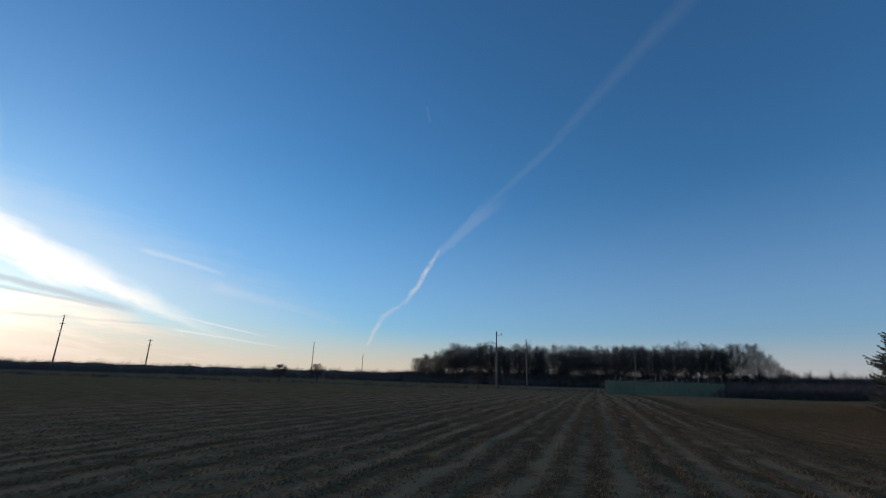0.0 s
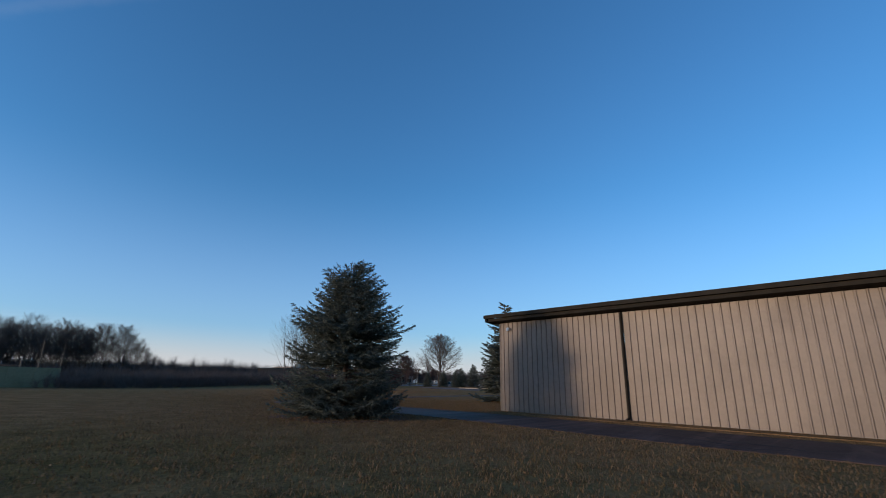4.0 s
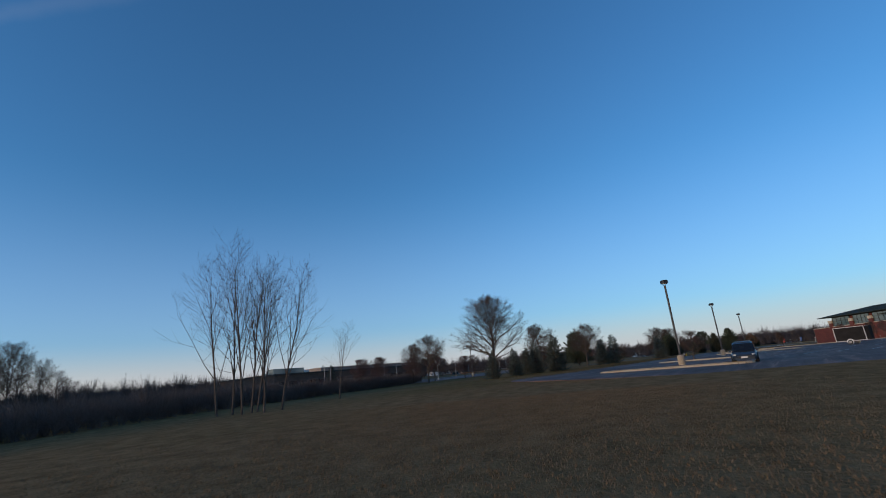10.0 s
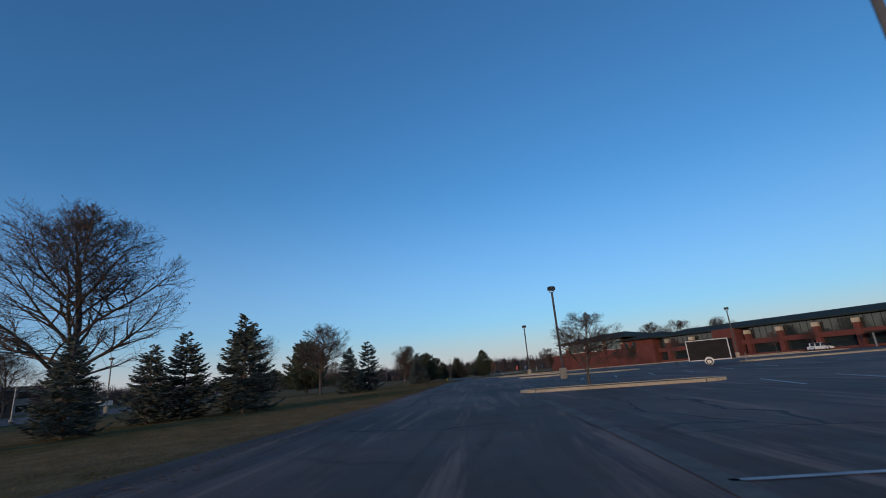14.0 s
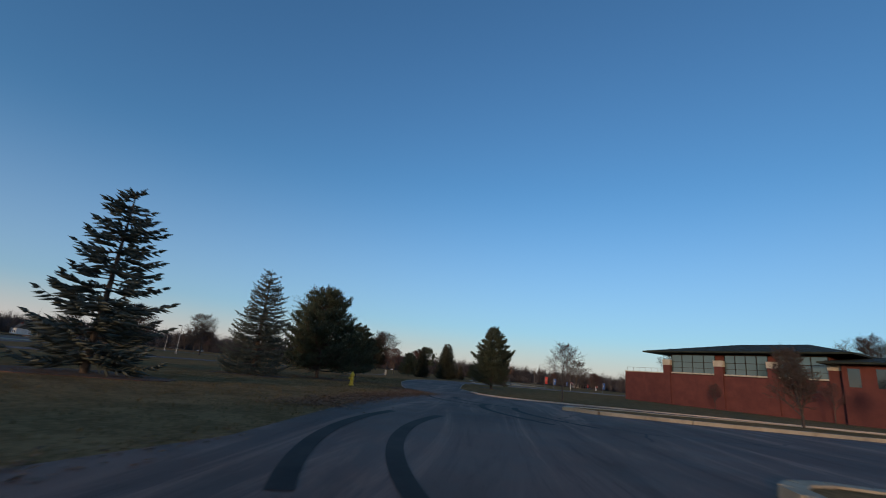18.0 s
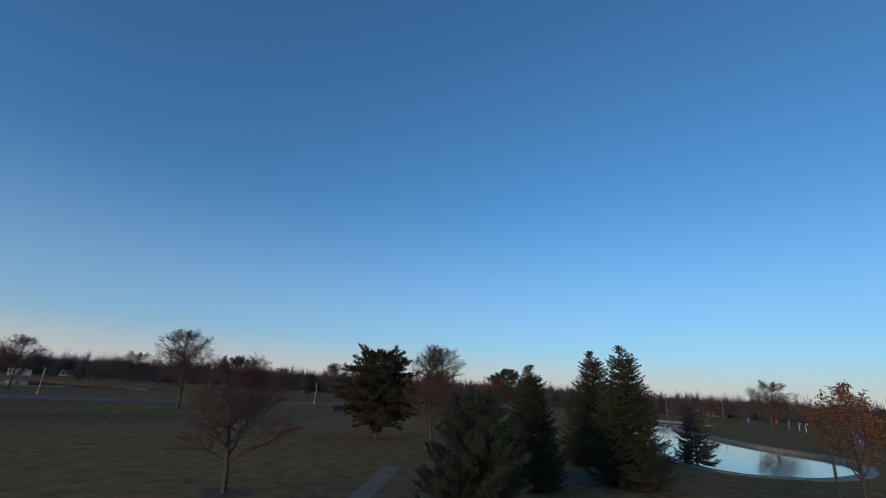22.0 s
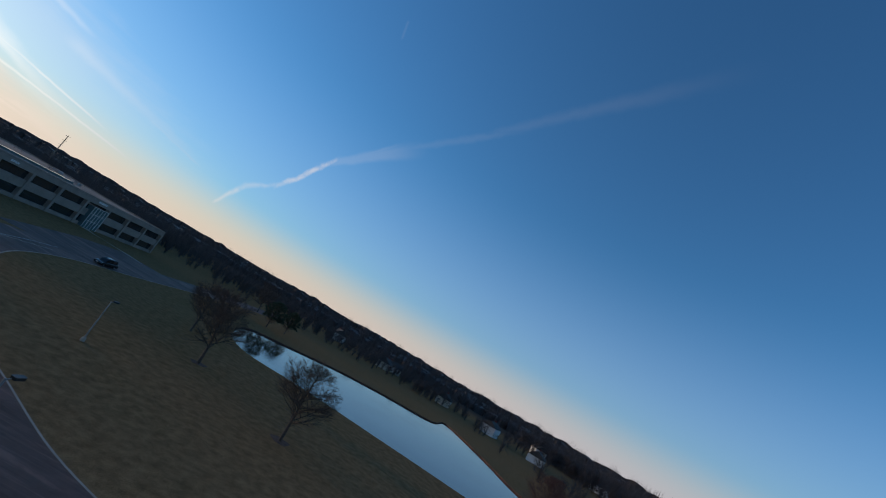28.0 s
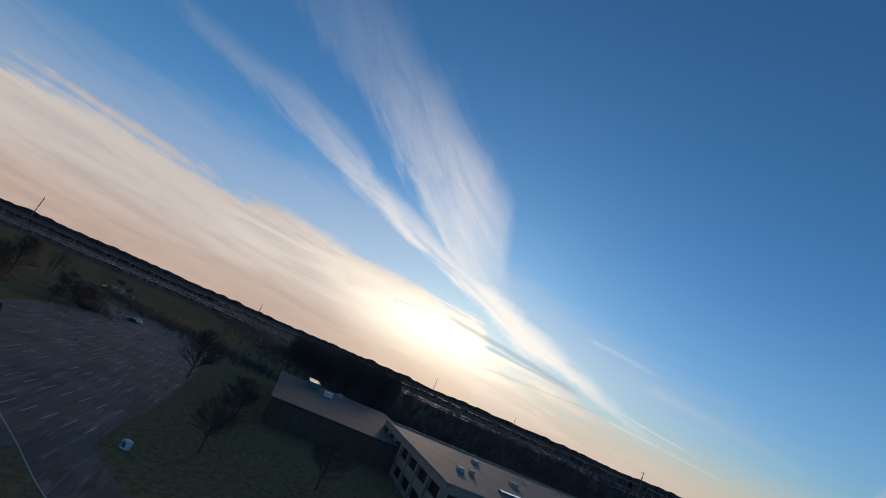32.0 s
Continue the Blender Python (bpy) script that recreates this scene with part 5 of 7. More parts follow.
for s0, s1 in ((9.6, 16.9), (18.4, 24.4), (25.8, 31.5)):
    win = slab("window", s0, s1, -0.42, -0.30, 5.25, 8.15, TEAL_GLASS, brick, "band of teal office glazing")
    slab("window_sill", s0, s1, -0.5, 0.10, 5.05, 5.25, STONE, win, "pale window sill")
    slab("window_head", s0, s1, -0.45, -0.2, 8.05, 8.22, DARK_TRIM, win)
    slab("transom", s0, s1, -0.32, -0.24, 6.9, 6.98, DARK_TRIM, win)
    slab("transom", s0, s1, -0.32, -0.24, 6.0, 6.06, DARK_TRIM, win)
    n = int((s1 - s0) / 1.5)
    for k in range(n + 1):
        s = s0 + (s1 - s0) * k / n
        slab("mullion", s - 0.04, s + 0.04, -0.34, -0.22, 5.25, 8.1, DARK_TRIM, win)
rail = slab("roof_rail", 0.5, 8.2, -0.4, -0.36, 5.75, 5.79, GALV, brick, "thin white roof rail")
for k in range(7):
    slab("rail_post", 0.5 + k * 1.25, 0.54 + k * 1.25, -0.4, -0.36, 5.1, 5.78, GALV, rail)
hip("roof", 5.3, 34.8, -23.5, 1.6, 8.55, 10.9, 9.5, brick)
slab("plaque", 27.4, 28.8, 0.0, 0.06, 2.2, 3.5, BRICK, brick, "sunken brick panel")
# link block and the long wing
slab("wall", 33.3, 43.5, -20.0, 1.2, -0.2, 7.0, BRICK, brick, "red brick link block")
courses(brick, 33.3, 43.5, 1.2, 0.2, 6.9)
for s in (33.9, 36.6):
    slab("window", s, s + 1.2, 1.15, 1.22, 4.4, 6.6, GLASS, brick)
hip("roof", 31.5, 45.5, -22.0, 3.0, 7.25, 9.2, 6.0, brick)
hip("roof", 44.0, 128.0, -20.0, 1.8, 7.05, 8.9, 4.0, brick)
slab("wall", 43.5, 127.0, -18.0, -2.2, -0.2, 6.8, GLASS, brick, "dark recessed glazing of the long wing")
for k in range(12):
    s = 44.0 + k * 7.0
    bay = slab("spandrel", s, s + 6.99, -1.4, 0.0, 2.9, 4.0, BRICK, brick, "red brick spandrel")
    slab("spandrel", s, s + 6.99, -1.4, 0.0, -0.2, 0.75, BRICK, brick)
    slab("pier", s + 2.7, s + 3.7, -1.5, 0.25, -0.2, 5.3, BRICK, brick)
    slab("pier_cap", s + 2.6, s + 3.8, -0.8, 0.3, 5.3, 6.2, STONE, brick, "cream stone pier cap")
    win = slab("window", s, s + 6.98, -1.3, -1.2, 4.0, 6.7, GLASS, brick)
    for j in range(5):
        slab("mullion", s + 1.4 * j, s + 1.4 * j + 0.06, -1.22, -1.12, 4.0, 6.7, DARK_TRIM, win)
    low = slab("window", s, s + 6.98, -1.3, -1.2, 0.75, 2.9, GLASS, brick)
    slab("transom", s, s + 6.98, -1.22, -1.14, 1.9, 1.97, DARK_TRIM, low)
for k in (2, 6, 9):
    slab("stair_tower", 44 + k * 8.6, 49.5 + k * 8.6, -4, 2.2, -0.2, 7.0, BRICK, brick, "solid red brick stair bay")
slab("entrance_canopy", 92, 108, 0.3, 6.5, 2.9, 3.2, DARK_TRIM, brick, "flat dark entrance canopy")
for s in (93, 99, 106):
    slab("canopy_post", s, s + 0.25, 6.0, 6.25, 0, 2.9, GALV, brick)
slab("roof_plant", 116, 124, -14, -8, 8.8, 10.6, DARK_TRIM, brick, "dark rooftop plant room")

# ---- the grey precast offices ----
office = thing("grey_offices", "two-storey grey precast concrete office block with ribbon windows", "building")
OA, OB = Vector((310.0, 159.5)), Vector((339.5, 231.0))
ou = (OB - OA).normalized()
oo = Vector((ou.y, -ou.x))                  # outward, towards the drive
OL = (OB - OA).length


def ob_slab(name, s0, s1, o0, o1, z0, z1, mat, parent, label=""):
    f = Form()
    f.prism([tuple(OA + ou * s + oo * o) for s, o in ((s0, o0), (s1, o0), (s1, o1), (s0, o1))], z0, z1)
    return part(name, f, mat, parent, label)


ob_slab("core", 0.4, OL - 0.4, -62, -1.4, 0, 9.0, DARK_TRIM, office)
ob_slab("roof", 0.0, OL, -62.3, 0.3, 9.0, 9.12, ROOFING, office, "flat grey membrane roof")
for s0, s1, o0, o1 in ((0, OL, -0.25, 0.3), (0, 0.5, -62.3, -0.25), (OL - 0.5, OL, -62.3, -0.25), (0, OL, -62.8, -62.3)):
    ob_slab("parapet", s0, s1, o0, o1, 7.6, 9.5, OFFICE_WALL, office, "pale precast parapet")
ob_slab("spandrel", 0, OL, -0.3, 0.2, 3.2, 5.4, OFFICE_WALL, office, "precast spandrel band")
ob_slab("plinth", 0, OL, -0.3, 0.15, 0, 1.0, OFFICE_WALL, office)
ob_slab("window", 0.2, OL - 0.2, -1.0, -0.8, 5.4, 7.6, GLASS, office, "dark recessed ribbon window")
ob_slab("window", 0.2, OL - 0.2, -1.0, -0.8, 1.0, 3.2, GLASS, office, "dark recessed ribbon window")
for k in range(9):
    s = 0.1 + (OL - 1.0) * k / 8
    ob_slab("column", s, s + 0.8, -0.9, 0.45, 0, 7.7, OFFICE_WALL, office, "projecting precast column")
for side in (0.0, OL):
    for k in range(8):
        o = -62 + k * 8.7
        f = Form()
        d = -1 if side == 0 else 1
        ob_slab("column", side + (-0.5 if side == 0 else -0.4), side + (0.4 if side == 0 else 0.5), o, o + 1.2, 0, 7.7, OFFICE_WALL, office)
    ob_slab("spandrel", side - 0.2, side + 0.2, -62, -0.3, 3.2, 5.4, OFFICE_WALL, office)
    ob_slab("plinth", side - 0.15, side + 0.15, -62, -0.3, 0, 1.0, OFFICE_WALL, office)
entry = ob_slab("entrance", 41.0, 47.0, -1.0, 1.4, 0, 6.9, TEAL_GLASS, office, "glazed two-storey entrance bay")
for k in range(6):
    ob_slab("mullion", 41 + k * 1.18, 41.1 + k * 1.18, 1.38, 1.48, 0, 6.9, WHITE_WALL, entry)
for z in (2.3, 4.6, 6.85):
    ob_slab("transom", 41, 47, 1.38, 1.48, z, z + 0.1, WHITE_WALL, entry)
for k in range(5):
    ob_slab("sign_bar", 42.3 + k * 0.75, 42.85 + k * 0.75, 0.3, 0.36, 8.3, 8.9, WHITE_WALL, office, "white sign bars")
for k in range(4):
    ob_slab("sign_bar", 12.3 + k * 0.6, 12.75 + k * 0.6, 0.3, 0.36, 8.1, 8.6, WHITE_WALL, office, "white sign bars")
ob_slab("skylight", 18, 44, -14, -12, 9.12, 9.7, TEAL_GLASS, office, "long ridge of glass rooflight")
for s, o, w in ((10, -20, 1.6), (14, -22, 1.2), (30, -30, 2.0), (52, -18, 1.6), (60, -34, 2.4), (24, -44, 1.8)):
    u = ob_slab("roof_unit", s, s + w, o - w, o, 9.12, 10.0, GALV, office, "pale rooftop vent unit")
# the lower wing
wing = thing("low_wing", "long single-storey wing with a dark flat roof", "building")
WA, wu = Vector((262.0, 141.0)), Vector((-0.924, 0.381))
wo = Vector((0.381, 0.924))
f = Form()
f.prism([tuple(WA + wu * s + wo * o) for s, o in ((0, 0), (68, 0), (68, 44), (0, 44))], 0, 6.2)
part("wall", f, DARK_BRICK, wing)
f = Form()
f.prism([tuple(WA + wu * s + wo * o) for s, o in ((-0.4, -0.4), (68.4, -0.4), (68.4, 44.4), (-0.4, 44.4))], 6.2, 6.7)
part("roof", f, DARK_ROOF, wing, "dark gravel flat roof")
for k in range(16):
    f = Form()
    f.prism([tuple(WA + wu * s + wo * o) for s, o in ((1.5 + k * 4.1, -0.06), (4.6 + k * 4.1, -0.06), (4.6 + k * 4.1, 0.05), (1.5 + k * 4.1, 0.05))], 1.2, 3.8)
    part("window", f, GLASS, wing)
for s, o, l, w, h, m in ((50, 10, 13, 4, 2.2, TEAL_GLASS), (44, 16, 4, 3, 1.4, WHITE_WALL), (57, 22, 2, 2, 1.2, GALV)):
    f = Form()
    f.prism([tuple(WA + wu * (s + a * l) + wo * (o + b * w)) for a, b in ((0, 0), (1, 0), (1, 1), (0, 1))], 6.7, 6.7 + h)
    part("roof_unit", f, m, wing, "pale rooftop plant housing")


def house(name, x, y, w, d, h, turn, wall, roofm, label):
    """A gabled house far off among the trees."""
    ob = thing(name, label, "house", "houses beyond the park", m=pose(x, y, 0, 0, 0, turn))
    part("wall", Form().prism([(-w / 2, -d / 2), (w / 2, -d / 2), (w / 2, d / 2), (-w / 2, d / 2)], 0, h), wall, ob)
    g = Form()
    e = 0.5
    g.add([(-w / 2 - e, -d / 2 - e, h - 0.1), (w / 2 + e, -d / 2 - e, h - 0.1), (w / 2 + e, 0, h + d * 0.36), (-w / 2 - e, 0, h + d * 0.36), (w / 2 + e, d / 2 + e, h - 0.1), (-w / 2 - e, d / 2 + e, h - 0.1)], [(0, 1, 2, 3), (3, 2, 4, 5), (0, 3, 5), (1, 4, 2), (0, 5, 4, 1)])
    part("roof", g, roofm, ob, "dark shingle roof")
    for k in range(3):
        for s in (-1, 1):
            x0 = -w * 0.36 + k * w * 0.30
            win = part("window", Form().box(x0, s * (d / 2 + 0.0) - 0.05, 1.0, x0 + 1.1, s * (d / 2) + 0.05, 2.3), GLASS, ob)
            part("window_frame", Form().box(x0 - 0.1, s * (d / 2) - 0.03, 0.9, x0 + 1.2, s * (d / 2) + 0.03, 1.0), WHITE_WALL, win)
    part("door", Form().box(w * 0.38, -d / 2 - 0.05, 0, w * 0.38 + 0.95, -d / 2 + 0.05, 2.05), DARK_TRIM, ob)
    part("chimney", Form().box(w * 0.2, -0.4, h, w * 0.2 + 0.8, 0.4, h + d * 0.36 + 0.9), BRICK, ob)
    return ob


rng = np.random.default_rng(31)
for k, (x, y) in enumerate(((630, 252), (625, 234), (644, 203), (652, 134), (663, 112), (697, 49), (634, -127), (655, -165), (643, -223), (660, 180), (684, 204), (640, 20), (650, -40), (600, -190), (480, 330), (440, 345), (505, 290), (523, 259), (540, 236), (470, 318), (618, 268), (590, 300))):
    light = k % 3 != 1
    house("house", x, y, rng.uniform(9, 14), rng.uniform(7, 9), rng.uniform(2.7, 4.8), rng.uniform(0, 180), WHITE_WALL if light else STONE, DARK_ROOF, "small white clapboard house with a dark roof" if light else "small cream house with a dark roof")

# ---- trees, each kind built once or twice and copied ----
def plant(name, meshes, label, spots, group="", category="tree"):
    """Stands copies of one tree at (x, y, size, turn)."""
    first = None
    for k, (x, y, s, turn) in enumerate(spots):
        if first is None:
            first = tree_thing(name, meshes, label, group, category)
            first.scale = (s, s, s)
            first.matrix_basis = pose(x, y, land(x, y), 0, 0, turn) @ Matrix.Scale(s, 4)
        else:
            c = copy_thing(first, pose(x, y, land(x, y), 0, 0, turn))
            c.matrix_basis = pose(x, y, land(x, y), 0, 0, turn) @ Matrix.Scale(s, 4)
    return first


plant("spruce", fir_meshes(3, 6.3, 2.3, 0.18, 13, 0.7, bare=(0.25, 0.31), full=1.9), "blue-green spruce with boughs down to the grass", [(34.05, 33.25, 1.0, 40)], "spruces by the barn")
plant("spruce", fir_meshes(4, 5.7, 2.1, 0.18, 12, 0.62, full=1.15), "broad dense blue-green spruce", [(18.0, 14.8, 1.0, 10), (20.6, 13.2, 0.93, 130)], "spruces by the barn")
plant("spruce", spruce_meshes(6, 8.0, 2.7, 0.34, 9, 0.16, size=1.2), "tall dark spruce behind the barn", [(55.4, 31.8, 1.0, 0), (195.5, 141.0, 0.94, 70), (505.0, 42.0, 1.0, 20), (540.0, 60.0, 0.9, 120), (560.0, -60.0, 1.2, 200)], "spruces by the barn")
SMALL_SPRUCE = spruce_meshes(9, 6.2, 2.35, 0.32, 9, 0.16, size=1.3, gaps=0.05, shape=0.7)
plant("spruce", SMALL_SPRUCE, "dark spruce on the road verge", [(146.3, 63.6, 1.0, 0), (145.4, 66.9, 0.82, 90), (143.8, 68.3, 0.70, 250), (136.9, 69.1, 0.68, 30), (131.5, 71.5, 0.62, 190), (175.0, 56.0, 0.9, 200), (315.1, -4.6, 0.85, 10)], "verge conifers")
NARROW = fir_meshes(19, 8.6, 2.7, 0.21, 11, 0.80, needles=POND_SPRUCE, full=1.25)
plant("spruce", NARROW, "tall narrow spruce of a close group by the pond", [(311.0, 6.2, 1.04, 50), (302.5, 7.4, 0.99, 10), (300.0, 14.2, 0.78, 100)], "pond spruce group")
OPEN_SPRUCE = spruce_meshes(12, 6.2, 2.2, 0.36, 8, 0.16, size=1.25, gaps=0.12)
plant("spruce", OPEN_SPRUCE, "open-branched spruce on the road verge", [(178.1, 53.3, 1.08, 0), (208.1, 41.0, 1.0, 60)], "verge conifers")
LAYERED = fir_meshes(17, 6.9, 2.6, 0.27, 8, 0.75, droop=0.2)
plant("spruce", LAYERED, "dark spruce with wide sweeping lower boughs", [(223.3, 38.6, 1.0, 20)], "verge conifers")
PINE_A = bough_pine(21, 7.0, (3.3, 4.3, 4.1, 3.6, 3.2, 2.8, 2.5, 1.9, 0.6), 150)
plant("pine", PINE_A, "broad dark pine with long needles", [(230.9, 34.9, 1.0, 0), (246.4, 31.3, 0.80, 80), (291.7, 18.4, 0.68, 60), (207.0, 63.0, 1.35, 140), (379.0, -21.5, 0.80, 40), (385.0, -25.0, 0.72, 300), (390.0, -29.5, 0.76, 150), (396.0, -32.5, 0.78, 230)], "roadside pines")
PINE_B = bough_pine(22, 8.1, (2.2, 3.0, 3.3, 3.2, 2.9, 2.4, 1.8, 1.1, 0.3), 200, tuft=10)
plant("pine", PINE_B, "upright dark green pine beside the road", [(252.5, 12.7, 1.0, 0), (406.0, -35.0, 0.85, 10), (413.2, -34.0, 0.95, 90)], "roadside pines")
plant("pine", bough_pine(23, 8.2, (0.2, 0.4, 2.6, 4.9, 5.0, 4.6, 4.0, 3.3, 1.6), 190, DULL_PINE, tuft=11, lift=0.008), "tall pine with a clear trunk and a broad rounded crown", [(321.8, 24.6, 1.02, 0)], "roadside pines")
plant("pine", pine_meshes(24, 9.4, 3.4, 520, 18, PINE, 0.35, size=1.7, shape=0.5), "dark round-topped pine among bare trees", [(429, -10, 1.45, 0), (452, 60, 0.72, 40), (434.9, 56.6, 0.86, 90), (300, 80, 0.9, 10), (478, 80, 0.8, 10), (388, 196, 1.0, 20), (395, 204, 0.9, 70)], "park pines")

ROUND = bare_meshes(bare_tree(31, 15.0, 1.15, 0.16, 5, (24, 11, 7, 4), 0.075, dome=(0.56, 0.50, 0.47)), TWIGS, 1.6)
plant("bare_tree", ROUND, "large leafless shade tree with a rounded crown", [(256.0, 37.0, 0.74, 200), (226.0, 76.0, 1.0, 70), (235.2, 127.6, 0.92, 130), (427.8, 46.5, 0.78, 50), (511, 116, 0.86, 150)], "leafless shade trees")
ELM = bare_meshes(bare_tree(32, 18.4, 0.9, 0.22, 5, (22, 10, 6, 4), 0.085, r0=0.34, dome=(0.60, 0.38, 0.44)), TWIGS, 2.2)
plant("bare_tree", ELM, "tall leafless elm of a close pair on the lawn", [(398.0, 17.4, 0.90, 50), (407.5, 12.0, 0.92, 150)], "elm pair")
WIDE = bare_meshes(bare_tree(33, 10.5, 1.6, 0.20, 5, (21, 10, 6, 4), 0.065, dome=(0.55, 0.60, 0.48)), TWIGS, 1.8)
plant("bare_tree", WIDE, "leafless spreading lawn tree", [(318.0, 67.6, 0.96, 0), (348.4, 57.1, 1.12, 30), (330, 88, 1.1, 60), (377.4, 106.4, 1.05, 90), (389.9, 89.7, 0.92, 120), (373, 126, 0.9, 150), (187.7, 60.0, 0.98, 200), (158.5, 92.5, 0.95, 240), (336, 96, 0.5, 10), (138.3, 43.2, 0.40, 60), (295, 120, 0.9, 10), (270, 131, 0.9, 80), (262, 135, 0.85, 170), (300, 140, 0.9, 210), (272, -32, 0.95, 110), (235, -46, 1.15, 40), (190, -75, 1.1, 10), (408, -84, 1.3, 70), (455, 48, 0.7, 10), (438, 44, 0.65, 80), (470, 60, 0.7, 170), (384, 232, 1.2, 30), (480, 120, 0.9, 20), (500, 90, 0.9, 110)], "leafless lawn trees")
RUDDY = bare_meshes(bare_tree(35, 9.5, 1.25, 0.18, 5, (20, 10, 7, 5), 0.07, dome=(0.54, 0.50, 0.48)), RED_TWIGS, 1.4)
plant("bare_tree", RUDDY, "leafless tree with a reddish twiggy crown", [(368.4, 4.5, 0.95, 0), (437.7, 100.4, 1.08, 60), (295.3, 29.1, 0.62, 90), (312.0, 19.3, 0.68, 20), (163, 98, 0.62, 40), (172, 96, 0.70, 90), (152, 101, 0.66, 200), (141, 99, 0.6, 130), (181, 91, 0.6, 310), (350, -60, 0.7, 20), (358, -66, 0.66, 70), (446, -90, 0.8, 10), (437.3, 67.5, 1.0, 250), (449.0, 78.0, 0.8, 290)], "reddish lawn trees")
YOUNG = bare_meshes(bare_tree(37, 4.6, 0.9, 0.28, 4, (18, 9, 6), 0.08, r0=0.06, dome=(0.6, 0.42, 0.42)), RED_TWIGS, 1.0)
plant("sapling", YOUNG, "young leafless street tree", [(225.3, 16.0, 0.98, 100), (197.0, -22.0, 0.95, 10), (226.0, -20.0, 1.1, 200), (236.0, -24.0, 1.0, 270), (249.5, -20.0, 0.8, 10), (190.0, -40.0, 1.0, 30), (166.0, 14.0, 0.8, 80), (181, -20, 0.9, 140), (359.0, 17.5, 0.78, 10)], "young street trees")
plant("spruce", fir_meshes(14, 6.2, 2.0, 0.21, 10, 0.75, needles=DRY_PINE, full=1.25), "browning spruce at the pond's edge", [(325.5, -2.0, 0.66, 130), (344.8, -5.2, 0.56, 210)], "pond spruces")


def leaf_mesh(seed, segs, count):
    """Dead leaves that still hang on the twigs: small bent blades."""
    rng = np.random.default_rng(seed)
    tips = np.array([q[1] for q in segs if q[4] >= 2])
    p = tips[rng.integers(len(tips), size=count)] + rng.normal(0, 0.06, (count, 3))
    d = rng.normal(0, 1, (count, 3)) + np.array([0, 0, -0.8])
    d /= np.linalg.norm(d, axis=1, keepdims=True)
    return raw_mesh("leaves", [strokes(p, p + d * rng.uniform(0.09, 0.16, (count, 1)), 0.008, 0.004, 3, 0.045)], DEAD_LEAVES)


SHADE = bare_tree(61, 15.2, 1.2, 0.17, 5, (24, 11, 7, 4), 0.075, dome=(0.56, 0.52, 0.47))
plant("bare_tree", bare_meshes(SHADE, TWIGS, 1.6) + [leaf_mesh(6, [q for q in SHADE if q[4] >= 4], 1500)], "large bare shade tree with a few dead leaves", [(149.5, 75.5, 1.0, 20)], "leafless shade trees")
MAPLE = bare_tree(36, 5.8, 0.9, 0.16, 4, (14, 8, 6), 0.08)
plant("maple", bare_meshes(MAPLE) + [leaf_mesh(5, MAPLE, 3400)], "small maple that keeps its dead brown leaves", [(301.6, -6.9, 1.0, 120)])
PEAR = bare_meshes(bare_tree(38, 3.7, 0.75, 0.20, 4, (26, 11, 8), 0.09), TWIGS, 1.4)
plant("sapling", PEAR, "young leafless pear tree with a dense oval crown", [(211.4, 9.6, 0.95, 0), (206.0, -8.0, 1.0, 120), (200.5, -24.0, 1.0, 200)], "verge pear trees")
plant("bare_tree", ROUND, "leafless tree behind the brick offices", [(246.0, -46.0, 0.85, 60), (232.0, -60.0, 0.8, 10)], "trees behind the offices")
POPLAR = bare_meshes(bare_tree(39, 15.2, 0.34, 0.16, 4, (14, 5, 4), 0.15, stems=7, r0=0.12, lean_out=0.07), TWIGS, 1.2)
plant("bare_tree", POPLAR, "clump of tall thin leafless poplars", [(95.5, 84.5, 0.83, 0)], "poplar clump")
plant("bare_tree", bare_meshes(bare_tree(40, 8.0, 0.35, 0.25, 4, (9, 5, 3), 0.1, r0=0.08)), "thin leaning leafless sapling", [(109.0, 84.0, 0.95, 40)], "poplar clump")

# the wood beyond the substation
OAKS = [bare_meshes(bare_tree(50 + k, 22.5, 1.0, 0.24, 4, (20, 9, 6), 0.115, r0=0.24, dome=(0.55, 0.33, 0.52)), OAK_TWIGS, 2.5) for k in range(4)]
rng = np.random.default_rng(77)
spots = [[], [], [], []]
W0, W1 = np.array([-14.0, 252.0]), np.array([150.0, 224.0])
for row in range(6):
    n = 34
    for k in range(n):
        q = W0 + (W1 - W0) * (k + rng.uniform(-0.35, 0.35)) / (n - 1) + np.array([0.17, 0.98]) * (row * 7 + rng.uniform(-3, 3))
        edge = ease(k, 0, 5)
        spots[rng.integers(4)].append((q[0], q[1], (0.58 + 0.28 * edge) * rng.uniform(0.86, 1.12) * (1.05 if k > 22 else 1.0), rng.uniform(0, 360)))
for k in range(9):
    spots[k % 4].append((150 + k * 6 + rng.normal(0, 2), 224 + k * 3 + rng.normal(0, 4), 0.95 - 0.075 * k, rng.uniform(0, 360)))
for meshes, s in zip(OAKS, spots):
    plant("oak", meshes, "tall leafless woodland oak", s, "woodland oaks")

plant("bare_tree", WIDE, "small leafless field tree", [(-40, 118, 0.42, 0), (-31, 120, 0.46, 70), (10.5, 124, 0.4, 130), (15.5, 122, 0.36, 200)], "field trees")
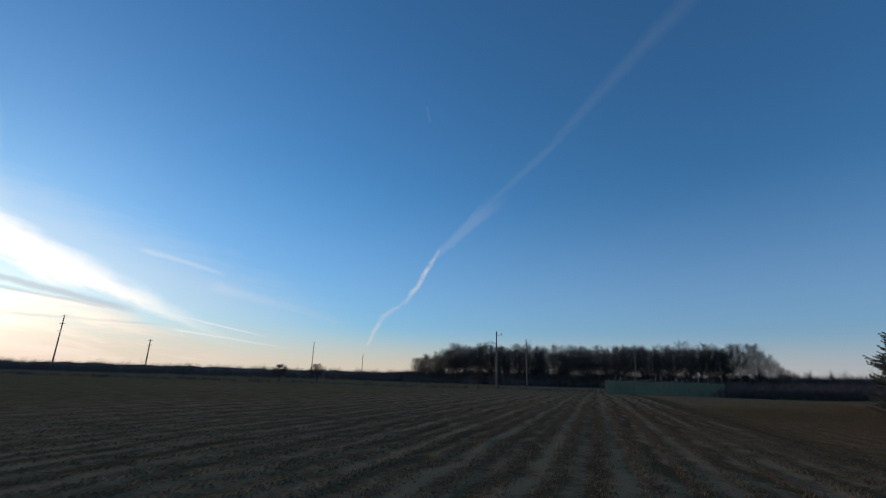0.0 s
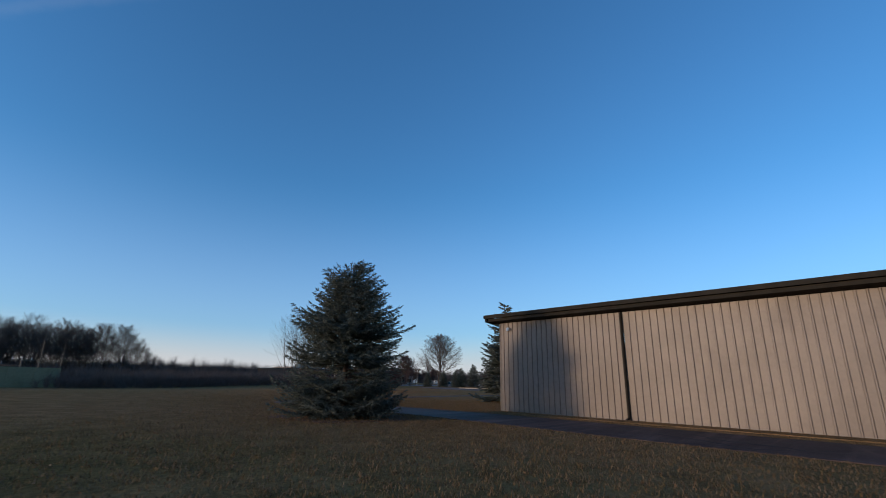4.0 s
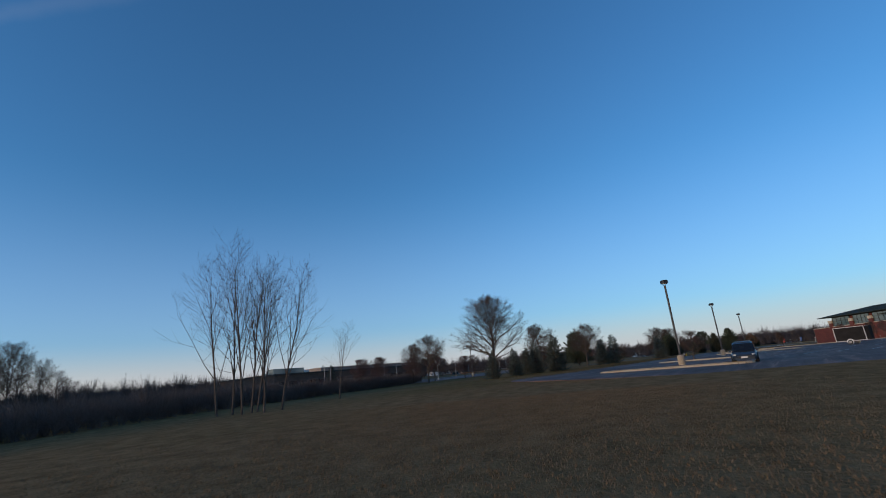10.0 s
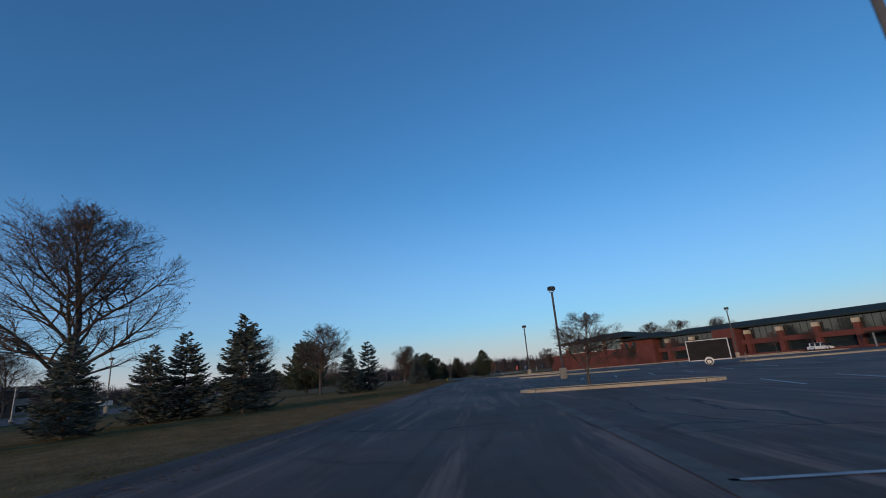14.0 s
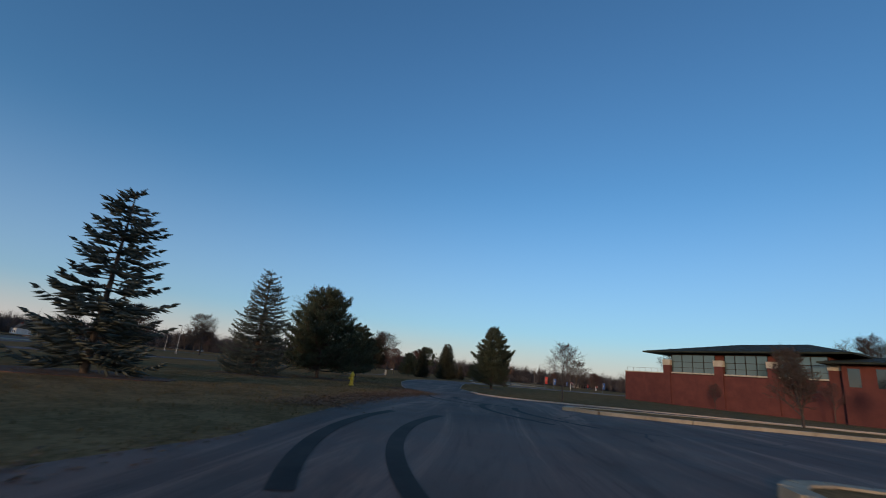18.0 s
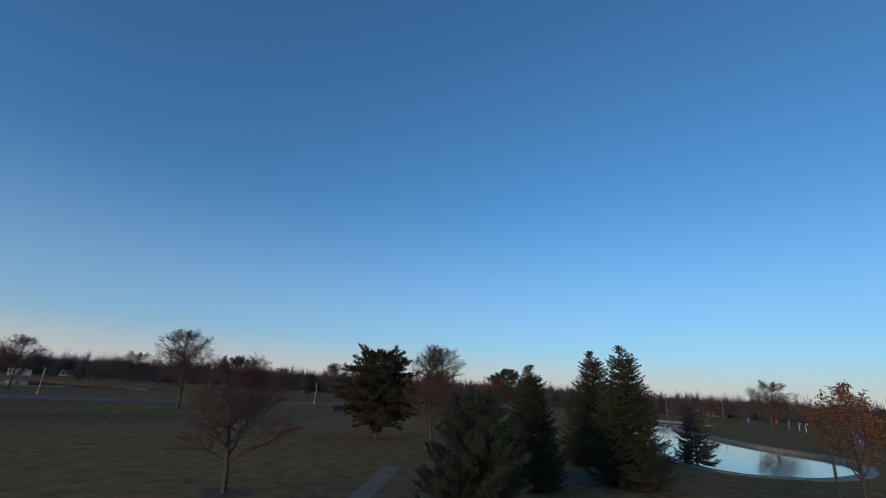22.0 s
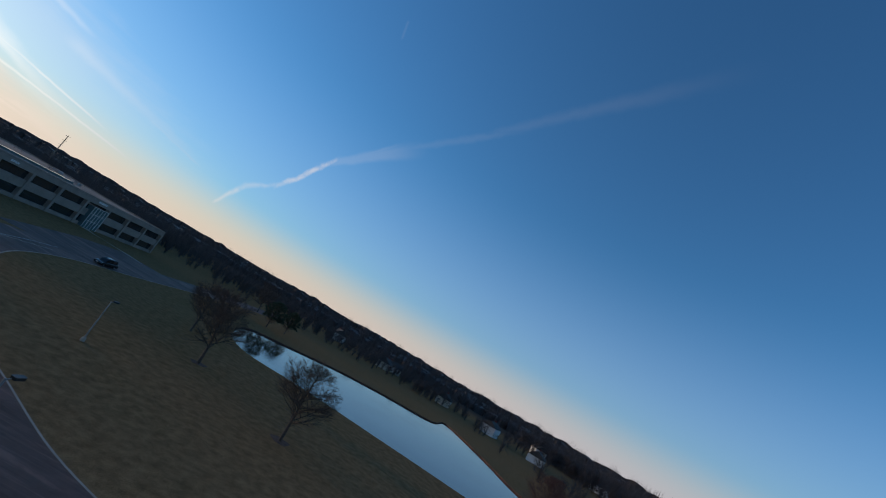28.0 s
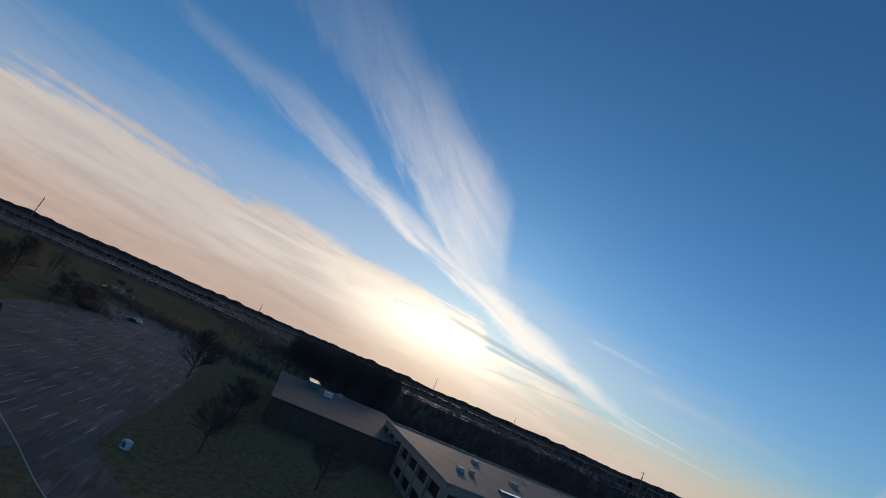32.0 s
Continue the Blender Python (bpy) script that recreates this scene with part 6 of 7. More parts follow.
# far scattered trees, low brush and the wooded skyline
def far_wood(seed, spots, material, name, label, strokes_per=16):
    """Leafless far trees as sheaves of upright strokes: (x, y, height, spread)."""
    rng = np.random.default_rng(seed)
    A, B, R = [], [], []
    for x, y, h, w in spots:
        base = np.array([x, y, land(x, y) - 0.2])
        n = strokes_per
        A.append(np.repeat(base[None], n, 0) + np.c_[rng.normal(0, 0.05 * w, n), rng.normal(0, 0.05 * w, n), h * rng.uniform(0.0, 0.55, n)])
        t = np.c_[rng.normal(0, w * 0.36, n), rng.normal(0, w * 0.36, n), np.zeros(n)]
        top = h * np.sqrt(np.clip(1 - (np.hypot(t[:, 0], t[:, 1]) / (w * 1.05)) ** 2, 0.05, 1)) * rng.uniform(0.74, 1.0, n)
        B.append(base[None] + t + np.c_[np.zeros(n), np.zeros(n), top])
        R.append(np.full(n, 0.0085 * h) * rng.uniform(0.6, 1.3, n))
    A, B, R = np.concatenate(A), np.concatenate(B), np.concatenate(R)
    ob = new(name, raw_mesh(name, [strokes(A, B, R, R * 0.08, 3)], material))
    return tagged(ob, label, "woods", "", "stuff")


rng = np.random.default_rng(8)
ring, ring_west = [], []
for k in range(5200):
    a = rng.uniform(0, 2 * np.pi)
    r = 480 + 520 * rng.random() ** 1.4
    x, y = 220 + r * math.cos(a), 60 + r * math.sin(a)
    (ring_west if x < 60 else ring).append((x, y, rng.uniform(11, 19) * (1.0 + 0.35 * math.cos(a) if math.cos(a) > 0 else 1.0 + 0.55 * math.cos(a)), rng.uniform(6, 11)))
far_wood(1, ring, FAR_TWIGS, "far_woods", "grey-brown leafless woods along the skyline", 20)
# low woods to the north and west, in the haze-lightened twig colour
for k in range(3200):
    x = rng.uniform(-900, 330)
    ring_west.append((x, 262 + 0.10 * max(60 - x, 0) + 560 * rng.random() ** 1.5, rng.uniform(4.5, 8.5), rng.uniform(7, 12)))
far_wood(4, ring_west, HAZED_TWIGS, "far_scrub", "leafless far woods behind the grey offices, paled as by haze", 22)
near = []
for k in range(900):
    t = rng.random()
    x, y = 62 + 110 * t + rng.normal(0, 2), 95 - 4 * t + 6 * t * t + abs(rng.normal(0, 5)) + 2
    near.append((x, y, rng.uniform(1.8, 3.6), rng.uniform(1.5, 3)))
for k in range(500):
    t = rng.random()
    near.append((60 + 130 * t, 122 + 70 * t * t + rng.normal(0, 10), rng.uniform(2.5, 5), rng.uniform(2, 4)))
for k in range(1100):
    t = rng.random()
    near.append((-260 + 420 * t, 262 - 40 * t + rng.normal(0, 22), rng.uniform(2.0, 5.5), rng.uniform(2.5, 5)))
for k in range(800):
    near.append((rng.uniform(-330, 60), rng.uniform(108, 132), rng.uniform(0.5, 1.3), rng.uniform(1.5, 3)))
for k in range(1500):
    t = rng.random()
    near.append((-50 + 215 * t, 250 - 24 * t + abs(rng.normal(0, 14)) + 3, rng.uniform(4, 9) * (0.55 + 0.45 * ease(t, 0, 0.25)), rng.uniform(3, 5)))
far_wood(2, near, BRUSH, "brush", "dark leafless brush and hedge along the field edge", 34)
mid = []
for k in range(240):
    mid.append((rng.uniform(490, 640), rng.uniform(-230, 290), rng.uniform(5, 10), rng.uniform(4, 8)))
for k in range(500):
    mid.append((rng.uniform(260, 520), rng.uniform(262, 420), rng.uniform(6, 12), rng.uniform(4, 8)))
for k in range(400):
    mid.append((rng.uniform(150, 310), rng.uniform(205, 420), rng.uniform(6, 13), rng.uniform(5, 8)))
for k in range(260):
    mid.append((rng.uniform(300, 620), rng.uniform(-330, -150), rng.uniform(6, 12), rng.uniform(5, 8)))
for k in range(260):
    mid.append((rng.uniform(-100, 150), rng.uniform(-330, -160), rng.uniform(6, 12), rng.uniform(5, 8)))
for k in range(1500):
    mid.append((rng.uniform(585, 700), rng.uniform(-330, 330), rng.uniform(10, 17.5), rng.uniform(8, 12)))
for k in range(900):
    mid.append((rng.uniform(20, 330), rng.uniform(245, 520), rng.uniform(6, 13), rng.uniform(5, 9)))
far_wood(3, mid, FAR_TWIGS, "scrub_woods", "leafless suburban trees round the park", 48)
# the densest distance, a continuous low canopy
f = Form()
rng = np.random.default_rng(3)
n = 1500
for r, h, west in ((560, 7.0, 0.35), (640, 9.0, 0.35), (1050, 16.0, 0.45), (2600, 24.0, 1.0)):
    vv, ff = [], []
    for k in range(n):
        a = 2 * np.pi * k / n
        c, d = math.cos(a), math.sin(a)
        rr = r + 20 * math.sin(5 * a) + rng.normal(0, 6)
        hh = h * (0.62 + 0.55 * abs(noise.noise((c * 38, d * 38, r))) + 0.30 * noise.noise((c * 9, d * 9, r + 5))) + abs(rng.normal(0, 0.7))
        hh *= 1.0 + 0.45 * c if c > 0 else 1.0 + (west - 1.0) * min(1.0, -1.6 * c)
        vv += [(220 + rr * c, 60 + rr * d, -1), (220 + rr * c, 60 + rr * d, hh), (220 + (rr + 60) * c, 60 + (rr + 60) * d, hh * 0.98), (220 + (rr + 60) * c, 60 + (rr + 60) * d, -1)]
    for k in range(n):
        i, j = 4 * k, 4 * ((k + 1) % n)
        ff += [(i, j, j + 1, i + 1), (i + 1, j + 1, j + 2, i + 2), (i + 2, j + 2, j + 3, i + 3)]
    f.add(vv, ff)
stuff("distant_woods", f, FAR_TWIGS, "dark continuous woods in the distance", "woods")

# ---- lamps and poles ----
def lot_lamp(x, y, h, turn, label, flag=False):
    ob = thing("street_lamp", label, "street lamp", "car park lamps", m=pose(x, y, land(x, y), 0, 0, turn))
    part("base", Form().lathe([(0.36, -0.2), (0.36, 0.95), (0.33, 1.02), (0.0, 1.02)], 16), KERB, ob, "round tan concrete footing")
    part("pole", Form().prism(bevel_outline(-0.085, -0.085, 0.085, 0.085, 0.03), 1.02, h - 0.55), POLE_DARK, ob)
    part("base_plate", Form().box(-0.16, -0.16, 1.02, 0.16, 0.16, 1.06), GALV, ob)
    yoke = Form()
    for s in (-1, 1):
        yoke.tube((0, 0, h - 0.58), (s * 0.26, 0, h - 0.52), 0.03, 0.03, 6)
        yoke.tube((s * 0.26, 0, h - 0.52), (s * 0.31, 0, h - 0.25), 0.03, 0.03, 6)
    part("yoke", yoke, POLE_DARK, ob)
    head = part("lamp_head", Form().prism(bevel_outline(-0.33, -0.33, 0.33, 0.33, 0.14), h - 0.34, h - 0.02), BLACK, ob, "black drum-shaped lamp head")
    part("cap", Form().prism(bevel_outline(-0.28, -0.28, 0.28, 0.28, 0.12), h - 0.02, h + 0.04), BLACK, head)
    part("lens", Form().prism(bevel_outline(-0.27, -0.27, 0.27, 0.27, 0.12), h - 0.37, h - 0.34), LAMP_GLASS, head, "pale lamp lens")
    if flag:
        part("sign_plate", Form().box(-0.16, -0.12, 2.15, 0.16, -0.10, 2.75), WHITE_WALL, ob, "small white notice on the pole")
    return ob


LAMP = "tall dark car park lamp on a round concrete footing"
for x, y, t, s in ((118.0, 47.6, 25, True), (155.6, 35.8, 25, False), (195.0, 22.3, 25, False), (183.0, -13.2, 25, False), (147.0, -4.0, 25, False), (118.0, 4.0, 25, False), (206.0, 96.0, 0, False)):
    lot_lamp(x, y, 9.2, t, LAMP, s)


def park_lamp(x, y, h, turn, group="park lane lamps"):
    ob = thing("street_lamp", "thin pale park lamp post with a flat head", "street lamp", group, m=pose(x, y, 0, 0, 0, turn))
    part("base", Form().lathe([(0.25, 0), (0.25, 0.35), (0.2, 0.42), (0, 0.42)], 12), CONCRETE, ob)
    part("pole", Form().tube((0, 0, 0.4), (0, 0, h), 0.09, 0.06, 8), GALV, ob)
    arm = part("arm", Form().tube((0, 0, h - 0.1), (0.55, 0, h + 0.05), 0.035, 0.03, 6), GALV, ob)
    part("lamp_head", Form().prism(bevel_outline(0.3, -0.2, 1.0, 0.2, 0.12), h - 0.05, h + 0.12), BLACK, ob)
    return ob


for x, y, h in ((370.5, 62.6, 4.8), (396.7, 46.4, 5.2), (420.6, 33.1, 5.4), (333.0, 107.8, 5.2), (332.5, 134.5, 5.0), (366.5, 92.0, 4.8), (302, 68, 6.0), (290, 80, 6.0), (250, 84, 6.0), (228, 92, 6.0), (196, 104, 6.0), (238, 112, 6.0), (205, 122, 6.0), (178, 130, 6.0), (160, 120, 6.0), (176, 112, 6.0), (268, 98, 6.0)):
    park_lamp(x, y, h, 60)


def utility_pole(x, y, h, turn, arms, label, r=0.16, group="power line poles"):
    ob = thing("utility_pole", label, "utility pole", group, m=pose(x, y, land(x, y), 0, 0, turn))
    part("pole", Form().tube((0, 0, -0.3), (0, 0, h), r * 1.35, r * 0.8, 10), WOOD, ob)
    for k in range(arms):
        z = h - 0.9 - k * h * 0.14
        s = 1 if k % 2 == 0 else -1
        arm = part("arm", Form().tube((-1.4 if arms > 2 else 0, 0, z), (1.4 * (1 if arms > 2 else s), 0, z + 0.25), r * 0.35, r * 0.25, 6), GALV, ob)
        part("insulator", Form().lathe([(0, 0), (0.10, 0.05), (0.05, 0.14), (0.10, 0.22), (0.04, 0.32), (0, 0.36)], 8, Matrix.Translation((1.3 * (1 if arms > 2 else s), 0, z + 0.22))), GALV, arm)
        if arms > 2:
            part("insulator", Form().lathe([(0, 0), (0.10, 0.05), (0.05, 0.14), (0.10, 0.22), (0.04, 0.32), (0, 0.36)], 8, Matrix.Translation((-1.3, 0, z))), GALV, arm)
    return ob


utility_pole(13.0, 105.9, 13.0, 20, 2, "tall weathered power pole with short side arms")
utility_pole(24.0, 128.0, 13.4, 20, 1, "tall weathered power pole", 0.14)
for x, y, h in ((-232, 281, 33), (-190, 303, 21), (-144, 528, 38), (-112, 679, 33), (197.8, 465.7, 29.4), (-122, 45, 37)):
    utility_pole(x, y, h, 20, 3, "tall steel transmission pole with three crossarms", 0.35, "transmission poles")
for x, y in ((492.4, -98.6), (485.9, -121.8), (560, 10), (585, -40), (600, 60)):
    utility_pole(x, y, 10.8, 70, 1, "leaning grey roadside power pole", 0.14, "roadside poles")


# ---- vehicles ----
def wheel(parent, x, y, r, side):
    t = part("tyre", Form().lathe([(r * 0.62, -0.10), (r * 0.97, -0.11), (r, -0.06), (r, 0.06), (r * 0.97, 0.11), (r * 0.62, 0.10)], 20, Matrix.Translation((x, y, r)) @ Matrix.Rotation(math.pi / 2, 4, "X")), RUBBER, parent)
    f = Form()
    m = Matrix.Translation((x, y + side * 0.05, r)) @ Matrix.Rotation(math.pi / 2, 4, "X")
    f.lathe([(r * 0.63, -0.06), (r * 0.60, 0.05), (r * 0.54, 0.05), (r * 0.50, -0.02), (0.0, -0.02)], 18, m)
    for k in range(7):
        a = 2 * math.pi * k / 7
        f.tube(m @ Vector((0, 0, -side * 0.05)), m @ Vector((r * 0.58 * math.cos(a), r * 0.58 * math.sin(a), -side * 0.05)), 0.035, 0.025, 5)
    part("rim", f, CHROME, t, "spoked alloy rim")


def loft(form, sections):
    """Skins cross-sections of equal point count, with end caps."""
    k = len(sections[0])
    v = [p for s in sections for p in s]
    f = [(i * k + j, i * k + (j + 1) % k, (i + 1) * k + (j + 1) % k, (i + 1) * k + j) for i in range(len(sections) - 1) for j in range(k)]
    f += [tuple(range(k - 1, -1, -1)), tuple(range((len(sections) - 1) * k, len(sections) * k))]
    return form.add(v, f)


def car(name, x, y, turn, L, W, H, paint, label, van=True, glass=CAR_GLASS, group="parked cars"):
    """A parked car with +x ahead: lower body, glasshouse, wheels, lights."""
    z0 = land(x, y) + 0.02
    ob = thing(name, label, "car", group, m=pose(x, y, z0, 0, 0, turn))
    belt = H * 0.56
    prof = [(-0.50, 0.42, belt * 0.96, 0.90), (-0.485, 0.30, belt, 0.97), (-0.30, 0.24, belt * 1.0, 1.0), (0.0, 0.22, belt * 0.98, 1.0), (0.24, 0.24, belt * 0.94, 1.0), (0.38, 0.24, belt * 0.86, 0.97), (0.465, 0.26, belt * 0.72, 0.90), (0.50, 0.34, belt * 0.56, 0.78)]
    secs = []
    for u, lo, hi, w in prof:
        hw = W / 2 * w
        secs.append([(u * L, -hw * 0.94, lo), (u * L, -hw, lo + 0.18), (u * L, -hw * 0.99, hi - 0.16), (u * L, -hw * 0.90, hi), (u * L, hw * 0.90, hi), (u * L, hw * 0.99, hi - 0.16), (u * L, hw, lo + 0.18), (u * L, hw * 0.94, lo)])
    part("body", loft(Form(), secs), paint, ob, smooth=False)
    back = -0.485 if van else -0.40
    cabin = [(back, belt * 0.95, 0.86, 0.80), (back + 0.03, H * 0.93, 0.84, 0.68), (-0.20, H, 0.84, 0.66), (0.05, H * 0.985, 0.84, 0.68), (0.16, H * 0.90, 0.84, 0.72), (0.33 if van else 0.30, belt * 0.92, 0.84, 0.80)]
    secs = []
    for u, top, w0, w1 in cabin:
        b, t = W / 2 * w0, W / 2 * (w1 + 0.08)
        low = belt * 0.90
        top = max(top, low + 0.03)
        secs.append([(u * L, -b, low), (u * L, -t, top - 0.06), (u * L, -t * 0.86, top), (u * L, t * 0.86, top), (u * L, t, top - 0.06), (u * L, b, low)])
    part("glasshouse", loft(Form(), secs), glass, ob, "dark tinted windows")
    secs = [[(u * L, -W / 2 * 0.66, z - 0.02), (u * L, -W / 2 * 0.62, z + 0.03), (u * L, W / 2 * 0.62, z + 0.03), (u * L, W / 2 * 0.66, z - 0.02)] for u, z in ((back + 0.015, H * 0.93), (-0.20, H), (0.05, H * 0.985), (0.10, H * 0.95))]
    part("roof", loft(Form(), secs), paint, ob)
    for side in (-1, 1):
        for u0, u1 in (((0.04, 0.075), (-0.17, -0.14), (back + 0.015, back + 0.06))):
            f = Form()
            b, t = W / 2 * 0.852, W / 2 * 0.772
            f.add([(u0 * L, side * b, belt * 0.95), (u1 * L, side * b, belt * 0.95), (u1 * L, side * t, H * 0.93), (u0 * L, side * t, H * 0.93), (u0 * L, side * (b - 0.05), belt * 0.95), (u1 * L, side * (b - 0.05), belt * 0.95), (u1 * L, side * (t - 0.05), H * 0.93), (u0 * L, side * (t - 0.05), H * 0.93)], [(0, 1, 2, 3), (4, 7, 6, 5), (0, 3, 7, 4), (1, 5, 6, 2), (3, 2, 6, 7)])
            part("pillar", f, paint, ob)
        part("headlight", Form().prism([(0.44 * L, side * W * 0.26), (0.40 * L, side * W * 0.46), (0.475 * L, side * W * 0.40), (0.497 * L, side * W * 0.30)], belt * 0.60, belt * 0.74), LAMP_GLASS, ob, "clear headlight")
        part("tail_light", Form().prism([(-0.503 * L, side * W * 0.34), (-0.503 * L, side * W * 0.44), (-0.47 * L, side * W * 0.478), (-0.45 * L, side * W * 0.45)], belt * 0.72, belt * 0.98), RED_CLOTH, ob, "red tail light")
        part("mirror", Form().prism(bevel_outline(0.20 * L, side * W * 0.53 - 0.09, 0.20 * L + 0.12, side * W * 0.53 + 0.09, 0.04), belt * 0.95, belt * 1.06), paint, ob)
        for u in (-0.31, 0.30):
            wheel(ob, u * L, side * (W / 2 - 0.13), 0.345, side)
            part("wheel_arch", Form().lathe([(0.36, -0.02), (0.43, -0.02), (0.43, 0.02), (0.36, 0.02)], 20, Matrix.Translation((u * L, side * (W / 2 + 0.0), 0.345)) @ Matrix.Rotation(math.pi / 2, 4, "X")), BLACK, ob)
    part("grille", Form().prism([(0.488 * L, -W * 0.22), (0.503 * L, -W * 0.2), (0.503 * L, W * 0.2), (0.488 * L, W * 0.22)], belt * 0.42, belt * 0.58), BLACK, ob, "dark slatted grille")
    part("bumper", Form().prism([(0.47 * L, -W * 0.42), (0.506 * L, -W * 0.34), (0.506 * L, W * 0.34), (0.47 * L, W * 0.42)], 0.26, 0.44), paint, ob)
    part("number_plate", Form().box(0.507 * L, -0.24, 0.40, 0.515 * L, 0.24, 0.52), WHITE_WALL, ob, "plain pale plate")
    return ob


car("minivan", 110.7, 43.4, 165, 4.9, 1.95, 1.78, NAVY_PAINT, "dark blue minivan parked behind the kerbed island")
car("hatchback", 190.2, -42.0, 205, 4.4, 1.82, 1.62, WHITE_CAR, "white hatchback parked before the brick offices", False)
car("hatchback", 151.0, 119.5, 70, 4.4, 1.82, 1.62, WHITE_CAR, "white car parked at the lot's edge", False)
car("saloon", 154.5, 118.0, 70, 4.5, 1.82, 1.48, BLACK_CAR, "black car parked at the lot's edge", False)
car("saloon", 225.0, 83.0, 20, 4.5, 1.82, 1.48, BLACK_CAR, "dark car alone in the staff car park", False)
for k, (x, y, p) in enumerate(((560, 30, WHITE_CAR), (565, 48, BLACK_CAR), (572, 90, WHITE_CAR), (556, 104, NAVY_PAINT), (548, 130, WHITE_CAR), (578, -10, WHITE_CAR), (575, 62, WHITE_CAR))):
    car("saloon", x, y, 100 + 13 * k, 4.5, 1.82, 1.48, p, "car parked along the far street", False, group="cars along the far street")

pick = car("pickup_truck", 350.2, 148.4, 250, 5.6, 1.95, 1.75, BLACK_CAR, "black pickup truck parked by the entrance drive", False)

# the cargo trailer
tr = thing("cargo_trailer", "black enclosed cargo trailer with white edge trim", "trailer", m=pose(158.6, 15.4, land(158, 15) + 0.02, 0, 0, 226))
part("body", Form().prism([(-2.2, -1.05), (2.0, -1.05), (2.45, -0.55), (2.45, 0.55), (2.0, 1.05), (-2.2, 1.05)], 0.55, 2.75), TRAILER_BLACK, tr)
for x, y in ((-2.2, -1.05), (2.0, -1.05), (2.0, 1.05), (-2.2, 1.05)):
    part("corner_trim", Form().box(x - 0.05, y - 0.05, 0.5, x + 0.05, y + 0.05, 2.8), WHITE_WALL, tr, "white corner trim")
for s in (-1.05, 1.05):
    for z in (0.5, 2.72):
        part("edge_trim", Form().box(-2.2, s - 0.04, z, 2.0, s + 0.04, z + 0.08), WHITE_WALL, tr, "white edge trim")
door = part("side_door", Form().box(0.9, 1.05, 0.7, 1.6, 1.08, 2.55), TRAILER_BLACK, tr)
for a in ((0.88, 0.68, 0.92, 2.57), (1.58, 0.68, 1.62, 2.57)):
    part("door_trim", Form().box(a[0], 1.06, a[1], a[2], 1.10, a[3]), WHITE_WALL, door)
for s in (-1, 1):
    part("mudguard", Form().lathe([(0.0, -0.1), (0.46, -0.1), (0.46, 0.1), (0.0, 0.1)], 16, Matrix.Translation((-0.2, s * 1.12, 0.42)) @ Matrix.Rotation(math.pi / 2, 4, "X")), WHITE_WALL, tr, "white mudguard")
    wheel(tr, -0.2, s * 1.18, 0.34, s)
part("tongue", Form().tube((2.4, 0, 0.5), (3.7, 0, 0.5), 0.05, 0.05, 6), GALV, tr)
part("jack", Form().tube((3.4, 0, 0.0), (3.4, 0, 1.0), 0.04, 0.04, 6), GALV, tr)
part("sign_bar", Form().box(-1.6, 1.06, 1.9, -0.4, 1.07, 2.2), TEAL_GLASS, tr, "dull green mark")


# ---- small things along the park road ----
def hydrant(x, y):
    ob = thing("fire_hydrant", "yellow fire hydrant on the grass verge", "fire hydrant", "hydrants", m=pose(x, y, land(x, y)))
    part("barrel", Form().lathe([(0.0, 0.0), (0.17, 0.0), (0.17, 0.05), (0.11, 0.07), (0.11, 0.52), (0.15, 0.54), (0.15, 0.58), (0.12, 0.66), (0.05, 0.74), (0.0, 0.75)], 14), YELLOW_PAINT, ob)
    for a in (0, 90, 180):
        m = Matrix.Rotation(radians(a), 4, "Z")
        part("nozzle", Form().tube(m @ Vector((0.09, 0, 0.42)), m @ Vector((0.20, 0, 0.42)), 0.06, 0.06, 8), YELLOW_PAINT, ob)
    part("nut", Form().tube((0, 0, 0.74), (0, 0, 0.80), 0.03, 0.03, 5), YELLOW_PAINT, ob)


hydrant(219.4, 32.4)
hydrant(291.5, 2.0)
ob = thing("utility_box", "pale grey utility marker box beside the trodden path", "utility box", m=pose(280.8, 24.4, 0, 0, 0, 15))
part("box", Form().prism(bevel_outline(-0.18, -0.14, 0.18, 0.14, 0.03), 0, 0.95), STONE, ob)
part("lid", Form().prism(bevel_outline(-0.20, -0.16, 0.20, 0.16, 0.03), 0.95, 1.0), STONE, ob)
ob = thing("utility_box", "green and white service cabinet at the road bend", "utility box", m=pose(300.2, 108.8, 0, 0, 0, 30))
part("box", Form().prism(bevel_outline(-0.6, -0.45, 0.6, 0.45, 0.05), 0, 1.1), WHITE_WALL, ob)
part("panel", Form().box(-0.4, -0.47, 0.2, 0.4, -0.45, 0.9), BLUE_CLOTH, ob, "blue panel")


def boulder(x, y, s, seed, label):
    f = Form()
    rng = np.random.default_rng(seed)
    n, m = 12, 6
    for j in range(m + 1):
        for i in range(n):
            a, t = 2 * math.pi * i / n, math.pi * 0.5 * j / m
            k = 1 + 0.22 * noise.noise((math.cos(a) * 1.3 + seed, math.sin(a) * 1.3, t * 1.4)) + rng.normal(0, 0.02)
            f.v.append((s * 1.25 * k * math.cos(a) * math.cos(t) ** 0.7, s * 0.8 * k * math.sin(a) * math.cos(t) ** 0.7, s * 0.62 * k * math.sin(t) - 0.08))
    f.f += [(j * n + i, j * n + (i + 1) % n, (j + 1) * n + (i + 1) % n, (j + 1) * n + i) for j in range(m) for i in range(n)]
    ob = tagged(part("boulder", f, ROCK, None, "", True), label, "boulder")
    ob.matrix_basis = pose(x, y, land(x, y), 0, 0, seed * 40)


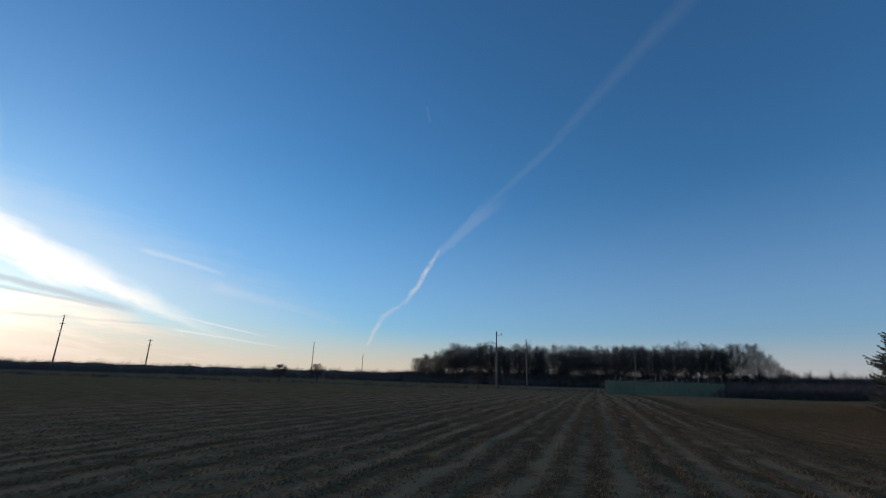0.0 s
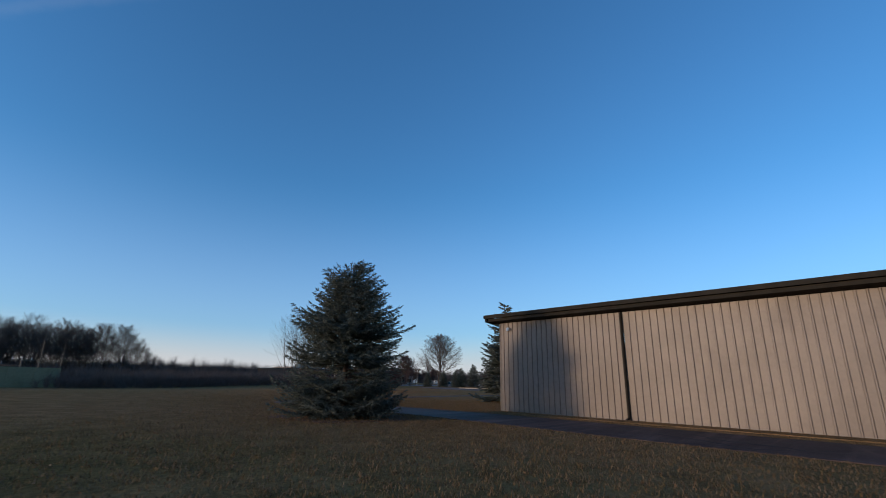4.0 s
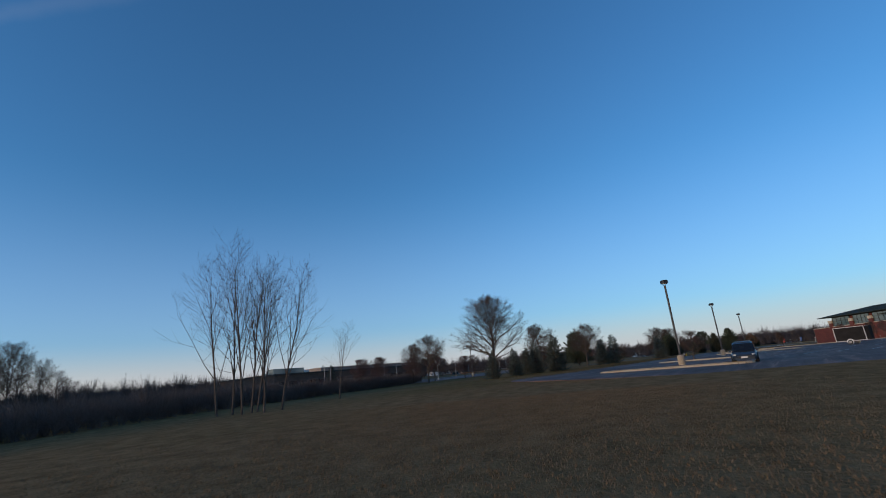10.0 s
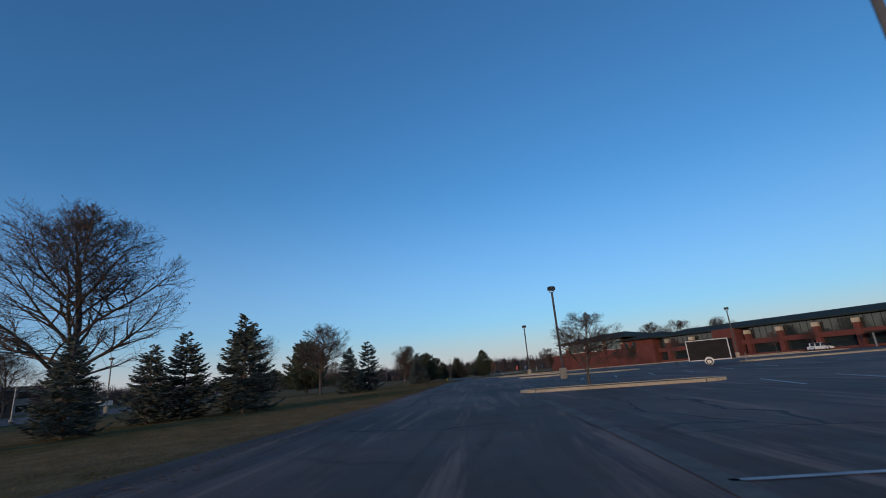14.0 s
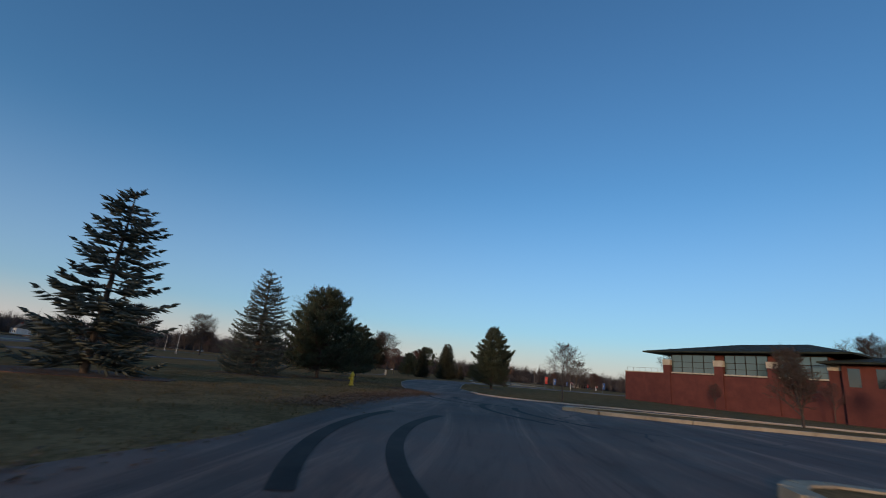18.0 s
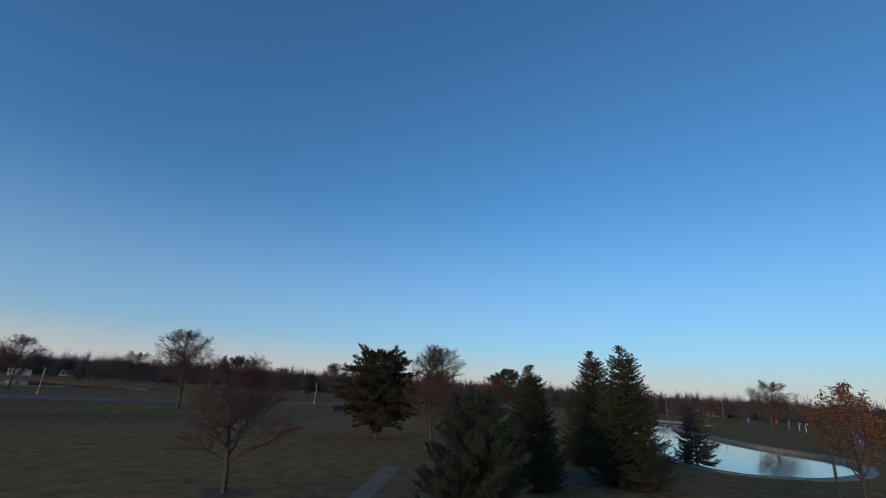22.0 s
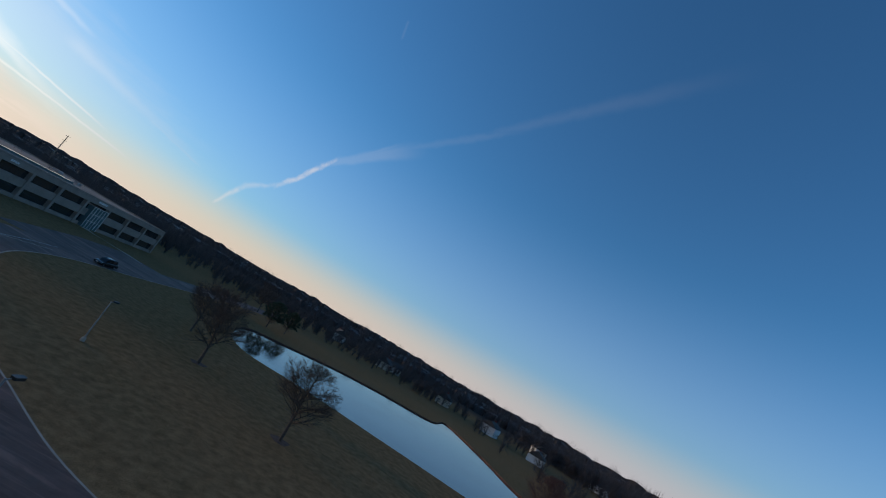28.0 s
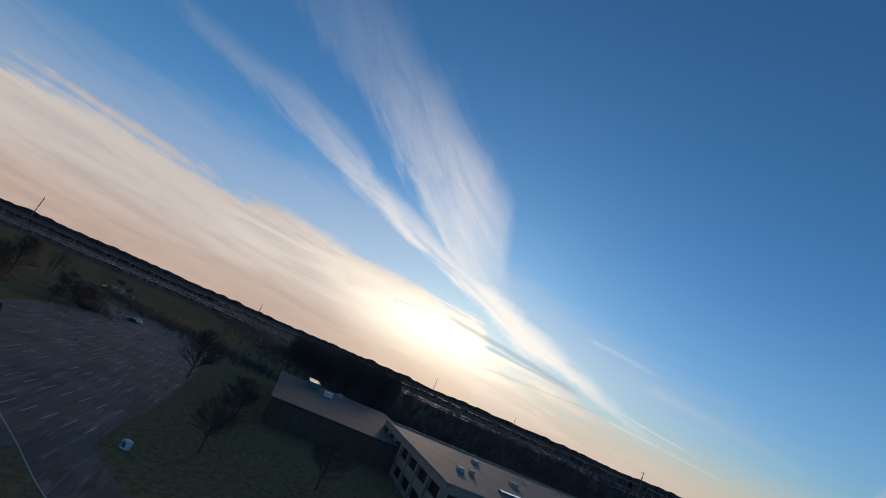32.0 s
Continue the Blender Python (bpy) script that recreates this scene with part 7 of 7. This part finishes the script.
boulder(276.4, 7.2, 0.5, 2, "pale weathered boulder at the road's inner edge")
ob = thing("sign_post", "thin dark post in a small concrete pad", "post", m=pose(291.6, 3.8, 0))
part("post", Form().tube((0, 0, 0), (0, 0, 3.6), 0.06, 0.05, 8), POLE_DARK, ob)
part("pad", Form().prism(bevel_outline(-0.3, -0.3, 0.3, 0.3, 0.08), -0.05, 0.12), CONCRETE, ob)


def banner(x, y, cloth, turn, label):
    ob = thing("banner", label, "banner", "holiday banners", m=pose(x, y, 0, 0, 0, turn))
    part("post", Form().tube((0, 0, 0), (0, 0, 3.1), 0.04, 0.04, 8), GALV, ob)
    part("rail", Form().tube((0, 0, 3.0), (1.0, 0, 3.0), 0.025, 0.025, 6), GALV, ob)
    f = Form()
    n = 8
    v = []
    for k in range(n + 1):
        w = 0.10 * math.sin(k * 0.9)
        v += [(0.06, w * 0.3, 3.0 - 1.75 * k / n), (0.96, w, 3.0 - 1.75 * k / n + 0.05 * (k == n))]
    f.add(v, [(2 * k, 2 * k + 1, 2 * k + 3, 2 * k + 2) for k in range(n)])
    c = part("cloth", f, cloth, ob)
    c.modifiers.new("thickness", "SOLIDIFY").thickness = 0.012
    g = Form()
    g.add([(0.30, -0.04, 1.9), (0.72, -0.02, 1.9), (0.51, -0.05, 2.5), (0.30, -0.06, 1.9), (0.72, -0.04, 1.9), (0.51, -0.07, 2.5)], [(0, 1, 2), (3, 5, 4), (0, 3, 4, 1), (1, 4, 5, 2), (2, 5, 3, 0)])
    part("emblem", g, STONE, c, "pale tree-shaped emblem")


banner(304.0, -19.0, RED_CLOTH, 200, "red holiday banner on a thin post")
banner(330.0, -34.0, BLUE_CLOTH, 210, "blue holiday banner on a thin post")
banner(318.0, -44.0, BLUE_CLOTH, 190, "blue holiday banner on a thin post")
banner(418.0, -84.0, BLUE_CLOTH, 190, "blue holiday banner by the pond")
banner(432.0, -104.0, RED_CLOTH, 190, "red holiday banner by the far drive")


def candy_cane(x, y, turn):
    ob = thing("candy_cane", "large white candy cane lawn ornament", "lawn ornament", "candy canes", m=pose(x, y, 0, 0, 0, turn))
    pts = [(0, 0, 0), (0, 0, 2.1)] + [(0.35 - 0.35 * math.cos(math.pi * k / 6), 0, 2.1 + 0.35 * math.sin(math.pi * k / 6)) for k in range(1, 7)] + [(0.7, 0, 1.8)]
    for k in range(len(pts) - 1):
        part("segment", Form().tube(pts[k], pts[k + 1], 0.09, 0.09, 8), WHITE_WALL if k % 2 == 0 else RED_CLOTH, ob)


for x, y in ((330, -40), (410, -96), (422, -104), (436, -112)):
    candy_cane(x, y, 190)


# ---- leaf litter, grass and mulch ----
def scatter(name, seed, count, where, low, high, width, material, label, lean=0.5, per=3):
    """Grass tufts: sheaves of thin bent blades, laid over a stretch of the plan."""
    rng = np.random.default_rng(seed)
    p = where(rng, count)
    n = len(p)
    P = np.repeat(np.c_[p, [land(x, y) for x, y in p]], per, 0)
    P[:, :2] += rng.normal(0, 0.07, (n * per, 2))
    H = np.repeat(rng.uniform(low, high, n), per) * rng.uniform(0.6, 1.1, n * per)
    a = rng.uniform(0, 2 * np.pi, n * per)
    k = rng.uniform(0.15, lean, n * per) * H
    side = np.c_[-np.sin(a), np.cos(a), np.zeros(n * per)] * (width * rng.uniform(0.6, 1.4, n * per))[:, None]
    tip = P + np.c_[np.cos(a) * k * 1.8, np.sin(a) * k * 1.8, H]
    mid = P + np.c_[np.cos(a) * k * 0.5, np.sin(a) * k * 0.5, H * 0.6]
    v = np.stack([P - side, P + side, mid + side * 0.7, mid - side * 0.7, tip], 1).reshape(-1, 3)
    base = (np.arange(n * per) * 5)[:, None]
    quads, tris = base + np.array([[0, 1, 2, 3]]), base + np.array([[3, 2, 4, 4]])
    me = bpy.data.meshes.new(name)
    m = n * per
    loops = np.concatenate([quads, tris[:, :3]], 1).ravel()
    start = (np.arange(m)[:, None] * 7 + np.array([[0, 4]])).ravel()
    me.vertices.add(len(v)), me.loops.add(m * 7), me.polygons.add(m * 2)
    me.vertices.foreach_set("co", v.astype(np.float32).ravel())
    me.loops.foreach_set("vertex_index", loops.astype(np.int32))
    me.polygons.foreach_set("loop_start", start.astype(np.int32))
    me.update(calc_edges=True)
    me.materials.append(material)
    return tagged(new(name, me), label, "grass", "", "stuff")


PAVED = [LOT, DRIVE_OUTLINE]
VERGE = np.array([(0, -2), (1, 7), (5, 14), (10, 19), (20, 23), (31, 27), (38, 30), (43, 35), (48, 42), (54, 49), (63, 55), (73, 58), (85, 60), (98, 60), (113, 61), (130, 60), (150, 54), (170, 49), (191, 41), (214, 33), (235, 29), (262, 24)], float)


def within(p, outline):
    """Which of many plan points lie inside an outline."""
    o = np.array(outline)
    hit = np.zeros(len(p), bool)
    for (x0, y0), (x1, y1) in zip(o, np.roll(o, -1, 0)):
        if y0 != y1:
            hit ^= ((y0 > p[:, 1]) != (y1 > p[:, 1])) & (p[:, 0] < (x1 - x0) * (p[:, 1] - y0) / (y1 - y0) + x0)
    return hit


def beside(x0, x1, spread, rows=False):
    """Places along the field edge and the verge, off the paving."""
    pts = VERGE[(VERGE[:, 0] >= x0) & (VERGE[:, 0] <= x1)]

    def give(rng, count):
        i = rng.integers(0, len(pts) - 1, count)
        t = rng.random((count, 1))
        p = pts[i] * (1 - t) + pts[i + 1] * t + np.c_[rng.normal(0, spread, count), rng.normal(0, spread, count)]
        if rows:
            u = p @ np.array([0.948, -0.319])
            p = p - ((u + 0.38) % 0.766 - 0.38)[:, None] * 0.5 * np.array([[0.948, -0.319]])
        return p[~(within(p, PAVED[0]) | within(p, PAVED[1]))]
    return give


scatter("hay_stubble", 1, 76000, beside(-1, 20, 9.0, True), 0.02, 0.06, 0.008, BLADES, "dry stubble tufts in rows on the hay field", 0.9)
scatter("dry_grass", 2, 60000, beside(14, 60, 7.0), 0.03, 0.075, 0.006, BLADES, "dry dormant lawn grass", 0.9)
scatter("green_grass", 3, 34000, beside(20, 62, 6.0), 0.03, 0.08, 0.006, GREEN_BLADES, "tufts of greener lawn grass", 0.8)
scatter("dry_grass", 4, 45000, beside(56, 112, 6.5), 0.025, 0.07, 0.007, BLADES, "dry dormant lawn grass", 0.9)
scatter("verge_grass", 5, 40000, beside(105, 262, 6.0), 0.025, 0.07, 0.008, GREEN_BLADES, "short verge grass beside the park road", 0.9)


def litter(name, seed, count, cx, cy, sx, sy, label):
    rng = np.random.default_rng(seed)
    p = np.c_[rng.normal(cx, sx, count), rng.normal(cy, sy, count)]
    v, f = [], []
    for x, y in p:
        if any(inside((x, y), o) for o in PAVED) and rng.random() < 0.9:
            continue
        z, s, a = land(x, y) + 0.03, rng.uniform(0.03, 0.07), rng.uniform(0, 6.28)
        c, d = math.cos(a) * s, math.sin(a) * s
        k = len(v)
        v += [(x - c, y - d, z), (x + d * 0.6, y - c * 0.6, z + 0.015), (x + c, y + d, z + rng.uniform(0, 0.04)), (x - d * 0.6, y + c * 0.6, z + 0.02)]
        f.append((k, k + 1, k + 2, k + 3))
    me = bpy.data.meshes.new(name)
    me.from_pydata(v, [], f)
    me.materials.append(DEAD_LEAVES)
    return tagged(new(name, me), label, "leaves", "", "stuff")


def edge_litter(name, seed, line, per_metre, spread, label):
    """Leaves and scraps that gather along an edge."""
    rng = np.random.default_rng(seed)
    v, f = [], []
    for a, b in zip(line, line[1:]):
        n = int(math.dist(a, b) * per_metre)
        for k in range(n):
            t = rng.random()
            x, y = a[0] + (b[0] - a[0]) * t + rng.normal(0, spread), a[1] + (b[1] - a[1]) * t + rng.normal(0, spread)
            z, s, q = land(x, y) + 0.03, rng.uniform(0.02, 0.06), rng.uniform(0, 6.28)
            c, d = math.cos(q) * s, math.sin(q) * s
            i = len(v)
            v += [(x - c, y - d, z), (x + d * 0.6, y - c * 0.6, z + 0.012), (x + c, y + d, z + rng.uniform(0, 0.03)), (x - d * 0.6, y + c * 0.6, z + 0.016)]
            f.append((i, i + 1, i + 2, i + 3))
    me = bpy.data.meshes.new(name)
    me.from_pydata(v, [], f)
    me.materials.append(DEAD_LEAVES)
    return tagged(new(name, me), label, "leaves", "", "stuff")


edge_litter("fallen_leaves", 11, DRIVE_RAGGED[16:60], 55, 0.09, "brown leaves and scraps along the driveway edge")
edge_litter("fallen_leaves", 14, [(112.5, 64.1), (118.6, 61.8), (128, 58.6), (140.4, 54.8), (168.8, 46.1), (185, 41.2), (198, 34.5)], 34, 0.30, "leaf scraps along the ragged asphalt edge")
edge_litter("fallen_leaves", 12, DRIVE_LEFT[30:55], 16, 0.18, "leaf scraps on the driveway")
edge_litter("fallen_leaves", 13, [(203, 34.0), (209, 31.9), (213.5, 30.0), (216.5, 28.9), (218.6, 28.9), (223, 29.2)], 480, 0.5, "brown fallen leaves banked along the road edge")
litter("fallen_leaves", 2, 1500, 231, 34, 3.0, 3.0, "brown fallen leaves under the pine")
litter("fallen_leaves", 3, 900, 34.05, 33.25, 1.8, 1.8, "brown fallen needles under the spruce")
for x, y, r in ((34.05, 33.25, 2.4), (18.0, 14.8, 2.0), (20.6, 13.2, 1.8), (230.9, 34.1, 2.4), (208.1, 41.0, 2.2), (223.3, 38.6, 2.6), (247.6, 31.6, 1.8), (252.5, 12.7, 2.0), (397.7, 17.2, 1.4), (407.8, 11.5, 1.4), (368.4, 4.5, 1.5), (348.4, 57.1, 1.2), (318.0, 67.6, 1.1), (295.3, 29.1, 1.0), (377.4, 106.4, 1.2), (389.9, 89.7, 1.2), (301.6, -6.9, 1.1), (304.0, 8.8, 3.2)):
    rng = np.random.default_rng(int(x))
    ring = [(x + r * (1 + 0.2 * math.sin(3 * a + x)) * math.cos(a), y + r * (1 + 0.2 * math.cos(2 * a + y)) * math.sin(a)) for a in np.linspace(0, 2 * math.pi, 19)[:-1]]
    structure("mulch_bed", sheet(ring, 0.012, 2.0, 0.03), MULCH, "bare brown earth and mulch under the tree", "ground")
